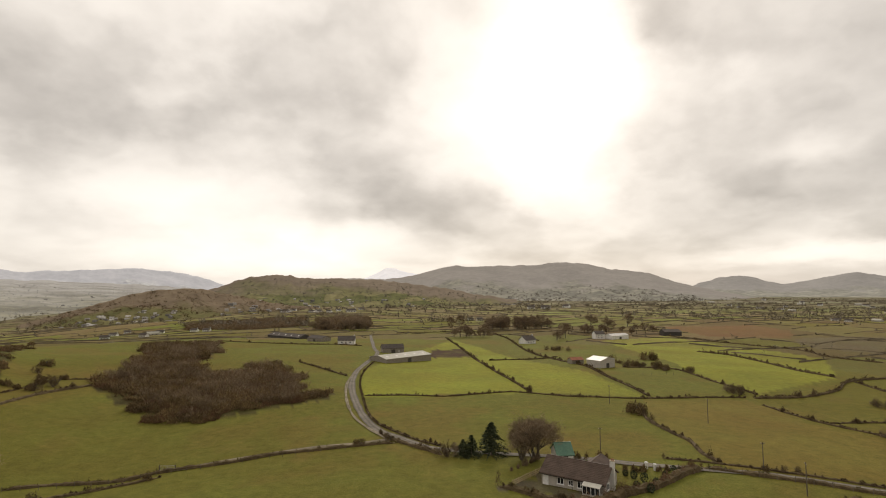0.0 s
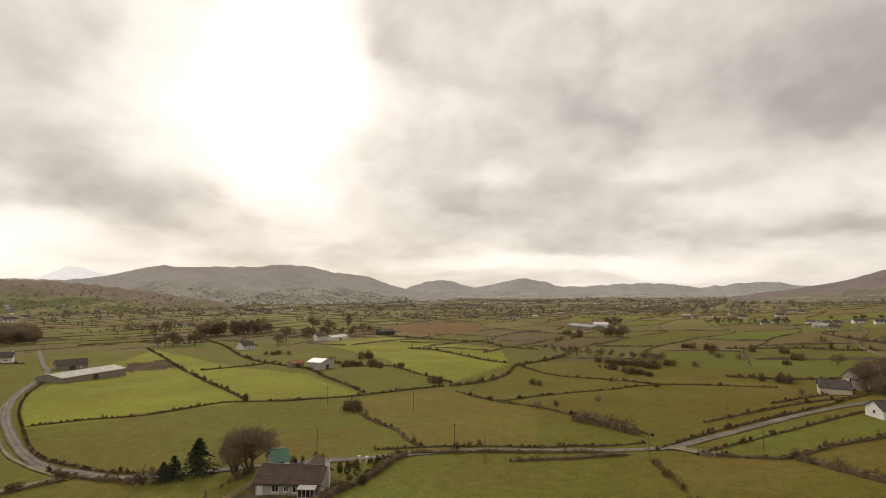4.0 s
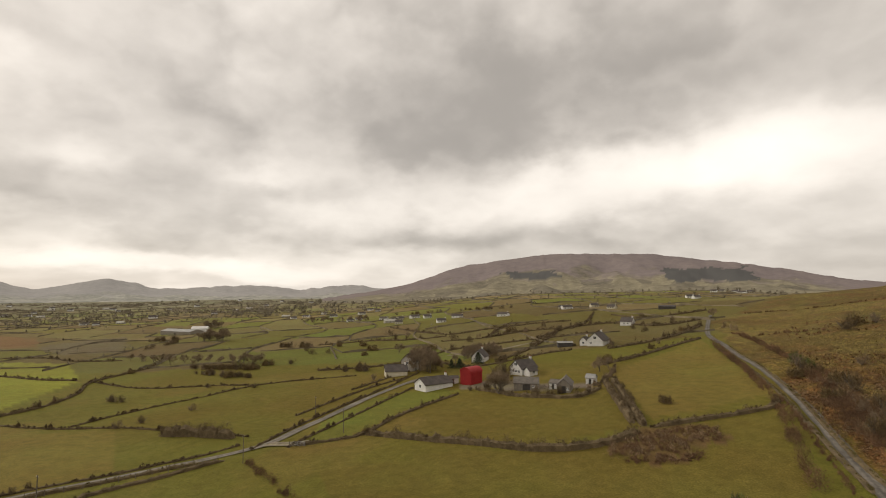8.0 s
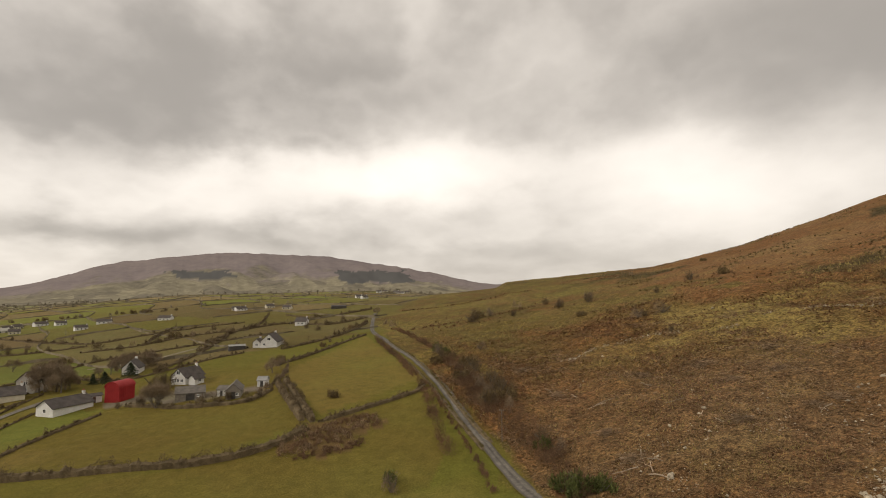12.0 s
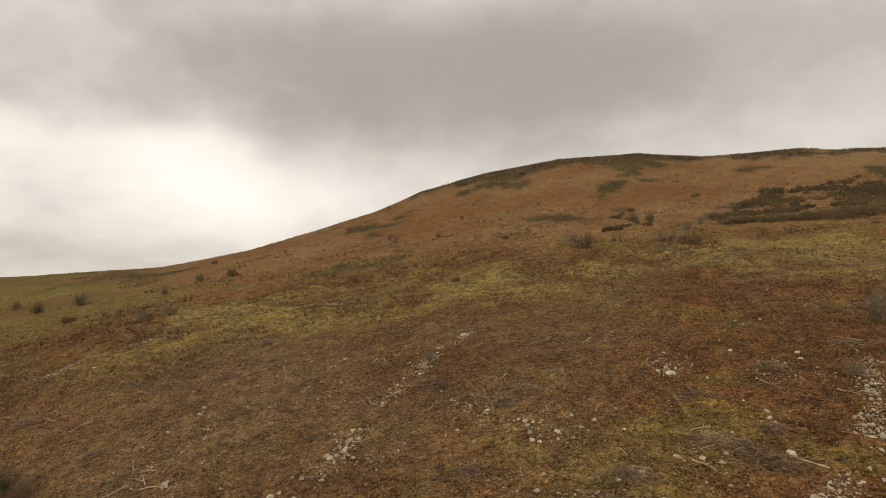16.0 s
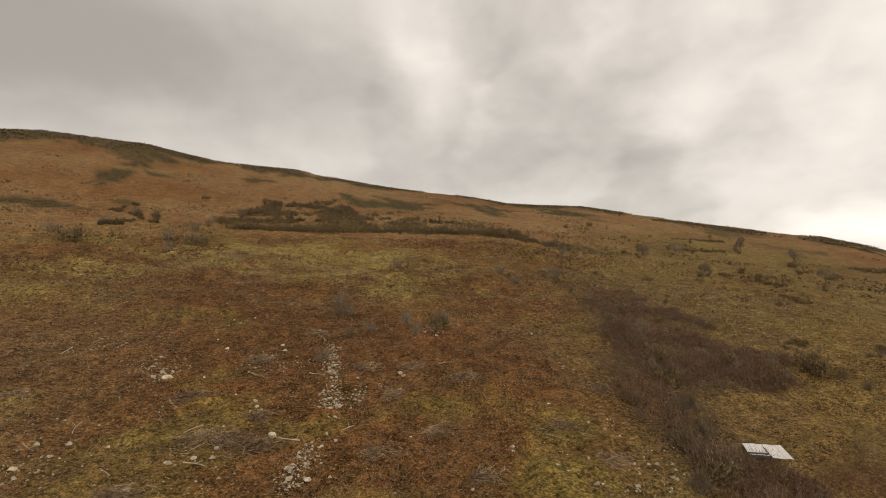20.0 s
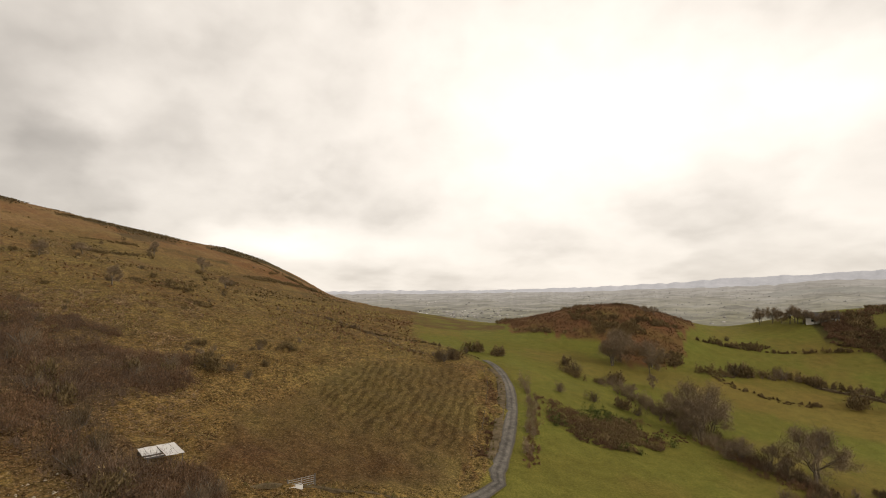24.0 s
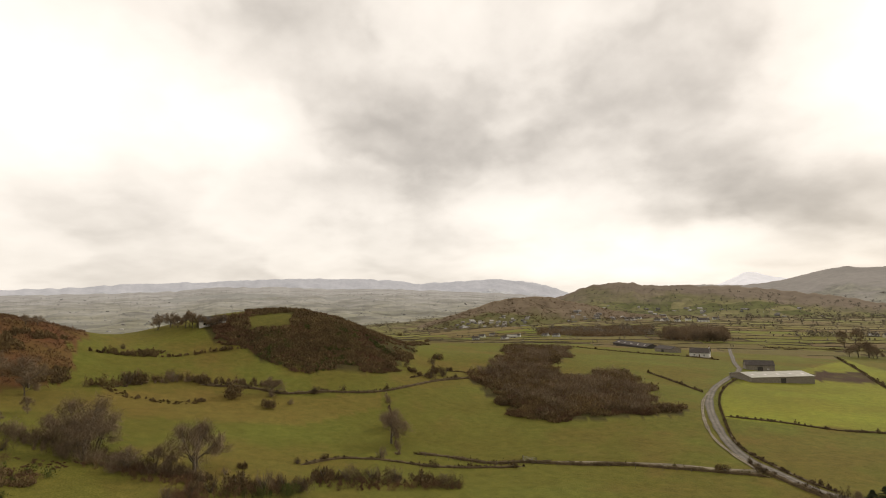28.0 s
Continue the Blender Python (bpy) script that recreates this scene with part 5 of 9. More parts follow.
SPOTS.append(("house", dict(), [(536.9, 247.9, 5.7), (558.6, 252.3, 5.9), (566.5, 247.2, 4.7), (576.8, 233.6, 5.4), (567.5, 214.4, 6.6), (482.4, 168.2, 5.5), (528.7, 167.4, 7.2), (494.7, 111.8, 6.5), (539.4, 59.4, 6.9), (539.0, 53.8, 6.8), (555.2, 28.5, 6.9), (526.5, 13.1, 7.6), (679.7, -73.4, 8.0), (665.2, -79.5, 7.8), (864.2, -124.0, 8.4), (872.9, -135.8, 8.4), (864.4, -152.1, 7.5), (814.9, -151.6, 9.3), (884.2, -176.4, 10.1), (733.6, 386.2, 7.1), (855.1, 434.3, 8.2), (598.9, 332.0, 5.8), (616.2, 330.8, 5.2), (797.3, 391.3, 8.6), (583.4, 280.0, 8.3), (512.1, 226.7, 7.2), (742.6, 495.3, 7.5), (704.1, 490.1, 7.1), (744.0, 534.5, 8.5), (807.5, 498.3, 7.0), (703.6, 419.3, 6.9), (1106.9, 906.5, 11.6), (1038.3, 891.6, 11.0), (913.6, 836.5, 9.8), (1372.5, 1327.2, 14.9), (1168.3, 1231.3, 13.0), (746.1, 825.8, 12.6), (854.4, 1009.8, 9.8), (1179.1, 1463.0, 13.7), (1099.2, 1613.6, 13.5), (937.0, 1436.8, 11.7), (783.4, 1227.1, 9.8), (1370.3, 1058.4, 14.2), (2538.4, 2141.5, 23.4), (2310.4, 2315.5, 22.2), (1753.3, 1145.6, 15.4), (2253.8, 1638.9, 17.3), (1817.5, 1034.1, 13.3)]))
SPOTS.append(("house", dict(), [(-1008.9, 1598.5, 20.7), (-923.3, 1488.6, 16.1), (-794.4, 1327.1, 20.0), (-736.8, 1265.0, 13.6), (-940.1, 1723.2, 18.6), (-861.9, 1611.8, 17.4), (-796.3, 1432.3, 12.4), (-784.9, 1687.2, 21.8), (-680.4, 1541.0, 23.3), (-554.8, 1454.5, 15.7), (-495.5, 1345.0, 14.5), (-480.8, 1364.3, 13.3), (-464.3, 1380.5, 14.9), (-425.6, 1352.0, 14.6), (-395.8, 1325.2, 14.3), (-388.3, 1363.4, 13.3), (-324.3, 1295.2, 14.0), (-303.0, 1293.1, 16.8), (-282.4, 1294.0, 14.0), (-264.8, 1345.6, 13.1), (-216.9, 1252.8, 19.0), (-216.6, 1407.3, 15.2), (-350.9, 1463.1, 12.6), (-679.0, 3598.5, 54.4), (-671.4, 4507.2, 48.7), (-394.2, 1478.3, 12.8), (832.1, 1529.1, 13.2), (768.3, 1358.6, 11.7), (772.5, 1281.0, 12.4), (791.4, 1235.5, 12.0), (761.8, 1151.1, 11.2), (595.8, 797.9, 10.3), (591.4, 770.0, 10.0), (620.5, 755.1, 9.8), (1096.6, 2234.3, 19.3), (984.4, 1922.3, 16.6), (1281.7, 2931.6, 25.3), (1024.4, 2599.2, 19.6), (798.9, 2208.3, 16.7), (1079.2, 3170.0, 24.0), (226.9, 1349.3, 29.2), (266.0, 1364.1, 23.6), (337.2, 1449.7, 21.9), (587.0, 2850.0, 30.8), (49.1, 887.0, 11.5), (61.8, 865.1, 13.1), (1316.1, 2160.8, 16.3), (1228.7, 1796.1, 15.5), (1086.7, 1517.6, 14.7), (1222.0, 1544.3, 13.3), (1044.1, 1276.6, 11.0)]))
SPOTS.append(("house", dict(), [(17.5, 1895.1, 10.2), (33.0, 1848.8, 10.0), (50.4, 1906.0, 10.3), (61.2, 1801.6, 9.7), (80.5, 1941.0, 10.5), (84.5, 1762.7, 9.5), (105.5, 1941.3, 10.5), (106.8, 1757.2, 9.5), (126.9, 1886.3, 10.2), (128.3, 1740.6, 9.4), (154.6, 1929.4, 10.4), (150.6, 1739.6, 9.4), (174.4, 1874.3, 10.1), (179.4, 1802.9, 9.7), (197.9, 1868.6, 10.1), (198.4, 1765.9, 9.5), (215.9, 1800.5, 9.7), (225.4, 1768.9, 9.6), (245.4, 1804.0, 9.7), (-7.1, 1933.0, 10.4), (-28.6, 1982.6, 10.7), (87.0, 2212.0, 9.6), (111.7, 2231.5, 9.6), (146.4, 2211.7, 9.6), (186.8, 2269.7, 9.8), (223.8, 2273.5, 9.8), (240.1, 2095.8, 9.1), (284.5, 1938.3, 10.5), (294.6, 1809.0, 11.7), (-54.2, 2734.5, 14.8), (-110.0, 3059.0, 16.5)]))
SPOTS.append(("house", dict(), [(-352.8, 550.8, 7.0), (-393.1, 628.2, 7.9), (-440.0, 736.9, 8.2), (-330.7, 580.6, 7.1), (-340.1, 619.2, 6.7), (-351.0, 654.8, 7.1), (-311.0, 657.5, 6.8), (-290.6, 647.1, 7.4)]))
SPOTS.append(("house", dict(), [(-229.3, 133.9, 3.8), (-3510.4, -521.5, 21.9), (-3462.0, -445.3, 21.6), (-3452.3, -374.9, 21.6), (-3384.7, -299.2, 17.7), (-2925.3, 42.9, 15.6), (-2871.1, 102.5, 18.5), (-3115.6, -19.5, 16.6), (-3231.2, 252.6, 20.9), (-3633.3, -647.5, 22.5), (-3679.4, 526.3, 24.1), (-3664.2, -249.9, 19.3), (-3193.5, -119.2, 20.3)]))
SPOTS.append(("shrub", dict(), [(38.0, 107.5, 1.5), (39.3, 105.5, 1.7), (40.9, 103.6, 1.4), (44.4, 107.9, 1.2), (47.2, 110.5, 1.5), (36.9, 109.2, 1.2), (38.4, 99.8, 1.6), (36.5, 101.8, 1.4), (48.7, 111.1, 1.0), (30.4, 116.9, 1.1), (32.1, 116.5, 1.2), (33.9, 116.4, 1.1)]))
SPOTS.append(("pillar", dict(), [(42.8, 113.5, 1.0), (44.1, 112.0, 1.0)]))
SPOTS.append(("fence", dict(), [(13.3, 103.4, 1.0), (20.3, 112.1, 1.0)]))
SPOTS.append(("dense", dict(), [(168.7, 39.2, 8.3)]))
SPOTS.append(("tree", dict(), [(201.0, 9.4, 5.5), (206.3, 6.6, 5.2), (215.9, 85.4, 12.7), (213.9, 81.2, 11.5), (216.6, 79.6, 10.1), (216.1, 87.3, 11.2), (210.7, 78.7, 9.8), (227.0, 88.1, 12.7), (218.1, 78.8, 7.6)]))
SPOTS.append(("bush", dict(), [(162.4, 10.9, 2.8), (158.3, 13.8, 2.0), (161.4, 21.5, 2.5), (176.5, 45.3, 3.2), (165.5, 26.3, 2.5), (174.8, 50.9, 2.4), (225.7, 78.9, 3.7), (213.0, 98.1, 3.6), (196.8, 98.2, 3.3), (289.3, 30.6, 3.7), (278.0, 7.3, 4.0)]))
SPOTS.append(("tree", dict(), [(-247.6, 118.2, 6.3), (-237.7, 125.7, 7.7), (-233.6, 128.8, 7.1), (-231.4, 130.4, 5.9), (-227.5, 132.5, 5.3)]))
SPOTS.append(("tree", dict(), [(-255.3, 122.6, 7.3), (-247.4, 123.6, 7.7), (-238.1, 127.9, 8.7), (-227.6, 134.7, 6.3), (-227.0, 137.0, 5.7), (-1899.8, 726.8, 47.0), (-1845.9, 732.1, 41.9), (-228.7, 63.6, 4.4), (-232.1, 68.1, 4.0)]))
SPOTS.append(("tree", dict(), [(-155.3, 44.7, 5.0), (-141.2, 35.1, 4.2), (-108.8, 47.4, 5.2), (-106.2, 51.5, 5.8), (-136.5, 43.7, 5.4), (-125.7, 48.7, 7.3), (-102.2, 52.2, 5.1)]))
SPOTS.append(("tree", dict(), [(242.0, 259.6, 6.8), (242.0, 266.2, 6.2), (237.2, 248.1, 7.3), (240.9, 241.5, 6.0), (236.3, 226.8, 6.5), (237.6, 220.1, 5.8), (233.8, 209.0, 5.0), (236.8, 204.0, 6.3), (240.2, 199.3, 7.0), (240.0, 193.4, 5.7), (243.0, 190.3, 6.3), (252.5, 296.4, 5.1), (250.6, 284.9, 5.7)]))
SPOTS.append(("bush", dict(), [(-208.7, -198.8, 4.9), (-225.7, -194.7, 6.3), (-307.8, -210.1, 9.2), (-283.6, -164.0, 7.7), (-246.2, -127.6, 5.6), (-186.3, -114.1, 3.0), (-216.5, -154.0, 4.5), (-158.4, -129.0, 2.6), (-121.0, -105.0, 2.2), (-121.6, -55.4, 3.3), (-124.3, -49.5, 3.6), (-132.1, -49.7, 3.2), (-111.0, -64.8, 3.3), (-110.1, -60.4, 3.0), (-105.9, -64.3, 2.4), (-101.1, -48.2, 1.6), (-138.6, -13.0, 4.5), (-144.1, -11.2, 3.8), (-141.1, -14.8, 3.1), (-147.1, -43.7, 2.3), (-149.5, -51.2, 1.7), (-112.8, -110.7, 4.0), (-180.4, -180.8, 3.8), (-265.3, -242.9, 3.1), (-280.4, -224.5, 4.6), (-314.3, -236.2, 5.8), (-198.8, -136.4, 5.0), (-195.8, -127.1, 4.0), (-170.9, -96.4, 3.1), (-366.1, -160.0, 4.9), (-329.8, -140.2, 3.7), (-364.9, -172.4, 4.9)]))
SPOTS.append(("bush", dict(), [(-89.8, 45.4, 3.4), (-90.1, 49.7, 4.0), (-90.8, 53.8, 3.3), (-89.5, 58.3, 4.1), (-87.4, 62.2, 4.6), (-85.4, 64.9, 4.2), (-83.4, 67.6, 3.7), (-85.7, 75.6, 3.6), (-83.3, 79.7, 3.9), (-80.2, 84.0, 3.4), (-75.3, 86.2, 3.8), (-71.4, 90.2, 3.7), (-68.7, 93.7, 3.0)]))
SPOTS.append(("bush", dict(), [(271.3, -100.5, 6.1), (289.3, -124.5, 6.1), (244.6, -127.6, 6.5), (272.0, -134.5, 5.9), (184.1, -64.1, 4.1), (203.4, -155.3, 3.8), (213.3, -181.6, 6.0), (203.1, -192.0, 4.7), (115.7, -169.0, 3.6), (254.4, -106.4, 4.7), (137.6, -109.7, 2.6), (162.9, -118.9, 3.0), (201.1, -116.1, 3.5), (191.2, -50.0, 4.9), (177.4, -50.2, 3.9), (161.5, -52.7, 4.7), (135.3, -50.5, 4.7), (152.1, -51.4, 5.1), (125.0, -48.1, 4.9), (119.5, -43.3, 4.7), (119.1, -48.7, 4.2)]))
SPOTS.append(("gorsebush", dict(), [(67.5, -37.8, 4.4), (71.3, -37.0, 3.7), (66.0, -40.1, 3.5), (196.9, -51.4, 4.7), (185.9, -51.5, 4.0), (90.2, -43.5, 2.9), (90.4, -15.0, 2.9)]))
SPOTS.append(("bush", dict(), [(86.8, -14.7, 3.6), (148.6, -8.7, 2.9), (164.8, 19.2, 3.5)]))
SPOTS.append(("log", dict(), [(56.8, -90.0, 4.6), (63.0, -76.4, 5.2), (25.6, -95.7, 4.7), (99.7, -61.6, 4.7), (-1.4, -66.1, 2.9), (-10.1, -60.9, 3.2), (-9.1, -67.7, 2.5), (68.2, -51.4, 3.4), (16.8, -98.2, 4.2), (-10.9, -86.1, 3.2), (42.5, -74.3, 2.8), (2.5, -70.6, 2.1), (30.5, -73.5, 2.6), (14.2, -67.9, 2.7), (41.7, -53.6, 2.2), (99.6, -71.8, 4.2), (137.1, -75.6, 4.6), (71.8, -65.1, 2.9), (-4.7, -77.4, 2.5), (-17.2, -77.8, 2.3), (6.8, -61.0, 2.6), (39.7, -60.4, 2.4)]))
SPOTS.append(("log", dict(), [(62.1, -75.5, 5.1), (54.2, -90.5, 4.5), (98.4, -59.7, 4.3), (69.1, -67.6, 3.1), (71.8, -48.9, 4.9), (66.9, -48.8, 4.1), (71.6, -51.0, 3.9), (63.4, -48.3, 3.9), (69.1, -46.1, 3.8), (34.7, -70.1, 3.6), (30.6, -66.4, 2.9), (65.0, -77.5, 3.1), (86.2, -68.6, 3.6), (76.0, -65.8, 2.8), (117.9, -58.6, 3.7), (108.7, -59.9, 3.5), (64.7, -93.7, 2.9), (79.8, -86.5, 3.7), (43.4, -56.7, 2.7), (44.9, -71.0, 3.0)]))
SPOTS.append(("log", dict(), [(1.6, -73.5, 3.1), (-9.6, -78.7, 3.5), (25.9, -80.1, 2.9), (11.1, -70.8, 2.6), (-17.6, -61.1, 3.1), (-23.9, -62.7, 2.9), (-1.2, -59.1, 2.6), (-37.0, -77.3, 3.1), (24.3, -98.8, 4.0), (30.0, -103.1, 3.7), (-37.2, -63.0, 2.7), (10.6, -93.5, 3.5)]))
SPOTS.append(("bush", dict(), [(355.7, 159.6, 5.9), (367.6, 155.7, 5.2), (385.2, 144.1, 5.3), (344.3, 112.2, 5.5), (320.3, 93.2, 5.1), (337.6, 92.4, 4.5), (345.5, 80.9, 4.6), (362.7, 74.9, 5.6), (359.3, 64.4, 4.7), (399.9, 58.8, 5.2), (361.5, 41.9, 5.4), (391.6, 33.3, 4.9), (410.1, 24.5, 4.3), (358.8, -4.6, 5.1), (338.2, -10.7, 4.8), (370.8, -18.7, 4.5), (395.0, -30.8, 4.7), (321.7, -29.3, 3.8), (321.6, 169.3, 4.7), (294.8, 147.4, 5.0), (324.3, 188.3, 4.0), (283.6, 172.4, 4.2), (294.4, 195.7, 4.5)]))
SPOTS.append(("bush", dict(), [(-95.1, -107.4, 5.0), (-102.8, -111.3, 5.6), (-95.3, -96.7, 5.4), (-87.5, -92.7, 4.2), (-86.2, -82.7, 5.3), (-79.1, -78.5, 4.0), (-76.4, -69.1, 4.6), (-71.5, -67.0, 3.6), (-70.5, -61.2, 4.2), (-66.1, -54.1, 3.9), (-61.1, -52.4, 3.4), (-60.7, -47.7, 3.6), (-54.8, -45.6, 3.3), (-89.0, -64.1, 3.2), (-94.8, -60.6, 3.8), (-99.1, -56.3, 3.9), (-101.1, -52.0, 2.7), (-51.8, -38.9, 3.5), (-47.9, -38.1, 3.3), (-54.9, -31.7, 3.2), (-58.0, -31.2, 2.7), (-113.3, -130.5, 4.0), (-124.4, -137.4, 3.6), (-101.5, -94.1, 3.3), (-97.8, -118.4, 3.5)]))
SPOTS.append(("tree", dict(), [(-180.4, 41.6, 12.5), (-178.1, 51.1, 10.1), (-122.5, 45.2, 13.0), (-105.9, 59.5, 10.6), (-154.2, 111.7, 6.7), (-98.3, 110.4, 9.9), (-281.3, -163.3, 9.8), (-224.4, -119.1, 6.6), (-214.8, -180.9, 6.7), (-293.8, -201.3, 10.0), (-159.0, -123.0, 7.8), (-184.5, -173.3, 7.1)]))
SPOTS.append(("bush", dict(), [(-180.3, 78.4, 5.1), (-158.1, 100.0, 5.7), (-182.6, 92.0, 4.0), (-143.9, 103.0, 3.5), (-153.4, 34.3, 4.5), (-117.6, -53.8, 3.6), (-109.3, -65.9, 1.9), (-100.1, -55.2, 1.2), (-99.5, -47.5, 1.7), (-108.6, -48.4, 1.8), (-236.7, -136.2, 4.1)]))
SPOTS.append(("sapling", dict(), [(-40.5, -100.9, 3.5), (-39.4, -93.5, 2.9), (-46.7, -98.2, 4.0), (-32.3, -122.4, 4.1), (-31.0, -108.9, 2.9), (-86.6, -137.6, 4.2), (-88.3, -131.7, 3.4), (-104.0, -133.7, 6.2), (-19.2, -83.5, 2.4), (-31.8, -97.4, 2.4), (-1.9, -246.7, 9.6), (-7.6, -259.4, 8.5), (-137.9, -171.8, 7.1), (-63.1, -164.4, 3.4), (153.1, -265.8, 13.3), (43.9, -89.1, 2.6), (44.7, -231.1, 9.2), (7.7, -220.1, 7.2), (-1.2, -213.4, 7.9), (160.2, -124.4, 5.3), (163.8, -116.8, 4.4), (247.8, -146.4, 6.2)]))
# stands of trees and thickets across the valley: from, to, height, how many
STRIPS = [
    ("tree", -158, 655, -88, 651, 16.0, 26), ("tree", 11, 526, 43, 516, 14.0, 8), ("tree", 54, 650, 125, 638, 16.0, 30), ("tree", 121, 565, 219, 547, 12.0, 14),
    ("tree", 385, 370, 378, 335, 12.0, 12), ("bush", 348, 415, 390, 398, 6.0, 10), ("bush", 206, 199, 202, 165, 4.0, 16), ("bush", 98, 299, 112, 262, 4.0, 14),
    ("bush", 75, 382, 92, 372, 4.2, 6), ("bush", 219, 214, 224, 175, 4.5, 20), ("bush", 320, 233, 314, 204, 5.9, 10), ("bush", 220, 127, 221, 114, 4.9, 8),
    ("tree", 247, 84, 259, 63, 6.3, 8), ("tree", 240, 105, 228, 85, 9.5, 5), ("bush", 309, 348, 367, 376, 5.0, 10), ("tree", 627, 425, 593, 296, 9.0, 18),
    ("bush", 674, 304, 602, 117, 5.5, 22), ("tree", 522, 493, 544, 483, 12.0, 8),
]
_plan = random.Random(41)
for _kind, _x0, _y0, _x1, _y1, _h, _n in STRIPS:
    _at = []
    for _ in range(_n):
        _f, _w = _plan.random(), _plan.uniform(-0.5, 0.5) * (14 if _kind == "tree" else 5)
        _at.append((_x0 + (_x1 - _x0) * _f + _w * 0.7, _y0 + (_y1 - _y0) * _f + _w, _h * _plan.uniform(0.55, 1.1)))
    SPOTS.append((_kind, dict(), _at))


# ---- building helpers ----
def to_mesh(name, verts, faces, smooth=False):
    """A mesh from an array of points and an array of faces, all with as many corners."""
    verts, faces = np.asarray(verts, np.float32), np.asarray(faces, np.int32)
    me = bpy.data.meshes.new(name)
    me.vertices.add(len(verts))
    me.vertices.foreach_set("co", verts.ravel())
    k = faces.shape[1]
    me.loops.add(faces.size)
    me.loops.foreach_set("vertex_index", faces.ravel())
    me.polygons.add(len(faces))
    me.polygons.foreach_set("loop_start", np.arange(0, faces.size, k, dtype=np.int32))
    me.polygons.foreach_set("use_smooth", np.full(len(faces), smooth))
    me.update(calc_edges=True)
    return me


def thing(name, me, material, label, category, group="", kind=""):
    ob = new(name, me)
    if me is not None and material is not None:
        me.materials.append(material)
    return tagged(ob, label, category, group, kind)


def bm_mesh(name, bm, material):
    me = bpy.data.meshes.new(name)
    bm.to_mesh(me)
    bm.free()
    me.materials.append(material)
    return me


def part(name, data, material, parent, label=""):
    """One mesh object under a thing or a part."""
    if isinstance(data, bmesh.types.BMesh):
        data = bm_mesh(name, data, material)
    elif material is not None and not data.materials:
        data.materials.append(material)
    ob = new(name, data)
    ob.parent = parent
    return tagged(ob, label)


def root(name, x, y, z, turn, label, category, group="", kind=""):
    ob = new(name)
    ob.matrix_basis = pose(x, y, z, 0, 0, turn)
    ob.empty_display_size = 0.5
    return tagged(ob, label, category, group, kind)


def height(x, y):
    return float(lay(np.array([x]), np.array([y]))[0])


def inside(x, y, ring):
    """Which of the points lie within the closed ring."""
    hit = np.zeros(np.shape(x), bool)
    for (x0, y0), (x1, y1) in zip(ring, ring[1:] + ring[:1]):
        cross = (y0 > y) != (y1 > y)
        at = (x1 - x0) * (y - y0) / ((y1 - y0) if y1 != y0 else 1e-9) + x0
        hit ^= cross & (x < at)
    return hit


def curve(points, step):
    """A smooth line through the points, at even steps."""
    p = np.array(points, float)
    p = np.vstack([2 * p[0] - p[1], p, 2 * p[-1] - p[-2]])
    out = []
    for a, b, c, d in zip(p, p[1:], p[2:], p[3:]):
        n = max(2, int(np.hypot(*(c - b)) / step))
        u = np.linspace(0, 1, n, endpoint=False)[:, None]
        out.append(0.5 * (2 * b + (c - a) * u + (2 * a - 5 * b + 4 * c - d) * u ** 2 + (3 * b - a - 3 * c + d) * u ** 3))
    return np.vstack(out + [p[-2][None]])


def near_line(x, y, points):
    """Distance to a broken line."""
    best = np.full(np.shape(x), 1e9)
    for (x0, y0), (x1, y1) in zip(points, points[1:]):
        dx, dy = x1 - x0, y1 - y0
        u = np.clip(((x - x0) * dx + (y - y0) * dy) / (dx * dx + dy * dy + 1e-9), 0, 1)
        best = np.minimum(best, np.hypot(x - x0 - u * dx, y - y0 - u * dy))
    return best


def blades(rng, at, long, thin, up=0.4):
    """Loose twigs or leaf sprays: thin triangles of any turn, one at each point."""
    n = len(at)
    d = rng.normal(size=(n, 3))
    d[:, 2] = np.abs(d[:, 2]) * (0.6 + up) + up
    d /= np.linalg.norm(d, axis=1)[:, None]
    side = np.cross(d, rng.normal(size=(n, 3)))
    side /= np.linalg.norm(side, axis=1)[:, None] + 1e-9
    size = (long * rng.uniform(0.6, 1.4, n))[:, None] if np.isscalar(long) else (long * rng.uniform(0.6, 1.4, n))[:, None]
    wide = size * thin
    a = at - side * wide - d * size * 0.3
    b = at + side * wide - d * size * 0.3
    c = at + d * size * 0.8
    v = np.stack([a, b, c], 1).reshape(-1, 3)
    return v, np.arange(3 * n).reshape(-1, 3)


# ---- the ground, one sheet to the horizon ----
def to_fields(x, y):
    """Far fields: an uneven net, turned with the valley."""
    c, s = math.cos(0.5), math.sin(0.5)
    u, v = (x * c + y * s), (-x * s + y * c)
    u2 = u + 38 * vnoise(u / 210, v / 210, 21) + 11 * vnoise(u / 60, v / 60, 23)
    v2 = v + 32 * vnoise(u / 190, v / 190, 22) + 9 * vnoise(u / 70, v / 70, 24)
    return u2 / 100.0, v2 / 58.0


def field_rows(u, v):
    # every second row of fields is shifted, so that hedges meet in T's
    j = np.floor(v)
    return u + 0.5 * (np.mod(j, 2)) + 0.3 * hashed(j, j, 5), j


def edge_of_near(b):
    """How far the fields are laid out one by one."""
    return np.interp(b, [0, 25, 40, 55, 75, 92, 104, 112, 255, 268, 290, 310, 325, 345, 360],
                     [500, 430, 330, 300, 265, 285, 330, 900, 900, 520, 430, 430, 460, 520, 500])


AREA = {}
for _name, _opt, _ring in AREAS:
    AREA.setdefault("tufts" if _opt.get("gaps", 0) > 0 else _opt["kind"], []).append(_ring)


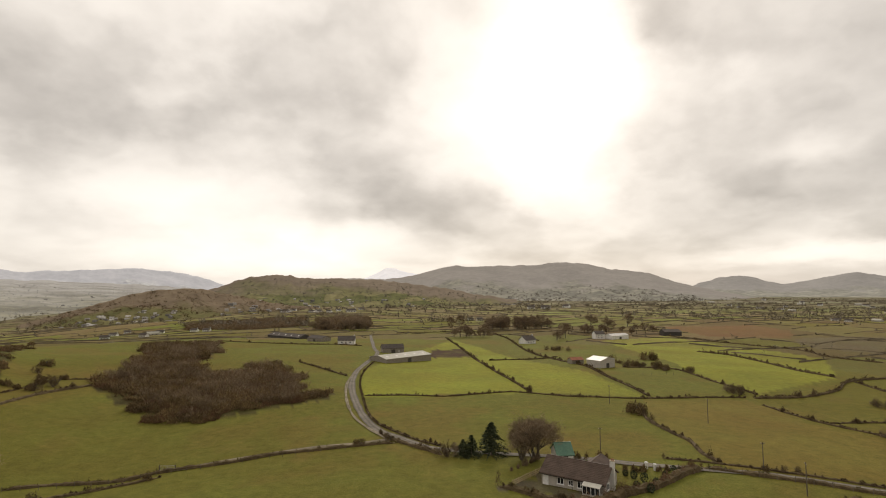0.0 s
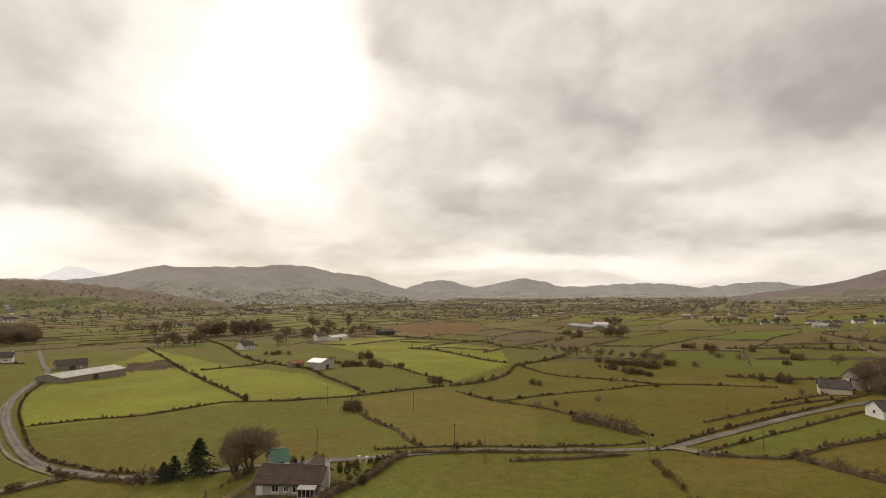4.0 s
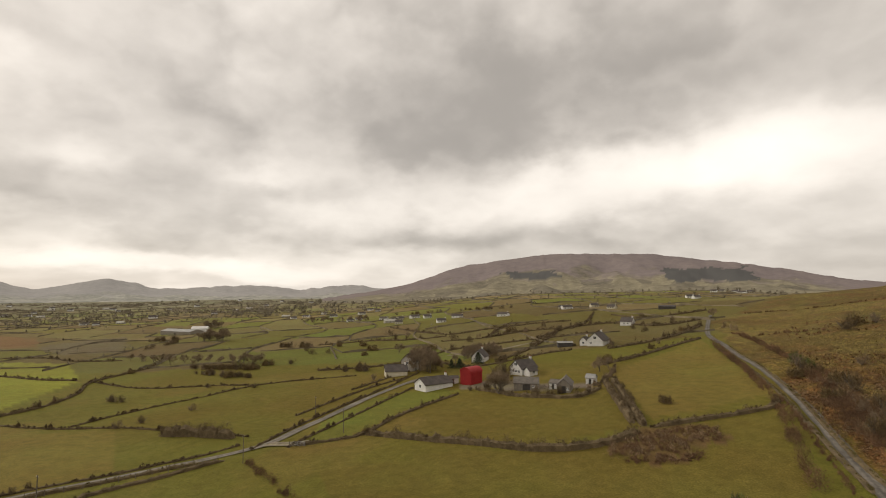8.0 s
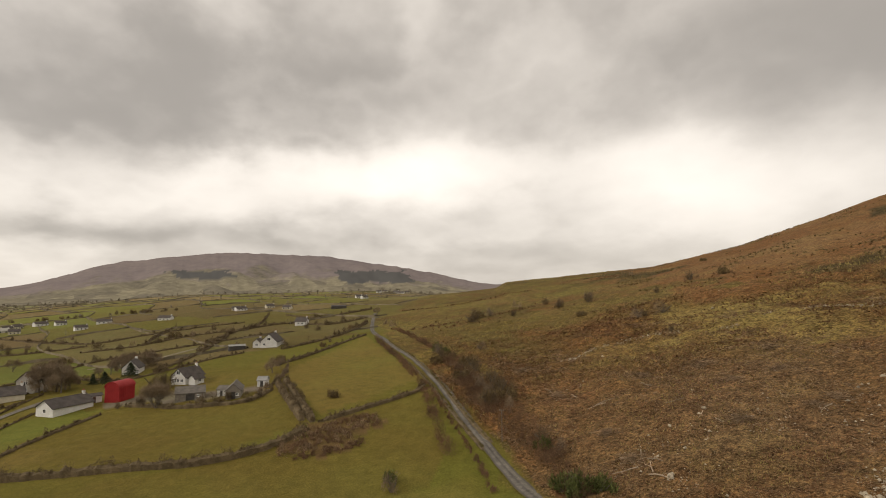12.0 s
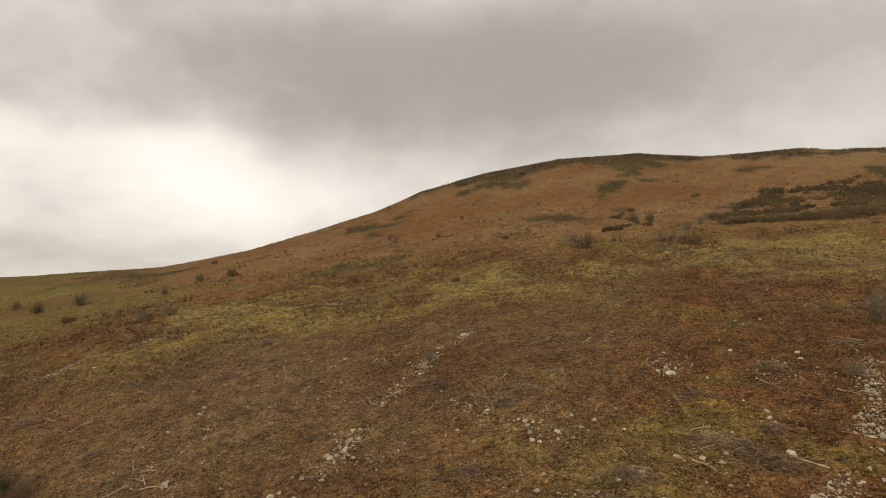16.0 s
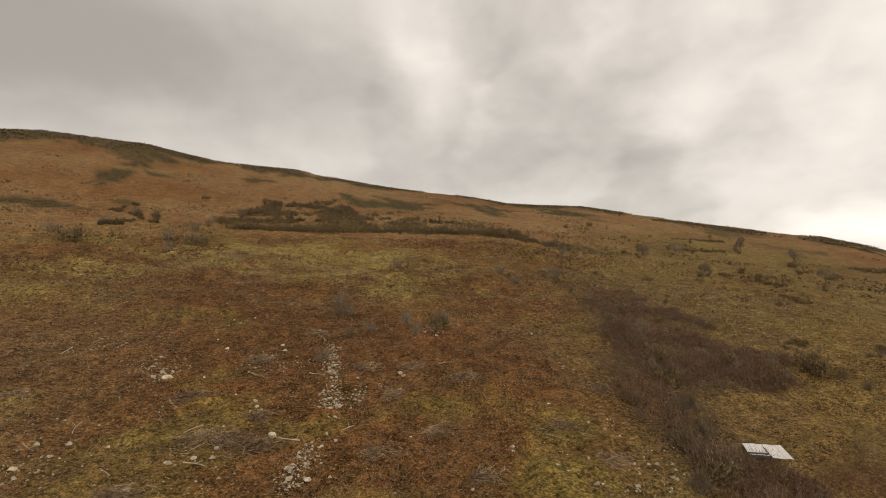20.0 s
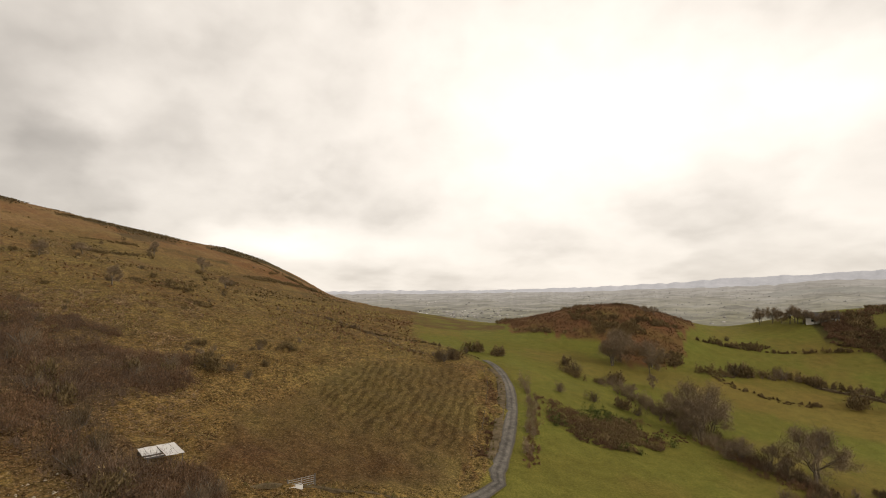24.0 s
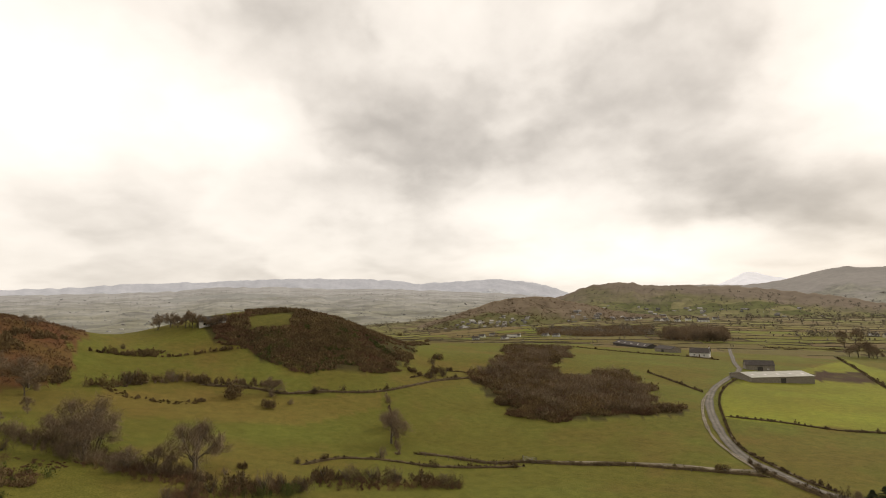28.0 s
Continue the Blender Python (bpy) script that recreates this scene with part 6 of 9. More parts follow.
def lerp3(a, b, f):
    return np.asarray(a) * (1 - f[:, None]) + np.asarray(b) * f[:, None]


CAPS = [(156, 183), (184, 191), (194, 203), (208, 225), (231, 237), (241, 245)]


def cover_of(x, y, z):
    """The colour of the sward by place: pasture by field, moor by height and wetness, haze by distance."""
    r = np.hypot(x, y)
    u, v = to_fields(x, y)
    us, j = field_rows(u, v)
    tone = hashed(np.floor(us), j, 11)
    tone2 = hashed(np.floor(us), j, 12)
    green = lerp3((0.124, 0.108, 0.029), (0.122, 0.136, 0.03), tone)
    dull = lerp3((0.115, 0.088, 0.038), (0.15, 0.135, 0.05), tone)
    rushes = lerp3((0.105, 0.078, 0.036), (0.165, 0.128, 0.058), tone)
    col = lerp3(green, dull, np.clip((tone2 - 0.35) * 3, 0, 1))
    col = lerp3(col, rushes, np.clip((hashed(np.floor(us), j, 14) - 0.66) * 6, 0, 1))
    # fields near by, not cut by the far net
    soft = 0.5 + 0.5 * fbm(x / 90, y / 90, 31, 3)
    near = lerp3((0.136, 0.108, 0.025), (0.118, 0.120, 0.023), np.clip(soft, 0, 1))
    bb = np.degrees(np.arctan2(x, y)) % 360
    green_side = np.clip(np.interp(bb, [0, 30, 48, 250, 275, 300, 360], [0.85, 0.7, 0.0, 0.0, 0.4, 0.6, 0.85]) + 0.25 * fbm(x / 60, y / 60, 33, 2), 0, 1)
    near = near * (1 - green_side[:, None]) + np.array((0.136, 0.140, 0.031)) * green_side[:, None]
    worn = np.clip((fbm(x / 34, y / 34, 36, 4) - 0.25) * 1.6, 0, 0.55) + np.clip((fbm(x / 11, y / 11, 37, 3) - 0.45) * 1.5, 0, 0.35)
    near = near * (1 - worn[:, None]) + np.array((0.158, 0.122, 0.034)) * worn[:, None]
    col = np.where((r < edge_of_near(np.degrees(np.arctan2(x, y)) % 360) - 10)[:, None], near, col)
    # the first, brightest green has sunlight painted into the grass colour
    for kind, f in (("lush", (0.225, 0.238, 0.038)), ("meadow", (0.130, 0.150, 0.030)), ("straw", (0.168, 0.132, 0.036)), ("olive", (0.132, 0.106, 0.026))):
        for ring in AREA.get(kind, []):
            w = inside(x, y, ring) * (0.75 + 0.25 * fbm(x / 25, y / 25, 41, 2))
            col = col * (1 - w[:, None]) + np.array(f) * w[:, None]
    moor = np.zeros(len(x))
    j1, j2 = 5 * fbm(x / 16, y / 16, 35, 3) * np.clip((r - 60) / 40, 0, 1), 5 * fbm(x / 16, y / 16, 38, 3) * np.clip((r - 60) / 40, 0, 1)
    for ring in AREA.get("moor", []):
        moor = np.maximum(moor, (inside(x, y, ring) * 1.0 + inside(x + j1, y + j2, ring) + inside(x - j2, y + j1, ring) + inside(x - j1, y - j1, ring)) / 4)
    b = np.degrees(np.arctan2(x, y)) % 360
    a1, a2, a3 = fbm(x / 45, y / 45, 51, 4), fbm(x / 9, y / 9, 55, 4), fbm(x / 2.2, y / 2.2, 58, 3)
    brown, rust, straw = (0.090, 0.047, 0.019), (0.138, 0.066, 0.025), (0.188, 0.147, 0.056)
    tan, dark, olive = (0.192, 0.123, 0.062), (0.052, 0.042, 0.02), (0.118, 0.090, 0.027)
    PALE = np.clip((0.6 * a1 + 0.7 * a2 - 0.08) * 2.0, 0, 0.95)
    low = lerp3(brown, rust, np.clip(0.45 + 0.5 * a2 + 0.3 * a1, 0, 1))
    low = low * (1 - 0.9 * PALE[:, None]) + np.array(olive) * 0.9 * PALE[:, None]
    low = lerp3(np.zeros(3), np.ones(3), np.clip(1.0 + 0.35 * a3, 0.5, 1.5)) * low
    cut = np.exp(-((r - 105) / 45) ** 2) * np.clip((b - 108) / 8, 0, 1) * np.clip((182 - b) / 20, 0, 1) * np.clip(0.8 + 0.4 * a1, 0, 0.92)
    low = low * (1 - cut[:, None]) + np.array((0.138, 0.094, 0.056)) * cut[:, None]
    upper = lerp3(rust, tan, np.clip(0.6 + 0.45 * a1 + 0.25 * a2, 0, 1))
    heather = np.clip((fbm(x / 38, y / 38, 61, 4) + np.clip((r - 420) / 320, 0, 0.7) - 0.55) * 5, 0, 1)
    upper = upper * (1 - heather[:, None]) + np.array(dark) * heather[:, None]
    cap = np.clip((r - 470 - 22 * fbm(b / 2.5, b * 0, 63, 3)) / 14, 0, 1) * np.maximum.reduce([np.clip((b - p) / 1.5, 0, 1) * np.clip((q - b) / 1.5, 0, 1) for p, q in CAPS])
    upper = upper * (1 - cap[:, None]) + np.array((0.060, 0.050, 0.025)) * cap[:, None]
    grassy = lerp3((0.110, 0.074, 0.029), (0.148, 0.109, 0.041), np.clip(0.5 + 0.5 * a1 + 0.4 * a2, 0, 1))
    rise = np.clip((r - 200 - 25 * a1) / 40, 0, 1)
    wild = low * (1 - rise[:, None]) + upper * rise[:, None]
    east = np.clip((b - 216 - 8 * a1) / 10, 0, 1) * (1 - np.clip((r - 330 - 60 * a1) / 90, 0, 1))
    wild = wild * (1 - east[:, None]) + grassy * east[:, None]
    west = np.clip((130 - b + 9 * a1) / 12, 0, 1) * np.clip((r - 150 - 30 * a1) / 60, 0, 1) * np.clip(0.85 + 0.4 * a2, 0, 0.95)
    wild = wild * (1 - west[:, None]) + lerp3((0.088, 0.072, 0.024), (0.140, 0.118, 0.036), np.clip(0.5 + 0.6 * a1 + 0.4 * a2, 0, 1)) * west[:, None]
    # a belt of pale grass below the hill
    belt = np.exp(-((r - 175 - 22 * a1) / 26) ** 2) * np.clip((b - 118) / 10, 0, 1) * np.clip((215 - b) / 15, 0, 1)
    belt = np.clip(belt * (0.85 + 0.9 * a2), 0, 1)
    wild = wild * (1 - belt[:, None]) + np.array(straw) * belt[:, None]
    for ring in AREA.get("plough", []):
        w = (inside(x + 2 * a2, y + 2 * a2, ring) * 1.0 + inside(x + 8 * a1 + 3 * a2, y - 6 * a1, ring) + inside(x - 5 * a2, y + 5 * a1, ring)) / 3
        pl = lerp3((0.080, 0.046, 0.022), (0.108, 0.080, 0.031), np.clip((r - 66) / 40 + 0.35 * a2 + 0.25 * a1, 0, 1))
        wild = wild * (1 - w[:, None]) + pl * w[:, None]
    col = col * (1 - moor[:, None]) + wild * moor[:, None]
    for kind, f in (("gorse", (0.06, 0.05, 0.022)), ("wood", (0.075, 0.06, 0.03)), ("heath", (0.14, 0.07, 0.034)), ("bog", (0.15, 0.088, 0.04)), ("bog2", (0.125, 0.105, 0.062)), ("scrub", (0.082, 0.054, 0.028)), ("heather", (0.085, 0.06, 0.03)),  ("earth", (0.07, 0.045, 0.03)), ("yard", (0.17, 0.15, 0.115)), ("bracken", (0.108, 0.066, 0.03)), ("rust", (0.13, 0.082, 0.04)), ("clear", (0.135, 0.13, 0.033)), ("dark_yard", (0.095, 0.08, 0.064)), ("grassbank", (0.112, 0.092, 0.031))):
        for ring in AREA.get(kind, []):
            w = inside(x + 3 * a2, y + 3 * a3, ring) * np.clip({"heather": 0.3, "grassbank": 0.4, "scrub": 0.7, "bracken": 0.45}.get(kind, 0.9) + {"heather": 1.6, "grassbank": 0.9, "bracken": 0.8}.get(kind, 0.3) * a2, 0, 1)
            col = col * (1 - w[:, None]) + np.array(f) * w[:, None]
    # the valley floor is painted paler farther off, for haze
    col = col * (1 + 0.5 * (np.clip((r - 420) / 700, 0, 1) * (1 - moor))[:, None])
    # beyond the valley: far land mixed towards a grey brown that stands for haze
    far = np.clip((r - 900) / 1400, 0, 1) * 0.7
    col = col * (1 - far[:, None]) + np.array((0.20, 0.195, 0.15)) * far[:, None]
    return np.clip(col, 0.005, 0.9), moor


PLOUGH_EDGE = [p for n, o, p in ROADS if n == "hill_lane"][0][-9:]


def build_ground():
    nb, nr = 1300, 300
    r = np.geomspace(5, 4950, nr)
    b = np.linspace(0, 2 * math.pi, nb, endpoint=False)
    R, B = np.meshgrid(r, b, indexing="ij")
    x, y = (R * np.sin(B)).ravel(), (R * np.cos(B)).ravel()
    z = lay(x, y)
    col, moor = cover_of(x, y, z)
    rough = np.clip(np.hypot(x, y) / 60, 0, 1) * np.clip((700 - np.hypot(x, y)) / 300, 0, 1)
    z = z + moor * rough * (0.45 * fbm(x / 5, y / 5, 71, 3) + 0.25 * fbm(x / 1.6, y / 1.6, 75, 2)) + (1 - moor) * 0.06 * fbm(x / 4, y / 4, 77, 2)
    for name, opt, line in ROADS:
        d = near_line(x, y, [tuple(p) for p in curve(line, 6.0)])
        z = z - 0.16 * np.clip(1.7 - 2 * d / opt["width"], 0, 1)
    verts = np.vstack([np.stack([x, y, z], 1), [[0, 0, height(0, 0)]]])
    i = np.arange(nr - 1)[:, None] * nb + np.arange(nb)[None, :]
    k = np.arange(nr - 1)[:, None] * nb + (np.arange(nb)[None, :] + 1) % nb
    tri = np.concatenate([np.stack([i, i + nb, k], -1).reshape(-1, 3), np.stack([k, i + nb, k + nb], -1).reshape(-1, 3)])
    hub = np.stack([np.full(nb, nr * nb), np.arange(nb), (np.arange(nb) + 1) % nb], 1)
    me = to_mesh("ground", verts, np.concatenate([tri[:, [0, 2, 1]][:, [0, 2, 1]], hub])[:, [0, 1, 2]], True)
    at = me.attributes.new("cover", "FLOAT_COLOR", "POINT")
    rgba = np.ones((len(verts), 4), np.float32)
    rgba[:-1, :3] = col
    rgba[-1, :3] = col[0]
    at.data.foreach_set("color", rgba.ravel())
    tilled = np.zeros(len(verts), np.float32)
    for ring in AREA["furrows"]:
        tilled[:-1] = np.maximum(tilled[:-1], inside(x, y, ring))
    apart = np.zeros(len(verts), np.float32)
    apart[:-1] = np.minimum(near_line(x, y, [tuple(p) for p in curve(PLOUGH_EDGE, 4.0)]), 200)
    wild = np.zeros(len(verts), np.float32)
    wild[:-1] = moor * np.clip(1.15 - 0.6 * np.clip((np.hypot(x, y) - 160) / 260, 0, 1), 0, 1)
    for ring in AREA["plough"]:
        wild[:-1] *= 1 - 0.5 * inside(x, y, ring)
    for key, value in (("tilled", tilled), ("furrow", apart), ("wild", wild)):
        me.attributes.new(key, "FLOAT", "POINT").data.foreach_set("value", value)
    thing("ground", me, GROUND, "rolling pasture and brown moorland reaching to the hills", "ground", kind="structure")


build_ground()


def build_road(name, opt, line):
    p = curve(line, 2.5)
    d = np.gradient(p, axis=0)
    d /= np.linalg.norm(d, axis=1)[:, None] + 1e-9
    side = np.stack([d[:, 1], -d[:, 0]], 1)
    half = opt["width"] / 2
    wob = 0.18 * fbm(p[:, 0] / 6, p[:, 1] / 6, 81, 2)
    cols, across = [], []
    z0 = lay(p[:, 0], p[:, 1])
    for f in (-1.0, -0.75, -0.5, -0.25, 0.0, 0.25, 0.5, 0.75, 1.0):
        across.append(np.full(len(p), f))
        q = p + side * ((f * half) + (wob * f))[:, None]
        lift = np.hypot(q[:, 0], q[:, 1]) / 4000
        cols.append(np.column_stack([q, lay(q[:, 0], q[:, 1]) + 0.02 + lift + 0.07 * (1 - abs(f))]))
    n = len(p)
    verts = np.concatenate(cols)
    i = np.arange(n - 1)
    faces = np.concatenate([np.stack([i + c * n, i + (c + 1) * n, i + (c + 1) * n + 1, i + c * n + 1], 1) for c in range(8)])
    label = {"tarmac": "narrow grey tarmac country lane with worn edges", "gravel": "pale gravel farm track through grass",
             "concrete": "pale worn country lane between fields"}[opt["mat"]]
    me = to_mesh("road", verts, faces, True)
    me.attributes.new("across", "FLOAT", "POINT").data.foreach_set("value", np.concatenate(across).astype(np.float32))
    thing("road", me, MATS[opt["mat"]], label, "road", kind="structure")


for _r in ROADS:
    build_road(*_r)


# ---- the hills far behind ----
def ridge_material(name, low, high, glow, line=0.82, plot_size=(0.011, 0.011, 0.02), fade=0.18, grain=0.03):
    """low, high: pairs of tones for the foot and the top, haze mixed in; glow: emission that adds to the haze."""
    m, t, s = mat(name, 1.0)
    n1, n2 = noise_at(t, 0.005, 5.0, 0.65), noise_at(t, grain, 4.0, 0.7)
    where = t.nodes.new("ShaderNodeTexCoord").outputs["Object"]
    squash = put(t, "ShaderNodeVectorMath", i0=where, i1=plot_size)
    squash.operation = "MULTIPLY"
    plots = put(t, "ShaderNodeTexVoronoi", i0=squash.outputs[0], i2=1.0)
    plot = put(t, "ShaderNodeSeparateColor", i0=plots.outputs["Color"]).outputs[0]
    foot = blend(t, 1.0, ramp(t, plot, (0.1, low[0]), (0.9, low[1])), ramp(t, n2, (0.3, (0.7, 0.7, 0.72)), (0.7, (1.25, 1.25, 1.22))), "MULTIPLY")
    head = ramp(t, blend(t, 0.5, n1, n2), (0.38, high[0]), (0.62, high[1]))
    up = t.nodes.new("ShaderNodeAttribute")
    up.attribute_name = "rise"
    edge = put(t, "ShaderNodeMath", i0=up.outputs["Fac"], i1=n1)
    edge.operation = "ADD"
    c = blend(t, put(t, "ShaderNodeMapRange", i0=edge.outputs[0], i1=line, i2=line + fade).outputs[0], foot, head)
    # forest plots, their dark green greyed for haze
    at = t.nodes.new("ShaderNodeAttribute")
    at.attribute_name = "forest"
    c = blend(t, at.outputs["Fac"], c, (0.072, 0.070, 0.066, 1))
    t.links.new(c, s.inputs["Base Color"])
    # haze as emission: the hillside gives off its own tone
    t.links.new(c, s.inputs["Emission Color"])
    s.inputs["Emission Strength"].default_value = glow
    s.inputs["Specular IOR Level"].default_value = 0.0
    return m


def ridge(far, skyline, deep, base, low, high, glow, label, seed, woods=(), fuzz=0.045, steep=1.25, rough=0.16, line=0.82, plot_size=(0.011, 0.011, 0.02), fade=0.18, grain=0.03):
    """A range of hills round part of the horizon: its skyline by bearing and degrees, its foot nearer by deep metres."""
    bs = np.array([q[0] for q in skyline], float)
    es = np.array([q[1] for q in skyline], float)
    n, k = int((bs[-1] - bs[0]) * 9), 34
    bb = np.linspace(bs[0], bs[-1], n)
    top = np.interp(bb, bs, es)
    top = np.convolve(np.pad(top, 5, mode="edge"), np.ones(11) / 11, "valid")
    top = top + fuzz * fbm(bb * 1.3, bb * 0 + seed, seed, 5)
    zt = EYE + far * np.tan(np.radians(top))
    verts, rise = [], []
    for q in np.linspace(0, 1, k):
        r = far - deep * (1 - q)
        x, y = r * np.sin(np.radians(bb)), r * np.cos(np.radians(bb))
        f = q ** steep
        spur = np.sin(math.pi * q) * rough * fbm(bb * 0.35 + q * 1.5, bb * 0 + q * 4, seed + 3, 3)
        verts.append(np.stack([x, y, base + (zt - base) * np.clip(f + spur, 0, 0.985 if q < 1 else 1)], 1))
        rise.append(np.full(n, q))
    verts.append(np.stack([(far + 60) * np.sin(np.radians(bb)), (far + 60) * np.cos(np.radians(bb)), np.full(n, base - 30.0)], 1))
    rise.append(np.ones(n))
    verts, rise = np.concatenate(verts), np.concatenate(rise)
    i = (np.arange(k)[:, None] * n + np.arange(n - 1)[None, :]).ravel()
    me = to_mesh("hill_range", verts, np.stack([i, i + 1, i + n + 1, i + n], 1), True)
    vb = np.degrees(np.arctan2(verts[:, 0], verts[:, 1])) % 360
    ve = np.degrees(np.arctan2(verts[:, 2] - EYE, np.hypot(verts[:, 0], verts[:, 1])))
    w, jag = np.zeros(len(verts)), fbm(vb * 1.1, ve * 3.0, seed + 8, 3)
    for wb, we, hb, he in woods:
        w = np.maximum(w, (np.abs(vb - wb + 1.2 * (ve - we) + 0.7 * jag) < hb) & (np.abs(ve - we + 0.16 * jag) < he))
    for key, value in (("forest", w), ("rise", rise)):
        at = me.attributes.new(key, "FLOAT", "POINT")
        at.data.foreach_set("value", value.astype(np.float32))
    thing("hill_range", me, ridge_material("hazy_hillside", low, high, glow, line, plot_size, fade, grain), label, "hills", kind="structure")
    deck = verts[:k * n, 2].reshape(k, n)

    def top_at(b, q):
        i = int(min(max((b - bs[0]) / (bs[-1] - bs[0]) * (n - 1), 0), n - 1))
        r = far - deep * (1 - q)
        return r * math.sin(math.radians(b)), r * math.cos(math.radians(b)), float(deck[int(q * (k - 1)), i])
    return top_at


# haze is painted: farther ranges get paler, bluer tones and more glow
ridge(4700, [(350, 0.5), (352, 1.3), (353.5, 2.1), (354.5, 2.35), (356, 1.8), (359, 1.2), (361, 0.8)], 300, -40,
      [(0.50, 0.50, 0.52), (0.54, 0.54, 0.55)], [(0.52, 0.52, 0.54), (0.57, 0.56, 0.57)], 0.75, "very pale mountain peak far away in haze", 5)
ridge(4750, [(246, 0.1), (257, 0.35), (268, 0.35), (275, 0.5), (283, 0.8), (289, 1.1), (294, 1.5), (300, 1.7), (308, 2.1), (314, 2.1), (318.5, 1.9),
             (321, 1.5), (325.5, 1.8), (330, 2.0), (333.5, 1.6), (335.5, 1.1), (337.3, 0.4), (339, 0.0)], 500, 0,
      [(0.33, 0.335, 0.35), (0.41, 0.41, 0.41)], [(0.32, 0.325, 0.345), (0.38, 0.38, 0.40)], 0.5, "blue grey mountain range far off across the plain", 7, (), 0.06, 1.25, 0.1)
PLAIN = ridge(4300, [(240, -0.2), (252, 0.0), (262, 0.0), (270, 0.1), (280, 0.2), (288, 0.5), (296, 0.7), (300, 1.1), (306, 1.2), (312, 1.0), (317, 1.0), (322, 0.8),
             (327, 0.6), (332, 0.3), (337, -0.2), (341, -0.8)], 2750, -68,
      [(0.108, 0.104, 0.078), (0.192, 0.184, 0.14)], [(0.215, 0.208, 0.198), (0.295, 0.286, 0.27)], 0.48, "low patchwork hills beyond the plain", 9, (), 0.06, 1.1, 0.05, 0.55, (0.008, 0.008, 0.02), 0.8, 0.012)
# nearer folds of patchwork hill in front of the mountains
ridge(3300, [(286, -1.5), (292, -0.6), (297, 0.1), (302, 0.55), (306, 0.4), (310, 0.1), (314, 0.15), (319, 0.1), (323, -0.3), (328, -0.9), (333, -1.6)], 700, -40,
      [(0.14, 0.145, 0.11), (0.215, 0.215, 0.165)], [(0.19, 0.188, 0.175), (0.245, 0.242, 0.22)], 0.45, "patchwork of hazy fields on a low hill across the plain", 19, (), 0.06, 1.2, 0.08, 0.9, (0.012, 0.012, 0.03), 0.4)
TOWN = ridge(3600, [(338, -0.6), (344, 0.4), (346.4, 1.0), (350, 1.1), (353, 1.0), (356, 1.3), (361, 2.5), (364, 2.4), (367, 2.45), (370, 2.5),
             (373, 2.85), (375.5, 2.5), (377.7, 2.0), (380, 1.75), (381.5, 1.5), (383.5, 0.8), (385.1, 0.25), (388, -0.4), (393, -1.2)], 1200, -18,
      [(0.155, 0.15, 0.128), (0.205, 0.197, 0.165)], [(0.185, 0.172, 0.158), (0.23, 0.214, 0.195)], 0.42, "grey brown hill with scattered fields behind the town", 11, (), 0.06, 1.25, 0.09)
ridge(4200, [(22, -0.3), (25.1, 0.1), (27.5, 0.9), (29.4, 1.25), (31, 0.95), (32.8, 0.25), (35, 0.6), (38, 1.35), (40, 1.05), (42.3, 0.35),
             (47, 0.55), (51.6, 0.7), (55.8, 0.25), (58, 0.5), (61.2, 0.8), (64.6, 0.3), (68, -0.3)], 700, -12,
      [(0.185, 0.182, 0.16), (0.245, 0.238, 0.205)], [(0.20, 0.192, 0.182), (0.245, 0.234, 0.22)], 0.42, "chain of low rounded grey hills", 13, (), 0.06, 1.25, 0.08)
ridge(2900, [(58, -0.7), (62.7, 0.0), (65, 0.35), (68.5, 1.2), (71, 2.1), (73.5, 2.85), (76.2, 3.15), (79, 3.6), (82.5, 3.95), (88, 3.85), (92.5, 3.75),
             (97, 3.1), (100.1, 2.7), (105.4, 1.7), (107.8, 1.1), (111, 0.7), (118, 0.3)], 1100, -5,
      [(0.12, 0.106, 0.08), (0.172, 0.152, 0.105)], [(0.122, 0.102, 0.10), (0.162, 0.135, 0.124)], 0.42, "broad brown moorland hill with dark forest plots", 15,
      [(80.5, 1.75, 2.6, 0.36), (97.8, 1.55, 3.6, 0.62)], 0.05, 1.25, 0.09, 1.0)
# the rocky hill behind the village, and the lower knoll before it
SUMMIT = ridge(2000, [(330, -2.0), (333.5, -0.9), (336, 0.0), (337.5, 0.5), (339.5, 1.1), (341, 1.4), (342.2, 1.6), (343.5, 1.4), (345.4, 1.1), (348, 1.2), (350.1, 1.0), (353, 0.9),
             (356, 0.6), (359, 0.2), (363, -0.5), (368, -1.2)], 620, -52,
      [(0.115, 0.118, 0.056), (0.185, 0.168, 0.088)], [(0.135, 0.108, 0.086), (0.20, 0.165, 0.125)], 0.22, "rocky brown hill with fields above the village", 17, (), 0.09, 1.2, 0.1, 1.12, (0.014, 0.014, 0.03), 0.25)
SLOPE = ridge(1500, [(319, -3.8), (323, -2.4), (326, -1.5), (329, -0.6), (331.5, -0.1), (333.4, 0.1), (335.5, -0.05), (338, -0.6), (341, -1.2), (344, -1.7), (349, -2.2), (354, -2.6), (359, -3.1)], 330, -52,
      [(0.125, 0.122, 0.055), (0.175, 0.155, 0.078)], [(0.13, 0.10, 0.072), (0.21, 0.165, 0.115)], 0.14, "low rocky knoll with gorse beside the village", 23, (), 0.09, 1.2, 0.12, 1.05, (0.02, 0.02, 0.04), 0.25)


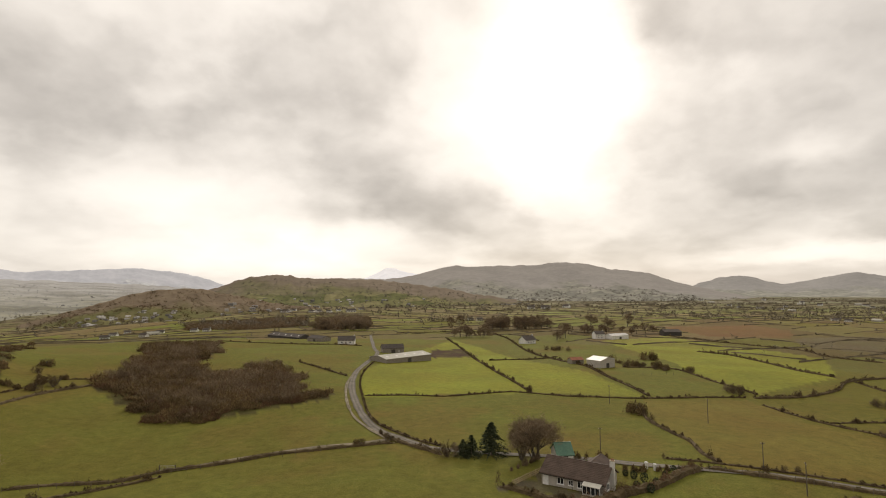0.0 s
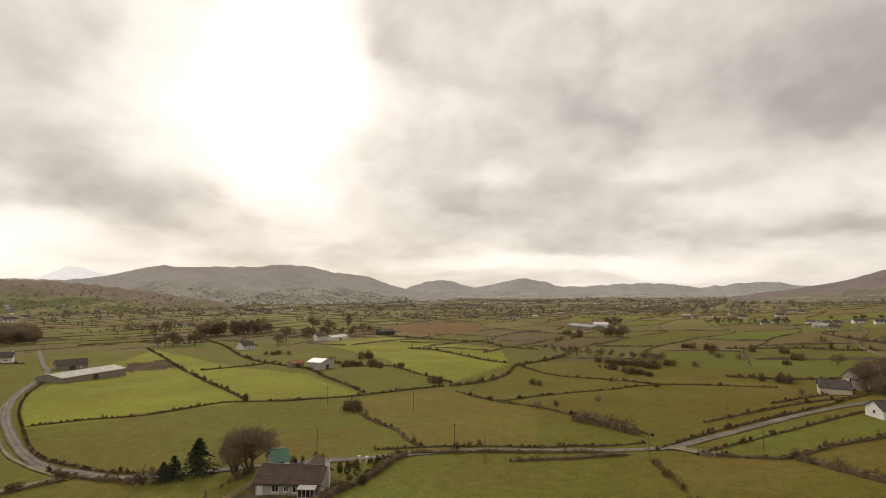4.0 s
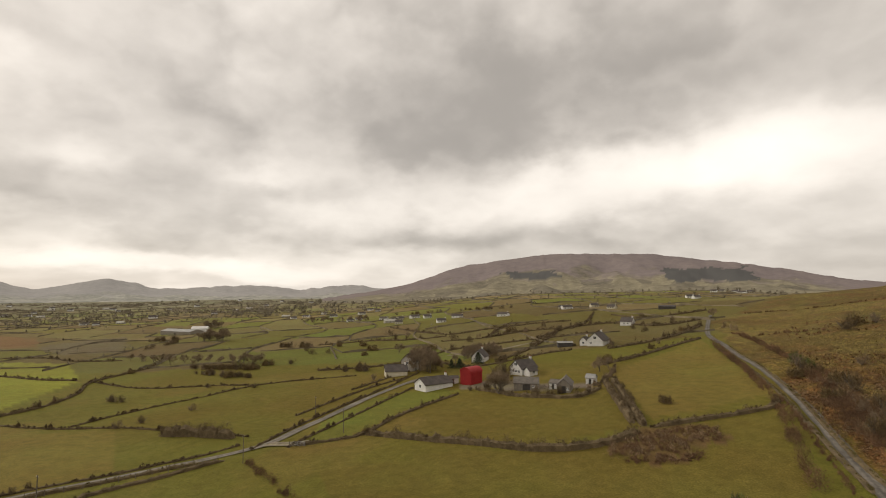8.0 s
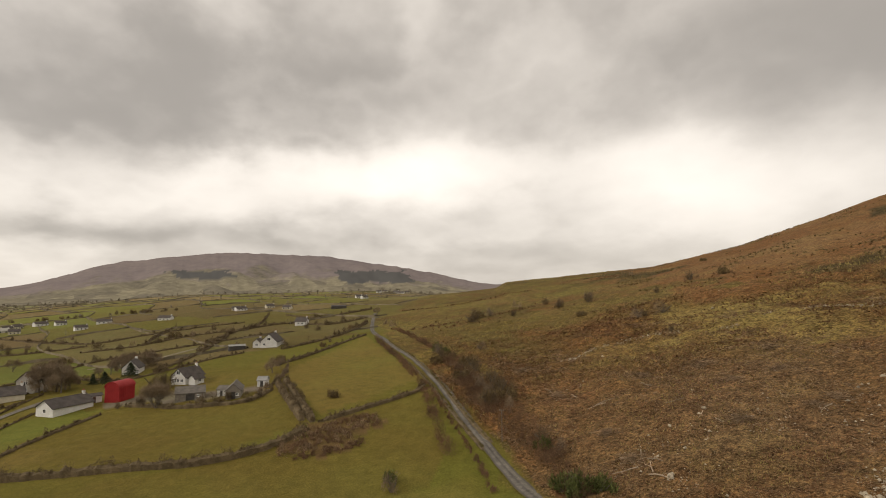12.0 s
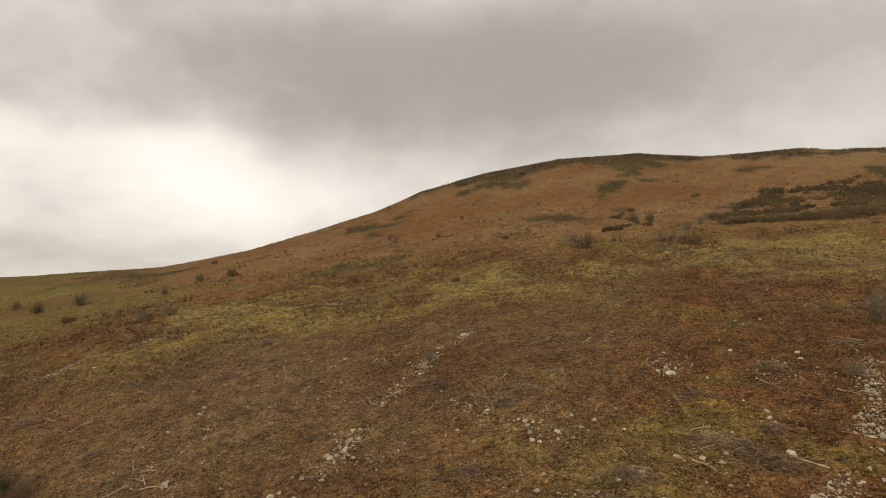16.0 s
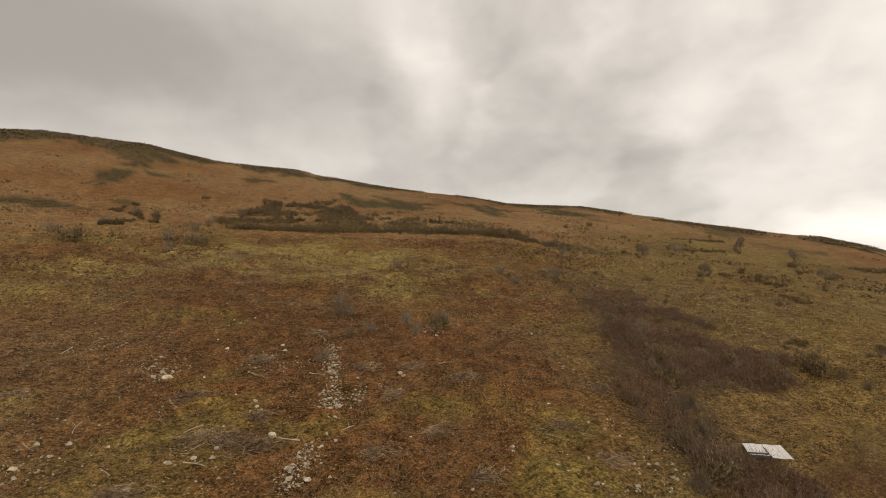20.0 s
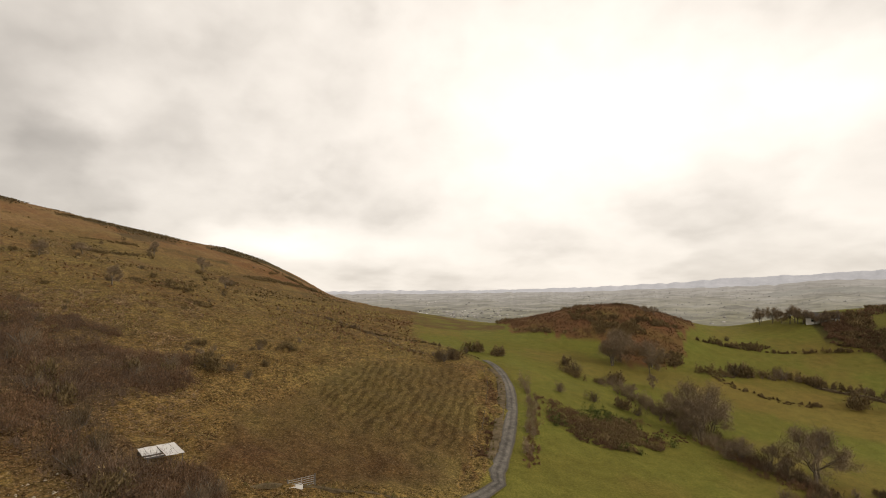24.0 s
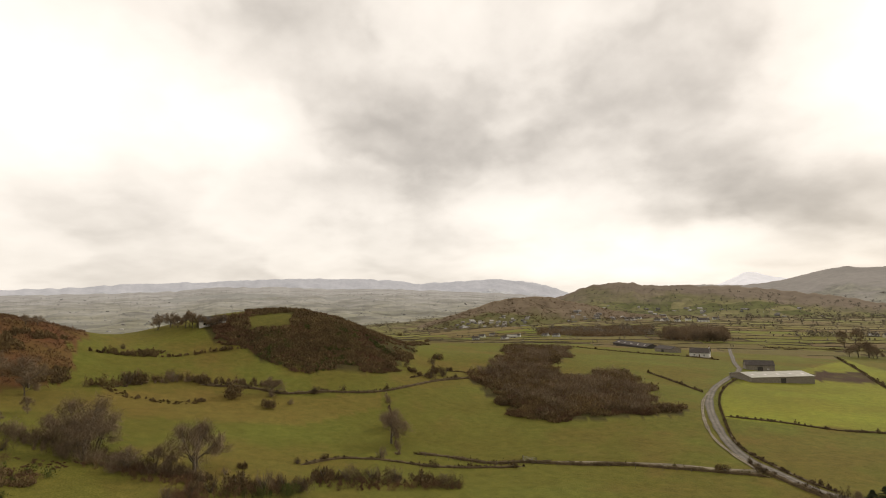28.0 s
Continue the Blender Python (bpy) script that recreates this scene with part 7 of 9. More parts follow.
def hamlet(name, spots, label, seed, material, size=1.0):
    """Many tiny gabled houses far off, in one mesh; spots: x, y, z."""
    rng = np.random.default_rng(seed)
    verts, faces = [], []
    for x, y, z in spots:
        a, c = rng.uniform(3.5, 8) * size, rng.uniform(3, 4.5) * size
        h, g = rng.uniform(2.8, 5) * size, rng.uniform(1.5, 2.6) * size
        w = math.atan2(x, y) + rng.uniform(-0.9, 0.9)
        base = len(verts)
        for u, v, t in ((-a, -c, -4), (a, -c, -4), (a, c, -4), (-a, c, -4), (-a, -c, h), (a, -c, h), (a, c, h), (-a, c, h), (-a, 0, h + g), (a, 0, h + g)):
            verts.append((x + u * math.cos(w) + v * math.sin(w), y - u * math.sin(w) + v * math.cos(w), z + t))
        for q in ((0, 1, 5, 4), (1, 2, 6, 5), (2, 3, 7, 6), (3, 0, 4, 7), (4, 5, 9, 8), (7, 6, 9, 8), (4, 7, 8, 8), (5, 6, 9, 9)):
            faces.append([base + k for k in q])
    tri = [t for f in faces for t in ((f[0], f[1], f[2]), (f[0], f[2], f[3])) if len(set(t)) == 3]
    thing(name, to_mesh(name, np.array(verts), np.array(tri)), material, label, "houses", kind="stuff")


def far_copse(name, spots, label, seed, material, tall=8.0):
    """Tufts of bare trees far off, in one mesh."""
    rng = np.random.default_rng(seed)
    p = np.repeat(np.array(spots), 26, 0)
    hh = np.repeat(rng.uniform(0.4, 1.2, len(spots)) * tall, 26)
    q = rng.normal(size=p.shape) * np.array([0.3, 0.3, 0.22])
    at = p + np.column_stack([q[:, 0] * hh, q[:, 1] * hh, hh * np.clip(0.5 + q[:, 2], 0.0, 1.1)])
    v, f = blades(rng, at, hh * 0.34, 0.16, 0.3)
    thing(name, to_mesh(name, v, f), material, label, "trees", kind="stuff")


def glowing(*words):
    """As surface, with haze over a far backdrop added as emission."""
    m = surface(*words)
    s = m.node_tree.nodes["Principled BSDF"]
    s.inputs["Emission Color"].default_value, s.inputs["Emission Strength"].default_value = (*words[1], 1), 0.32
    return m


PALE_TOWN = surface("far_render_and_slate", (0.18, 0.17, 0.158), (0.50, 0.48, 0.45), 0.01, 0.1, 0.9, 0, 0.6)
_r = np.random.default_rng(900)
hamlet("far_town", [PLAIN(float(b), float(q)) for b, q in zip(np.concatenate([_r.normal(266, 4, 150), _r.normal(262, 12, 50), _r.uniform(272, 336, 110)]),
                                                           np.concatenate([_r.uniform(0.15, 0.35, 150), _r.uniform(0.3, 0.7, 50), _r.uniform(0.1, 0.75, 110)]))],
       "white specks of houses scattered over the far plain", 901, PALE_TOWN, 0.8)
# twigs painted pale grey and made to glow, to stand for haze
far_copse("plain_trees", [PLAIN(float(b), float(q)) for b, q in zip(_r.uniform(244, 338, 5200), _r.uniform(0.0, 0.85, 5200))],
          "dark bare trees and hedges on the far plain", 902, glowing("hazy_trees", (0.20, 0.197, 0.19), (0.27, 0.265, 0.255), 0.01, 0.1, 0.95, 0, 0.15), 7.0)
_b = np.concatenate([_r.normal(326.5, 1.2, 26), _r.normal(331, 1.0, 34), _r.normal(340, 2.4, 40), _r.normal(345, 2.4, 40), _r.normal(352, 2.6, 60)])
_q = np.concatenate([_r.uniform(0.25, 0.6, 60), _r.uniform(0.2, 0.75, 140)])
hamlet("village", [SLOPE(float(b), float(q)) for b, q in zip(_b, _q)],
       "white and grey houses of a village on the hill slope", 903, PALE_TOWN, 0.85)
hamlet("upper_village", [SUMMIT(float(b), float(q)) for b, q in zip(_r.normal(350, 6, 60), _r.uniform(0.2, 0.55, 60))],
       "white houses scattered over the upper hill slope", 908, PALE_TOWN, 0.9)
far_copse("village_trees", [SLOPE(float(b), float(q)) for b, q in zip(_r.uniform(322, 358, 1100), _r.uniform(0.1, 0.95, 1100))],
          "bare trees and gorse between the houses on the slope", 904, MATS["thorn"], 7.5)
far_copse("slope_gorse", [SLOPE(float(b), float(q)) for b, q in zip(_r.uniform(324, 342, 900), 1 - _r.uniform(0, 0.6, 900) ** 1.3)],
          "dark gorse and bracken on the rocky knoll", 907, MATS["bramble"], 3.6)
far_copse("summit_trees", [SUMMIT(float(b), float(q)) for b, q in zip(_r.uniform(334, 364, 1400), _r.uniform(0.05, 0.9, 1400))],
          "bare trees and hedges on the rocky hill", 909, surface("distant_trees", (0.12, 0.108, 0.085), (0.21, 0.19, 0.15), 0.01, 0.1, 0.95, 0, 0.25), 7.5)
_b = _r.normal(3.5, 3.2, 170)
hamlet("town", [TOWN(float(b % 360 + (360 if b % 360 < 100 else 0)), float(q)) for b, q in zip(_b, _r.uniform(0.0, 0.10, len(_b)))],
       "rows of white houses of a town below the hill", 905, PALE_TOWN, 1.1)
# the town's trees have haze mixed into their twig tones
far_copse("town_trees", [TOWN(float(b), float(q)) for b, q in zip(_r.uniform(342, 386, 900), _r.uniform(0.0, 0.45, 900) ** 1.3)],
          "bare trees round the town and up the hill", 906, surface("hazy_woods", (0.12, 0.105, 0.09), (0.2, 0.178, 0.15), 0.01, 0.1, 0.95, 0, 0.25), 11.0)


GROVES = [(-391, 836, -170, 694, 12.0, 60), (-34, 821, 35, 861, 11.0, 24), (-1084, 1959, -560, 1463, 12.0, 60), (507, 1305, 945, 1123, 9.0, 90), (938, 1006, 954, 648, 9.0, 90),
          (-60, 1650, 420, 1500, 9.0, 90), (300, 1000, 620, 800, 8.0, 60), (700, 700, 860, 480, 8.0, 60), (620, 900, 1100, 820, 8.0, 80), (1100, 900, 1150, 400, 8.0, 80)]
_spots = []
for _x0, _y0, _x1, _y1, _h, _n in GROVES:
    _f, _w = _r.uniform(0, 1, _n), _r.normal(size=_n) * 14
    _gx, _gy = _x0 + (_x1 - _x0) * _f + _w, _y0 + (_y1 - _y0) * _f + _w
    _spots += list(zip(_gx, _gy, lay(_gx, _gy)))
far_copse("valley_groves", _spots, "dark groves of bare trees along the far valley", 912, MATS["far_wood"], 10.0)


# ---- hedges, scrub and woods ----
HEDGE_LABEL = {
    "thorn": "leafless brown thorn hedge between pasture fields", "bare": "tall bare grey brown thorn scrub along a ditch",
    "bramble": "rusty dead bramble and bracken beside the lane", "gorse": "dark green gorse bushes in a bank",
    "grass": "low stone wall overgrown with rough grass", "furze": "green flowering gorse in a dense bank",
}


def sprays(rng, cx, cy, tall, wide, per, long, thin):
    """Twigs that spread out and up from the feet of many shrubs: blades on domes."""
    k = np.repeat(np.arange(len(cx)), per)
    a = rng.uniform(0, 6.283, len(k))
    up = rng.uniform(0.02, 1.0, len(k)) ** 0.8
    out = np.sqrt(np.clip(1 - up * up, 0, 1)) * rng.uniform(0.35, 1.05, len(k))
    jag = rng.uniform(0.55, 1.12, len(k))
    dx, dy = out * wide[k] * np.cos(a) * jag, out * wide[k] * np.sin(a) * jag
    z = up * tall[k] * jag
    at = np.column_stack([cx[k] + dx, cy[k] + dy, lay(cx, cy)[k] + z])
    d = np.column_stack([dx / (wide[k] + 0.01) * 0.8, dy / (wide[k] + 0.01) * 0.8, 0.35 + up]) + rng.normal(size=(len(k), 3)) * 0.42
    d /= np.linalg.norm(d, axis=1)[:, None]
    side = np.cross(d, rng.normal(size=(len(k), 3)))
    side /= np.linalg.norm(side, axis=1)[:, None] + 1e-9
    size = (long * rng.uniform(0.5, 1.5, len(k)))[:, None]
    v = np.stack([at - side * size * thin - d * size * 0.5, at + side * size * thin - d * size * 0.5, at + d * size * 0.6], 1).reshape(-1, 3)
    return v, np.arange(len(v)).reshape(-1, 3)


def hedge(name, opt, line, seed):
    rng = np.random.default_rng(seed)
    p = curve(line, 0.7)
    far = float(np.median(np.hypot(p[:, 0], p[:, 1])))
    h, w, kind = opt["h"], opt["w"], opt["kind"]
    if kind == "thorn" and h < 1.7:
        h, w = h * 0.82, w * 0.8
    total = np.linalg.norm(np.diff(p, axis=0), axis=1).sum()
    step = {"thorn": 0.6, "grass": 0.6, "bramble": 0.7, "gorse": 0.7, "bare": 1.1, "furze": 0.7}[kind]
    n = max(4, int(total / step * max(1.0, w / 2.2)))
    u = np.sort(rng.uniform(0, len(p) - 1.001, n))
    i = u.astype(int)
    q = p[i] + (p[i + 1] - p[i]) * (u - i)[:, None]
    d = (p[i + 1] - p[i]) / (np.linalg.norm(p[i + 1] - p[i], axis=1)[:, None] + 1e-9)
    off = rng.uniform(-0.5, 0.5, n) * max(0.0, w - 1.0)
    q = q + np.stack([d[:, 1], -d[:, 0]], 1) * off[:, None]
    grow = np.clip(0.85 + 0.35 * vnoise(u * 0.12 + seed, u * 0, 7) + 0.35 * vnoise(u * 0.5 + seed, u * 0, 9), 0.4, 1.6) * rng.uniform(0.65, 1.25, n)
    if kind == "thorn" and h < 2.0 and "gaps" not in opt:
        grow = np.where(vnoise(u * 0.22 + seed, u * 0, 13) > 0.62, 1.9 * rng.uniform(0.7, 1.3, n), grow)
    if "gaps" in opt:
        grow = np.where(vnoise(u * 0.13 + seed, u * 0, 11) + 0.3 * rng.normal(size=n) > opt["gaps"], grow, 0.12)
    tall = h * grow
    wide = np.clip(0.5 * tall, 0.45, 0.8 + 0.22 * w)
    size = np.clip(far / 300, 0.42, 1.1)
    per = int(np.clip({"thorn": 46, "grass": 34, "bramble": 55, "gorse": 70, "bare": 120, "furze": 70}[kind] / size ** 1.1, 14, 150))
    per = max(8, min(int(per * 0.9), int(50000 / n)))
    if name == "garden_hedge":
        per *= 2
    thin = {"thorn": 0.17, "bare": 0.05, "bramble": 0.10, "gorse": 0.24, "grass": 0.14, "furze": 0.2}[kind]
    long = size * {"thorn": 0.6, "bare": 1.0, "bramble": 0.5, "gorse": 0.5, "grass": 0.5, "furze": 0.45}[kind]
    v, f = sprays(rng, q[:, 0], q[:, 1], tall, wide, per, long, thin)
    # the dense foot of the hedge, a bumpy ridge
    u = np.arange(len(p))
    k = np.clip(0.85 + 0.14 * vnoise(u * 0.12 + seed, u * 0.0, 7) + 0.16 * vnoise(u * 0.5 + seed, u * 0.0, 9), 0.12, 1.3) * rng.uniform(0.8, 1.15, len(p))
    k = k * np.clip(np.minimum(u, u[::-1]) / 3, 0.02, 1)
    dd = np.gradient(p, axis=0)
    nn = np.stack([dd[:, 1], -dd[:, 0]], 1) / (np.linalg.norm(dd, axis=1)[:, None] + 1e-9)
    zz = lay(p[:, 0], p[:, 1])
    rows = []
    for s, t in ((-0.5, -0.1), (-0.42, 0.55), (0.0, 0.74), (0.42, 0.55), (0.5, -0.1)):
        wob = rng.normal(size=len(p)) * 0.09
        c = p + nn * ((s + wob * 0.5) * w * (0.55 + 0.35 * k))[:, None]
        rows.append(np.column_stack([c, zz + t * h * k * (1 + wob)]))
    m, base, twigs = len(p), len(v), len(f)
    a = np.arange(m - 1)
    v = np.concatenate([v, *rows])
    for c in range(4 if (kind in ("thorn", "grass") or name == "garden_hedge" and kind == "bramble") and "gaps" not in opt else 0):
        q0, q1 = base + c * m + a, base + (c + 1) * m + a
        f = np.concatenate([f, np.stack([q0, q1, q1 + 1], 1), np.stack([q0, q1 + 1, q0 + 1], 1)])
    group = {"thorn": "field hedges", "bare": "thorn scrub", "bramble": "brambles", "gorse": "gorse banks", "grass": "field walls", "furze": "gorse banks"}[kind]
    ob = thing(name, to_mesh(name, v, f), MATS[opt.get("tone", kind)], HEDGE_LABEL[kind], "hedge", group)
    ob.data.materials.append(MATS["foot"])
    which = np.zeros(len(f), np.int32)
    which[twigs:] = 1
    ob.data.polygons.foreach_set("material_index", which)


for _k, (_name, _opt, _line) in enumerate(HEDGES):
    hedge("hedge" if _name == "hedgerow" else _name, _opt, _line, 100 + _k)


def patch(kind, ring, tall, seed, label, dense=1.0, ragged=0.0, tone=""):
    """A stand of scrub or trees that covers an area: crowns of twigs on many stems."""
    rng = np.random.default_rng(seed)
    rx, ry = [a for a, _ in ring], [b for _, b in ring]
    area = (max(rx) - min(rx)) * (max(ry) - min(ry))
    far = float(np.hypot(np.mean(rx), np.mean(ry)))
    ground = 0.5 * abs(sum(rx[q - 1] * ry[q] - rx[q] * ry[q - 1] for q in range(len(rx))))
    m = int(min(ground * (0.7 if kind == "gorse" else 0.3) * dense / max(0.3, tall / 4), 9000) * area / ground)
    x, y = rng.uniform(min(rx), max(rx), m), rng.uniform(min(ry), max(ry), m)
    keep = inside(x + 5 * fbm(x / 9, y / 9, 3, 2), y + 5 * fbm(x / 9, y / 9, 5, 2), ring)
    for hole in AREA.get("clear", []):
        keep &= ~inside(x, y, hole)
    if ragged:
        keep &= vnoise(x / 11, y / 9, seed + 5) + 0.5 * vnoise(x / 4, y / 4, seed + 6) > ragged
    x, y = x[keep], y[keep]
    hh = tall * np.clip(0.75 + 0.35 * vnoise(x / 14, y / 14, seed) + 0.4 * vnoise(x / 5, y / 5, seed + 1) + 0.25 * rng.normal(size=len(x)), 0.3, 1.6)
    per = int(np.clip({"wood": 85000, "gorse": 55000}.get(kind, 34000) / max(len(x), 1), 7, 60))
    far = np.clip(far / 260, 0.35, 1.6)
    v, f = sprays(rng, x, y, hh, hh * {"wood": 0.8, "gorse": 1.0, "heath": 1.4, "scrub": 0.9}[kind], per,
                  {"wood": 1.0, "gorse": 0.6, "heath": 0.5, "scrub": 1.3}[kind] * far, {"wood": 0.06, "gorse": 0.26, "heath": 0.2, "scrub": 0.045}[kind])
    name = {"scrub": "scrub", "wood": "thicket", "gorse": "gorse_thicket", "heath": "heather_patch"}[kind]
    thing(name, to_mesh(name, v, f), MATS[tone or {"wood": "bare", "scrub": "bare"}.get(kind, kind)], label, name.replace("_", " "), kind="stuff")


for _k, (_name, _opt, _ring) in enumerate(AREAS):
    if _opt["kind"] == "wood":
        patch("wood", _ring, _opt["h"], 300 + _k, "dense leafless brown thicket in a pasture hollow", 1.0, -0.2)
        patch("gorse", _ring, _opt["h"] * 0.65, 340 + _k, "dark gorse growing under the leafless thicket", 0.7, -0.1)
        patch("heath", _ring, _opt["h"] * 0.5, 330 + _k, "rusty bramble at the foot of the thicket", 0.9, 0.0, "bramble")
    elif _opt["kind"] == "gorse":
        patch("gorse", _ring, _opt["h"], 300 + _k, "dark green and brown gorse covering a knoll", 1.0 if not _opt.get("gaps") else 0.5, _opt.get("gaps", 0.0), _opt.get("tone", ""))
        if _opt.get("gaps", -1) < 0 or "rust" in _opt:
            patch("heath", _ring, _opt["h"] * 0.75, 320 + _k, "rusty bracken and heather between the gorse", 1.3, -0.3, "bramble")
        if "rust" in _opt:
            patch("gorse", _ring, _opt["h"] * 1.1, 350 + _k, "green gorse bushes scattered over a knoll", 0.3, 0.35, "furze")
    elif _opt["kind"] == "heath":
        patch("heath", _ring, _opt["h"], 300 + _k, "rusty heather and bracken over a knoll", 0.9)
        patch("gorse", _ring, _opt["h"] * 1.3, 360 + _k, "dark gorse scattered over a knoll", 0.25, 0.3)
    elif _opt["kind"] == "rust":
        patch("heath", _ring, _opt["h"], 300 + _k, "rusty dead bramble and brushwood where hedges meet", 0.9, -0.1, "bramble")
        patch("scrub", _ring, 1.5, 390 + _k, "thin pale twigs standing in dead bramble", 0.35, 0.0, "brash")
    elif _opt["kind"] == "scrub":
        patch("scrub", _ring, _opt["h"], 300 + _k, "dark leafless scrub in a gully on the moor", 1.1, -0.25, "scrubwood")
        patch("gorse", _ring, _opt["h"] * 0.6, 380 + _k, "dark gorse and bramble in a gully on the moor", 0.7, -0.1, "bramble")


# ---- trees and bushes ----
def limb(verts, faces, a, b, ra, rb):
    """A tapered four-sided stem from a to b."""
    d = (b - a) / (np.linalg.norm(b - a) + 1e-9)
    s = np.cross(d, (0.31, 0.77, 0.55))
    s /= np.linalg.norm(s)
    t = np.cross(d, s)
    base = len(verts)
    for c, r in ((a, ra), (b, rb)):
        for q in range(4):
            w = 2 * math.pi * q / 4
            verts.append(c + r * (math.cos(w) * s + math.sin(w) * t))
    for q in range(4):
        faces.append((base + q, base + (q + 1) % 4, base + 4 + (q + 1) % 4, base + 4 + q))


def bare_tree(rng, tall, wide=0.35, stems=1, label="", category="tree", rich=1, rise=0.16):
    """A leafless tree: limbs that fork five times and end in fine twigs."""
    verts, faces, tips = [], [], []

    def grow(at, way, length, r, level):
        bend = way + rng.normal(size=3) * 0.1
        mid = at + way * length * 0.5
        end = mid + bend / np.linalg.norm(bend) * length * 0.5
        if level < 3:
            limb(verts, faces, at, mid, r, r * 0.8)
            limb(verts, faces, mid, end, r * 0.8, r * 0.6)
        elif level == 3:
            limb(verts, faces, at, end, r, r * 0.6)
        if level >= 4:
            tips.append((at, end))
            return
        for q in range(4 if level in (0, 1) else 3):
            f = 1.0 if q == 0 else rng.uniform(0.5, 1.0)
            spread = (0.25 if q == 0 else 0.62) * wide / 0.35
            d = way + rng.normal(size=3) * spread
            d[2] = d[2] * 0.8 + rise
            d /= np.linalg.norm(d)
            base = at + (end - at) * f
            grow(base, d, length * rng.uniform(0.66, 0.84), r * (0.62 if q == 0 else 0.45), level + 1)
    for _ in range(stems):
        d = np.array([0, 0, 1.0]) + rng.normal(size=3) * (0.05 if stems == 1 else 0.3)
        grow(np.array([*(rng.normal(size=2) * 0.03 * tall * (stems > 1)), -0.2]), d / np.linalg.norm(d), tall * 0.27, tall * (0.026 if stems == 1 else 0.017), 0)
    k = (27 if stems == 1 else 12) * rich
    ends = np.array([t[0] + (t[1] - t[0]) * rng.uniform(0.1, 1.15) for t in tips for _ in range(k)])
    ends += rng.normal(size=ends.shape) * tall * 0.028
    v, f = blades(rng, ends, tall * 0.09, 0.02, 0.25)
    fit = tall / float(np.max(v[:, 2]))
    v, verts = v * fit, np.array(verts) * fit
    ob = root("tree", 0, 0, -900, 0, label, category, "bare trees")
    part("trunk", to_mesh("trunk", np.array(verts), np.array(faces), True), MATS["bark"], ob)
    part("crown", to_mesh("crown", v, f), MATS["bare"], ob, "bare fine twigs of winter")
    return ob


def conifer(rng, tall, label):
    verts, faces = [], []
    limb(verts, faces, np.array([0, 0, -0.2]), np.array([0, 0, tall * 0.97]), tall * 0.025, tall * 0.004)
    at, way = [], []
    for q in range(15):
        z = tall * (0.1 + 0.88 * q / 15)
        reach = tall * 0.54 * (1.02 - q / 15) ** 0.85
        for b in range(14):
            w = rng.uniform(0, 6.28)
            out = reach * rng.uniform(0.6, 1.15)
            for s in np.linspace(0.15, 1, 12):
                at.append((out * s * math.cos(w), out * s * math.sin(w), z - 0.25 * out * s * s + rng.normal() * 0.05 * tall / 8))
    v, f = blades(rng, np.array(at), tall * 0.06, 0.3, -0.1)
    ob = root("conifer", 0, 0, -900, 0, label, "tree", "garden conifers")
    part("trunk", to_mesh("trunk", np.array(verts), np.array(faces), True), MATS["bark"], ob)
    part("foliage", to_mesh("foliage", v, f), MATS["conifer"], ob, "dark green needle sprays")
    return ob


def bush(rng, kind, label):
    """A bush one metre high: stems and a ragged crown of sprays."""
    verts, faces = [], []
    cx, cy, tall, wide = [], [], [], []
    for _ in range(9):
        d = rng.normal(size=3) * 0.5
        d[2] = 1.0
        limb(verts, faces, np.array([0, 0, -0.05]), d * rng.uniform(0.4, 0.8), 0.025, 0.008)
        cx.append(rng.normal() * 0.26)
        cy.append(rng.normal() * 0.26)
        tall.append(rng.uniform(0.5, 1.0))
        wide.append(rng.uniform(0.25, 0.42))
    cx, cy, tall, wide = (np.array(q) for q in (cx, cy, tall, wide))
    v, f = sprays(rng, cx, cy, tall, wide, 110, 0.13 if kind != "bare" else 0.16, {"gorse": 0.22, "bare": 0.03, "thorn": 0.06, "furze": 0.2}[kind])
    k = np.repeat(np.arange(9), 330)
    v[:, 2] -= lay(cx, cy)[k]
    ob = root("bush", 0, 0, -900, 0, label, "bush", "bushes in the fields")
    part("stem", to_mesh("stem", np.array(verts), np.array(faces), True), MATS["bark"], ob)
    part("foliage", to_mesh("foliage", v, f), MATS[kind], ob)
    return ob


_rng = np.random.default_rng(5)
TREES = [bare_tree(_rng, 10.0, w, s, l) for w, s, l in (
    (0.35, 1, "bare grey brown tree with a rounded crown"), (0.45, 3, "bare many-stemmed tree with fine grey twigs"),
    (0.26, 1, "tall narrow bare tree beside a hedge"))]
TREES.append(bare_tree(_rng, 10.0, 0.3, 7, "large rounded bare tree beside the bungalow", rich=1, rise=0.4))
FIRS = [conifer(_rng, 8.0, "dark green garden conifer beside the lane"), conifer(_rng, 8.0, "dark green conifer with a pointed top")]
BUSHES = [bush(_rng, k, l) for k, l in (("gorse", "dark green gorse bush on rough ground"), ("thorn", "brown leafless thorn bush in a field"),
                                        ("bare", "grey bush with bare winter twigs"), ("thorn", "low ragged thorn bush"), ("furze", "green gorse bush growing beside the lane"))]


def boulder(rng, name):
    bm = bmesh.new()
    bmesh.ops.create_icosphere(bm, subdivisions=2, radius=0.55)
    s = rng.uniform(0.7, 1.2, 3)
    o = rng.uniform(0, 50, 3)
    for v in bm.verts:
        n = noise.noise(Vector(v.co * 2.2 + Vector(o)))
        m = noise.cell(Vector(v.co * 2.6 + Vector(o)))
        v.co = Vector((v.co.x * s[0], v.co.y * s[1], v.co.z * s[2] * 0.8)) * (1 + 0.45 * n + 0.3 * m)
    return bm_mesh(name, bm, MATS["stone"])


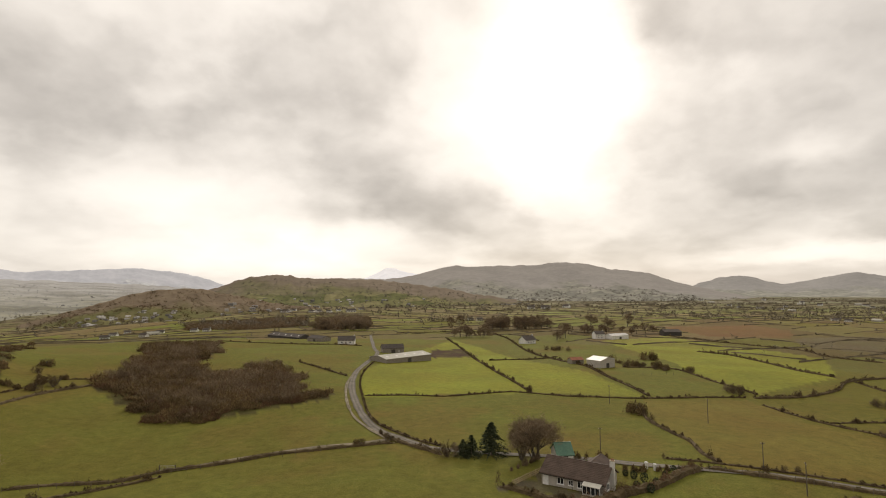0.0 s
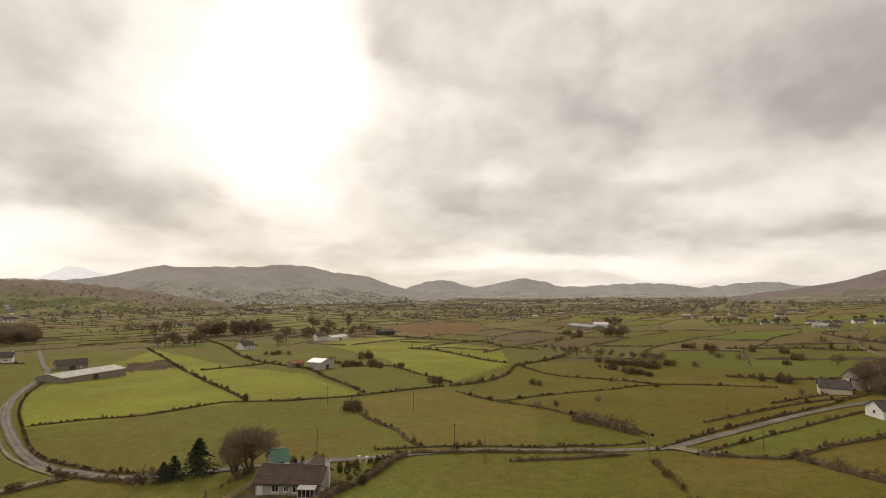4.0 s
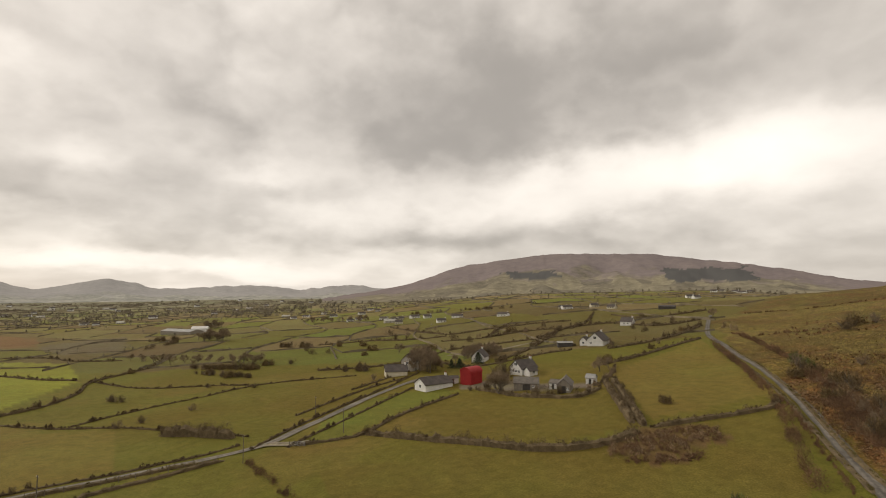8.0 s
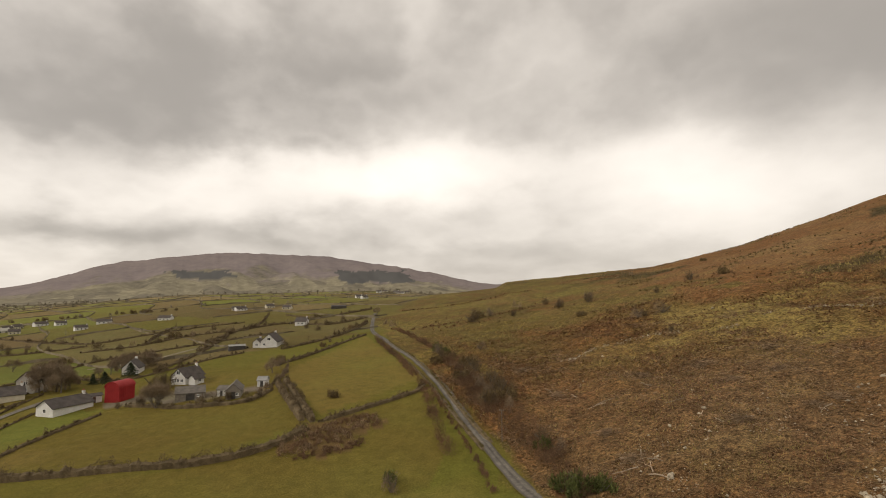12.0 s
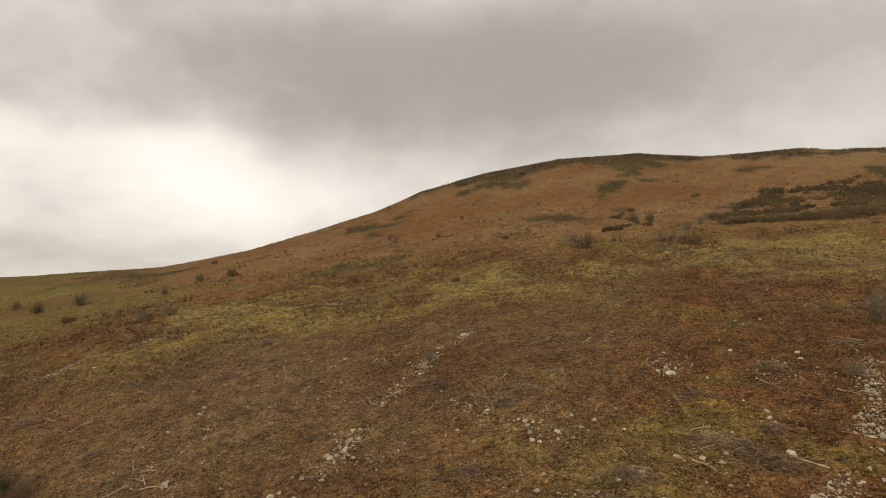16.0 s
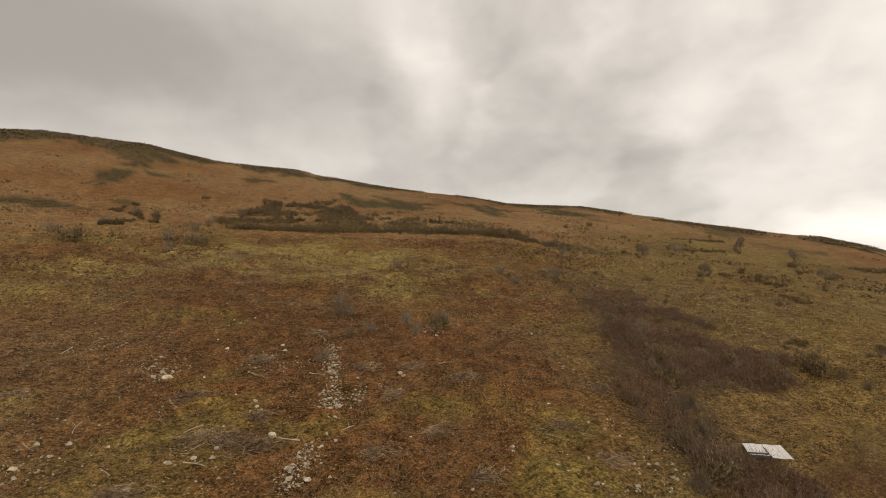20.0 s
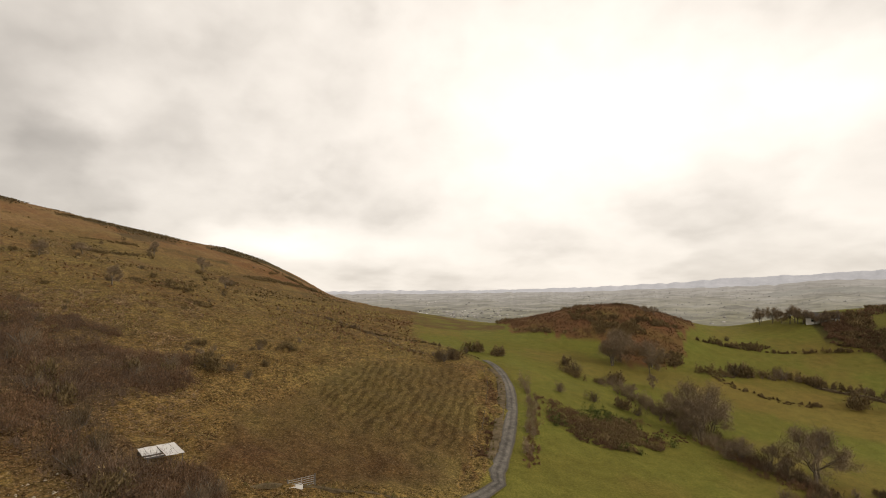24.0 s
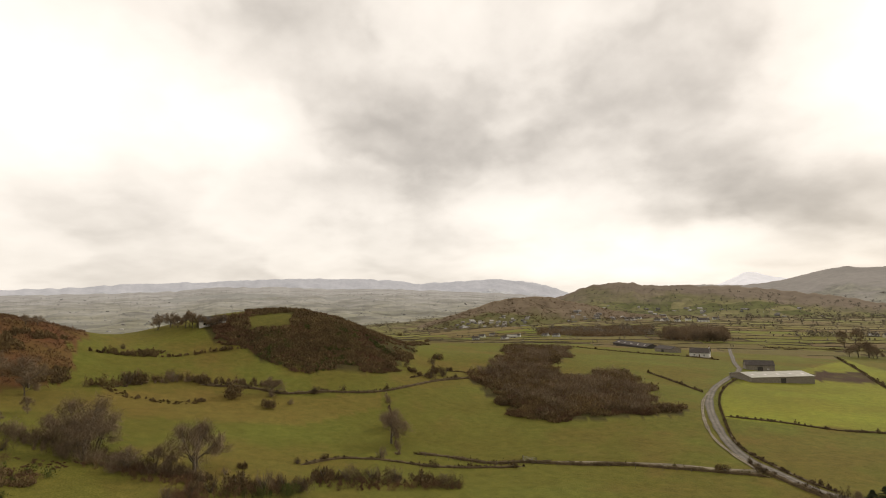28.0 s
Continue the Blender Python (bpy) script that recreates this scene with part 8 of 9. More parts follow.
ROCKS = [boulder(_rng, "boulder") for _ in range(6)]


def utility_pole(x, y, tall):
    ob = root("utility_pole", x, y, height(x, y), random.uniform(0, 90), "weathered wooden utility pole in a field", "pole", "utility poles")
    verts, faces = [], []
    limb(verts, faces, np.array([0, 0, -0.4]), np.array([0, 0, tall]), 0.11, 0.075)
    part("post", to_mesh("post", np.array(verts), np.array(faces), True), MATS["bark"], ob)
    bm = bmesh.new()
    bmesh.ops.create_cube(bm, size=1, matrix=Matrix.Translation((0, 0, tall - 0.35)) @ Matrix.Diagonal((1.0, 0.07, 0.08, 1)))
    part("crossarm", bm, MATS["bark"], ob)
    for q in (-0.4, 0, 0.4):
        bm = bmesh.new()
        bmesh.ops.create_cone(bm, cap_ends=True, segments=8, radius1=0.05, radius2=0.03, depth=0.18, matrix=Matrix.Translation((q, 0, tall - 0.2)))
        part("insulator", bm, MATS["stone"], ob)


def place(protos, pick, x, y, tall, unit):
    s = tall / unit
    m = pose(x, y, height(x, y) - 0.05, 0, 0, random.uniform(0, 360)) @ Matrix.Diagonal((s * random.uniform(0.9, 1.2), s * random.uniform(0.9, 1.2), s, 1))
    return copy_thing(protos[pick % len(protos)], m)


BUSH_REACH, FAR_BUSHES = 303.0, []
for _name, _opt, _at in SPOTS:
    for _k, (_x, _y, _h) in enumerate(_at):
        if _name == "tree":
            place(TREES, random.randrange(3), _x, _y, min(max(_h, 3.0), 20), 10.0)
        elif _name == "gorsebush":
            place(BUSHES, 4, _x, _y, min(max(_h * 0.8, 0.8), 4.0), 0.95)
        elif _name == "dense":
            place(TREES, 3, _x, _y, min(max(_h, 3.0), 20), 10.0)
        elif _name == "fir":
            place(FIRS, _k, _x, _y, min(max(_h, 3.0), 14), 8.0)
        elif _name == "bush":
            _o = height(_x, _y) > 20 and random.random() < 0.2
            if 205 < math.degrees(math.atan2(_x, _y)) % 360 < 256 and math.hypot(_x, _y) > 120:
                _h *= 0.62
            _ob = place(BUSHES, 0 if _o else random.randrange(4), _x, _y, min(max(_h * 0.85, 0.8), 6.0), 0.95)
            if math.hypot(_x, _y) > BUSH_REACH:
                FAR_BUSHES.append(_ob)
        elif _name == "sapling":
            place(BUSHES, 2, _x, _y, min(max(_h, 1.2), 5.0), 0.95)
        elif _name == "pole":
            utility_pole(_x, _y, min(max(_h, 6.0), 9.0))
        elif _name == "rock":
            _s = min(max(_h, 0.25), 2.4) * random.uniform(0.5, 0.8)
            _ob = new("boulder", ROCKS[random.randrange(6)])
            _ob.matrix_basis = pose(_x, _y, height(_x, _y) + 0.12 * _s, 0, 0, random.uniform(0, 360)) @ Matrix.Diagonal((_s, _s, _s * 0.9, 1))
            tagged(_ob, "pale grey limestone boulder lying on the moor", "rock", "boulders on the moor")


def join_bushes(bushes):
    """The foliage of many far bushes, in one mesh."""
    names, mats, verts, faces, slots, base = [], [], [], [], [], 0
    for ob in bushes:
        me = [c for c in ob.children if c.name.startswith("foliage")][0].data
        co, fa = np.empty(3 * len(me.vertices), np.float32), np.empty(3 * len(me.polygons), np.int32)
        me.vertices.foreach_get("co", co)
        me.loops.foreach_get("vertex_index", fa)
        m = np.array(ob.matrix_basis)
        verts.append(co.reshape(-1, 3) @ m[:3, :3].T + m[:3, 3])
        faces.append(fa.reshape(-1, 3) + base)
        base += len(me.vertices)
        if me.materials[0].name not in names:
            names.append(me.materials[0].name)
            mats.append(me.materials[0])
        slots.append(np.full(len(me.polygons), names.index(me.materials[0].name), np.int32))
    made = to_mesh("far_bushes", np.concatenate(verts), np.concatenate(faces))
    for m in mats:
        made.materials.append(m)
    made.polygons.foreach_set("material_index", np.concatenate(slots))
    thing("far_bushes", made, None, "dark thorn and gorse bushes scattered far off", "bushes", kind="stuff")
    for ob in bushes:
        for o in (*ob.children_recursive, ob):
            bpy.data.objects.remove(o)


join_bushes(FAR_BUSHES)
for _ob in (*TREES, *FIRS, *BUSHES):
    for _o in (*_ob.children_recursive, _ob):
        bpy.data.objects.remove(_o)


# ---- far hedges and hedgerow trees, along the net of fields ----
def far_hedges():
    rng = np.random.default_rng(77)
    c, s = math.cos(0.5), math.sin(0.5)

    def place_of(u, v):
        """From the net back to the ground: undo the wander step by step."""
        u2, v2 = u * 100.0, v * 58.0
        a, b = u2.copy(), v2.copy()
        for _ in range(6):
            a, b = (u2 - 38 * vnoise(a / 210, b / 210, 21) - 11 * vnoise(a / 60, b / 60, 23),
                    v2 - 32 * vnoise(a / 190, b / 190, 22) - 9 * vnoise(a / 70, b / 70, 24))
        return a * c - b * s, a * s + b * c
    quads, stems = [], []
    for way in (0, 1):
        if way == 0:
            a = np.arange(-33, 33, 0.06)
            uu, vv = np.meshgrid(a, np.arange(-57, 58).astype(float))
            live = hashed(vv, np.floor(uu * 0.5), 91) < 0.93
        else:
            a = np.arange(-57, 57, 0.105)
            ul, vv = np.meshgrid(np.arange(-33, 34).astype(float), a, indexing="ij")
            j = np.floor(vv)
            live = (hashed(ul, j, 92) < 0.85) & (vv - j < 0.93)
            uu = ul - 0.5 * np.mod(j, 2) - 0.3 * hashed(j, j, 5)
        shape = uu.shape
        x, y = place_of(uu.ravel(), vv.ravel())
        r, b = np.hypot(x, y), np.degrees(np.arctan2(x, y)) % 360
        ok = live.ravel() & (r > edge_of_near(b)) & (r < 3300) & ((b < 114) | (b > 250))
        for kind in ("moor", "bog", "wood", "gorse", "earth"):
            for ring in AREA.get(kind, []):
                ok &= ~inside(x, y, ring)
        grow = np.clip(0.75 + 0.5 * vnoise(x / 14, y / 14, 93) + 0.45 * vnoise(x / 80, y / 80, 94), 0.0, 1.9) * rng.uniform(0.6, 1.3, len(x))
        x, y, r, ok, grow = (q.reshape(shape) for q in (x, y, r, ok, grow))
        ok = ok[:, :-1] & ok[:, 1:] & (grow[:, :-1] > 0.22) & (hashed(np.floor(uu), np.floor(vv), 97)[:, :-1] < 1.45 - r[:, :-1] / 3000)
        dx, dy = np.gradient(x, axis=1), np.gradient(y, axis=1)
        l = np.hypot(dx, dy) + 1e-9
        wide = 0.3 + 0.3 * grow + r / 6000
        px, py = dy / l * wide, -dx / l * wide
        z = lay(x.ravel(), y.ravel()).reshape(shape)
        tall = z + 1.0 * grow + r / 5000
        left = np.stack([x - px, y - py, z - 0.3], -1)
        top = np.stack([x + 0.3 * px * rng.normal(size=shape), y + 0.3 * py * rng.normal(size=shape), tall], -1)
        right = np.stack([x + px, y + py, z - 0.3], -1)
        for m, n in ((left, top), (top, right)):
            quads.append(np.stack([m[:, :-1][ok], n[:, :-1][ok], n[:, 1:][ok], m[:, 1:][ok]], 1))
        pick = np.zeros(shape, bool)
        pick[:, :-1] = ok
        stems.append(np.stack([x[pick], y[pick], r[pick], tall[pick]], 1))
    quads = np.concatenate(quads).reshape(-1, 3)
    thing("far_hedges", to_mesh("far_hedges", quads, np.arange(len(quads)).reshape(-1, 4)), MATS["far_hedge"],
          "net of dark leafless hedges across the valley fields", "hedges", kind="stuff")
    stems = np.concatenate(stems)
    some = stems[stems[:, 2] < 1100]
    cx, cy, ct = (np.repeat(some[:, q], 2) + (rng.normal(size=2 * len(some)) * 0.9 if q < 2 else 0) for q in (0, 1, 3))
    v1, f1 = blades(rng, np.column_stack([cx, cy, ct - 0.2]), np.repeat(np.clip(some[:, 2] / 420, 0.6, 2), 2) * 0.7, 0.16)
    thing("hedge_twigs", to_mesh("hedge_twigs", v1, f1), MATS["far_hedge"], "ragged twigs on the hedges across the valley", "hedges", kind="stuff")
    x, y, r = stems[:, 0], stems[:, 1], stems[:, 2]
    # trees standing in the hedges
    t = rng.uniform(0, 1, len(x)) < 0.05 * (0.6 + 2.2 * (vnoise(x / 240, y / 240, 95) > 0.1)) * np.clip(r / 700, 0.7, 1.4)
    tx, ty, tr = x[t], y[t], r[t]
    hh = rng.uniform(2.2, 8.5, len(tx)) * np.clip(tr / 900, 0.75, 1.2)
    per = 34
    cx, cy, ch = np.repeat(tx, per), np.repeat(ty, per), np.repeat(hh, per)
    q = rng.normal(size=(len(cx), 3)) * np.array([0.17, 0.17, 0.2])
    at = np.column_stack([cx + q[:, 0] * ch, cy + q[:, 1] * ch, lay(cx, cy) + ch * np.clip(0.6 + q[:, 2], 0.05, 1.05)])
    v2, f2 = blades(rng, at, np.repeat(np.clip(tr / 420, 0.9, 3.4), per) * 0.8, 0.16, 0.5)
    thing("far_trees", to_mesh("far_trees", v2, f2), MATS["far_wood"], "scattered bare trees in the far hedgerows", "trees", kind="stuff")


far_hedges()


# ---- what covers the moor ----
def scatter(n, r0, r1, b0, b1, seed):
    rng = np.random.default_rng(seed)
    r = r0 + (r1 - r0) * rng.uniform(0, 1, n) ** 1.25
    b = np.radians(rng.uniform(b0, b1, n))
    x, y = r * np.sin(b), r * np.cos(b)
    keep = np.zeros(n, bool)
    for ring in AREA["moor"]:
        keep |= inside(x, y, ring)
    for ring in AREA["plough"]:
        keep &= ~inside(x, y, ring)
    return rng, x[keep], y[keep]


def tufts(n, r0, r1, b0, b1, long, thin, up, material, name, label, seed, where):
    rng, x, y = scatter(n, r0, r1, b0, b1, seed)
    w = where(x, y)
    keep = rng.uniform(0, 1, len(x)) < w
    x, y = x[keep], y[keep]
    r = np.hypot(x, y)
    k = 2
    px, py = np.repeat(x, k) + rng.normal(size=k * len(x)) * 0.18, np.repeat(y, k) + rng.normal(size=k * len(x)) * 0.18
    at = np.column_stack([px, py, lay(px, py) + rng.uniform(0.0, 0.35, len(px))])
    v, f = blades(rng, at, np.repeat(np.clip(r / 120, 0.5, 2.2), k) * long, thin, up)
    thing(name, to_mesh(name, v, f), MATS[material], label, name.replace("_", " "), kind="stuff")


tufts(130000, 30, 230, 104, 262, 0.45, 0.2, 0.05, "bracken", "bracken", "rust brown dead bracken covering the moor", 401,
      lambda x, y: np.clip(0.45 + 0.9 * fbm(x / 22, y / 22, 402, 3), 0.04, 1) * (1 - 0.75 * np.clip((np.degrees(np.arctan2(x, y)) % 360 - 218) / 10, 0, 1)))
tufts(100000, 30, 260, 104, 268, 0.42, 0.1, 0.8, "straw", "grass_tussocks", "pale straw-coloured grass tussocks on the moor", 403,
      lambda x, y: np.clip(0.35 + 1.0 * fbm(x / 30, y / 30, 404, 3), 0.05, 1))
tufts(190000, 30, 190, 104, 240, 0.8, 0.035, -0.4, "brash", "brushwood", "grey dead brushwood strewn over cleared ground", 405,
      lambda x, y: np.clip(0.3 + 1.2 * fbm(x / 14, y / 14, 406, 3), 0.1, 1))
tufts(13000, 60, 330, 104, 262, 0.42, 0.4, 0.3, "heath", "heather", "dark brown heather clumps on the slope", 407,
      lambda x, y: np.clip(-0.15 + 1.5 * fbm(x / 26, y / 26, 408, 3), 0.0, 1))
tufts(60000, 230, 640, 118, 256, 0.42, 0.4, 0.3, "gorse", "hill_gorse", "dark gorse and heather clumps on the upper hill", 409,
      lambda x, y: np.clip(-0.75 + 2.4 * fbm(x / 24, y / 18, 410, 4) + 0.5 * vnoise(x / 90, y / 60, 411), 0.0, 1) ** 1.5)

def crest_heather(seed):
    """Low dark heather that caps the hill's crest in stretches."""
    rng = np.random.default_rng(seed)
    n = 26000
    b, r = rng.uniform(155, 248, n), 455 + 105 * rng.uniform(0, 1, n)
    keep = np.zeros(n, bool)
    for p, q in CAPS:
        keep |= (b > p + rng.uniform(-1, 1, n)) & (b < q + rng.uniform(-1, 1, n))
    keep &= r > 476 + 22 * fbm(b / 2.5, b * 0, 63, 3)
    b, r = np.radians(b[keep]), r[keep]
    x, y = r * np.sin(b), r * np.cos(b)
    at = np.column_stack([x, y, lay(x, y) + rng.uniform(0.0, 1.0, len(x))])
    v, f = blades(rng, at, 1.3, 0.35, 0.2)
    thing("crest_heather", to_mesh("crest_heather", v, f), MATS["heather_cap"], "dark heather along the crest of the hill", "heather", kind="stuff")


crest_heather(415)


def brash_heap(x, y, wide, seed):
    """Blades of cut branches in one low heap."""
    rng = np.random.default_rng(seed)
    n = 640
    a, s = rng.uniform(0, 6.28, n), np.abs(rng.normal(size=n)) * 0.6
    px, py = x + wide * s * np.cos(a), y + wide * 0.7 * s * np.sin(a)
    at = np.column_stack([px, py, lay(px, py) + np.clip(1 - s, 0, 1) * wide * 0.16 * rng.uniform(0, 1.3, n) + 0.12])
    return blades(rng, at, rng.uniform(0.5, 1.7, n), 0.024, -0.4)[0]


_heaps = [brash_heap(_x, _y, min(max(_h * 1.6, 1.2), 4.0), 500 + _k) for _name, _opt, _at in SPOTS if _name == "brash" for _k, (_x, _y, _h) in enumerate(_at)]
_heaps = np.concatenate(_heaps)
thing("brushwood_heaps", to_mesh("brushwood_heaps", _heaps, np.arange(len(_heaps)).reshape(-1, 3)), MATS["brash"],
      "heaps of dead pale brown cut branches on the moor", "brushwood", kind="stuff")


def loose_stones():
    """Small stones in drifts and along the tumbled walls."""
    rng, x, y = scatter(34000, 38, 175, 112, 232, 601)
    w = np.clip(-0.15 + 1.3 * fbm(x / 12, y / 12, 602, 3), 0, 1) ** 2 * np.clip((150 - np.hypot(x, y)) / 60, 0.1, 1)
    keep = rng.uniform(0, 1, len(x)) < w * 0.8
    x, y = list(x[keep]), list(y[keep])
    for name, opt, line in STONES:
        p = curve(line, 0.35)
        for q in p:
            for _ in range(5 * opt.get("n", 2)):
                x.append(q[0] + rng.normal() * opt["w"] * 1.9)
                y.append(q[1] + rng.normal() * opt["w"] * 1.9)
    x, y = np.array(x), np.array(y)
    base = np.array([(1, 0, 0), (-0.5, 0.85, 0), (-0.5, -0.85, 0), (0.35, 0.1, 0.75), (-0.35, 0.3, 0.6), (0, -0.4, 0.65)])
    tri = np.array([(0, 1, 4), (0, 4, 3), (1, 2, 4), (2, 5, 4), (2, 0, 5), (0, 3, 5), (3, 4, 5)])
    n = len(x)
    size = np.clip(rng.lognormal(-2.3, 0.55, n), 0.05, 0.4)
    a = rng.uniform(0, 6.28, n)
    c, s = np.cos(a), np.sin(a)
    pts = base[None] * rng.uniform(0.65, 1.35, (n, 6, 3)) * size[:, None, None]
    vx = pts[..., 0] * c[:, None] - pts[..., 1] * s[:, None] + x[:, None]
    vy = pts[..., 0] * s[:, None] + pts[..., 1] * c[:, None] + y[:, None]
    vz = pts[..., 2] + lay(x, y)[:, None] + 0.1
    verts = np.stack([vx, vy, vz], -1).reshape(-1, 3)
    faces = (tri[None] + 6 * np.arange(n)[:, None, None]).reshape(-1, 3)
    thing("loose_stones", to_mesh("loose_stones", verts, faces), MATS["stone"], "small pale limestone rubble strewn on the moor", "stones", kind="stuff")


loose_stones()


def fallen_branch(x, y, long, seed):
    """A bent pale branch lying on the ground, with a fork."""
    rng = np.random.default_rng(seed)
    verts, faces = [], []
    turn = rng.uniform(0, 6.28)
    at = np.array([-0.5 * long * math.cos(turn), -0.5 * long * math.sin(turn), 0.22])
    thick = 0.028 * long
    for q in range(4):
        turn += rng.normal() * 0.18
        end = at + long * 0.25 * np.array([math.cos(turn), math.sin(turn), 0.0]) + np.array([0, 0, rng.normal() * 0.06])
        limb(verts, faces, at, end, thick, thick * 0.78)
        if q == 1:
            limb(verts, faces, end, end + long * 0.3 * np.array([math.cos(turn + 0.7), math.sin(turn + 0.7), 0.15]), thick * 0.6, thick * 0.3)
        at, thick = end, thick * 0.78
    z = height(x, y)
    dx, dy = (height(x + 1, y) - z), (height(x, y + 1) - z)
    v = np.array(verts)
    v[:, 2] += v[:, 0] * dx + v[:, 1] * dy
    ob = thing("fallen_branch", to_mesh("fallen_branch", v, np.array(faces), True), MATS["dead_wood"], "pale dead branch lying on the cleared moor", "branch", "fallen branches")
    ob.matrix_basis = pose(x, y, z)


MATS["dead_wood"] = surface("bleached_wood", (0.24, 0.185, 0.13), (0.5, 0.40, 0.29), 1.0, 9.0, 0.9, 0.01, 0, 0.4)
for _name, _opt, _at in SPOTS:
    if _name == "log":
        for _k, (_x, _y, _h) in enumerate(_at):
            fallen_branch(_x, _y, min(max(_h, 1.2), 3.8), 700 + 37 * _k)


# ---- houses, barns and sheds ----
MATS.update({
    "render": surface("white_render", (0.58, 0.57, 0.54), (0.76, 0.75, 0.72), 0.7, 9.0, 0.85, 0.01),
    "cream": surface("cream_render", (0.48, 0.44, 0.33), (0.62, 0.57, 0.44), 0.7, 9.0, 0.85, 0.01),
    "grey_render": surface("grey_pebbledash", (0.36, 0.33, 0.29), (0.50, 0.465, 0.41), 0.7, 9.0, 0.9, 0.02),
    "rubble": surface("grey_rubble_stone", (0.16, 0.14, 0.115), (0.33, 0.292, 0.24), 1.6, 5.0, 0.95, 0.06),
    "dark_boards": surface("dark_weathered_boards", (0.045, 0.042, 0.04), (0.10, 0.09, 0.08), 0.8, 6.0, 0.9, 0.02),
    "slate": surface("dark_slate", (0.06, 0.052, 0.047), (0.125, 0.107, 0.095), 0.6, 5.0, 0.92, 0.02),
    "old_slate": surface("lichened_slate", (0.10, 0.088, 0.076), (0.20, 0.178, 0.152), 0.7, 5.0, 0.92, 0.03),
    "brown_tile": surface("brown_roof_tiles", (0.062, 0.043, 0.034), (0.125, 0.088, 0.068), 0.5, 5.0, 0.75, 0.03),
    "tin": surface("grey_tin", (0.22, 0.22, 0.21), (0.36, 0.35, 0.33), 0.5, 4.0, 0.5, 0.01),
    "pale_tin": surface("pale_weathered_sheeting", (0.34, 0.33, 0.28), (0.5, 0.48, 0.42), 0.4, 4.0, 0.7, 0.01),
    "white_tin": surface("white_sheeting", (0.5, 0.48, 0.46), (0.66, 0.64, 0.61), 0.4, 4.0, 0.5, 0.01),
    "rust": surface("rusty_sheeting", (0.22, 0.075, 0.04), (0.34, 0.14, 0.08), 0.5, 4.0, 0.8, 0.01),
    "red_tin": surface("red_painted_sheeting", (0.25, 0.017, 0.019), (0.36, 0.032, 0.03), 0.4, 4.0, 0.55, 0.01),
    "green_roof": surface("green_sheeting", (0.07, 0.14, 0.10), (0.115, 0.21, 0.15), 0.5, 4.0, 0.6, 0.01),
    "white_frame": surface("white_painted_frame", (0.7, 0.7, 0.68), (0.82, 0.82, 0.8), 2.0, 10.0, 0.5, 0),
    "brown_door": surface("brown_painted_door", (0.10, 0.06, 0.04), (0.16, 0.10, 0.07), 2.0, 10.0, 0.6, 0),
    "timber": surface("pale_fence_timber", (0.34, 0.26, 0.15), (0.50, 0.40, 0.25), 1.0, 8.0, 0.85, 0.01),
})
GLASS, _t, _s = mat("window_glass", 0.06)
_s.inputs["Base Color"].default_value = (0.02, 0.023, 0.027, 1)
_s.inputs["Specular IOR Level"].default_value = 0.5


def box(bm, x0, x1, y0, y1, z0, z1):
    m = Matrix.Translation(((x0 + x1) / 2, (y0 + y1) / 2, (z0 + z1) / 2)) @ Matrix.Diagonal((x1 - x0, y1 - y0, z1 - z0, 1))
    bmesh.ops.create_cube(bm, size=1, matrix=m)
    return bm


def gable_solid(half, deep, h, rise, ridge):
    """Walls of a house with two gables; the front stands at y = 0."""
    bm = bmesh.new()
    if ridge == "x":
        ring = [(0, -1.2), (deep, -1.2), (deep, h), (deep / 2, h + rise), (0, h)]
        ends = [[bm.verts.new((s * half, y, z)) for y, z in ring] for s in (-1, 1)]
    else:
        ring = [(-half, -1.2), (half, -1.2), (half, h), (0, h + rise), (-half, h)]
        ends = [[bm.verts.new((x, s, z)) for x, z in ring] for s in (0, deep)]
    bm.faces.new(ends[0])
    bm.faces.new(ends[1][::-1])
    for q in range(5):
        bm.faces.new((ends[0][q], ends[0][(q + 1) % 5], ends[1][(q + 1) % 5], ends[1][q]))
    bmesh.ops.recalc_face_normals(bm, faces=bm.faces)
    return bm


def slope(p, q, r, s, thick):
    """A roof slope: a slab with the four corners on its underside."""
    bm = bmesh.new()
    low = [bm.verts.new(v) for v in (p, q, r, s)]
    n = (Vector(q) - Vector(p)).cross(Vector(s) - Vector(p)).normalized()
    if n.z < 0:
        n = -n
    top = [bm.verts.new(Vector(v) + n * thick) for v in (p, q, r, s)]
    bm.faces.new(low)
    bm.faces.new(top)
    for k in range(4):
        bm.faces.new((low[k], low[(k + 1) % 4], top[(k + 1) % 4], top[k]))
    bmesh.ops.recalc_face_normals(bm, faces=bm.faces)
    return bm


def add_roof(ob, half, deep, h, rise, ridge, material, over=0.35):
    if ridge == "x":
        k = rise / (deep / 2)
        for y0, y1 in ((-over, deep / 2), (deep + over, deep / 2)):
            z0, z1 = h - k * over, h + rise + 0.02
            part("roof_slope", slope((-half - over, y0, z0), (half + over, y0, z0), (half + over, y1, z1), (-half - over, y1, z1), 0.16), material, ob)
        part("ridge_cap", box(bmesh.new(), -half - over, half + over, deep / 2 - 0.14, deep / 2 + 0.14, h + rise + 0.1, h + rise + 0.24), material, ob)
    else:
        k = rise / half
        for x0 in (-half - over, half + over):
            z0, z1 = h - k * over, h + rise + 0.02
            part("roof_slope", slope((x0, -over, z0), (x0, deep + over, z0), (0, deep + over, z1), (0, -over, z1), 0.16), material, ob)
        part("ridge_cap", box(bmesh.new(), -0.14, 0.14, -over, deep + over, h + rise + 0.1, h + rise + 0.24), material, ob)


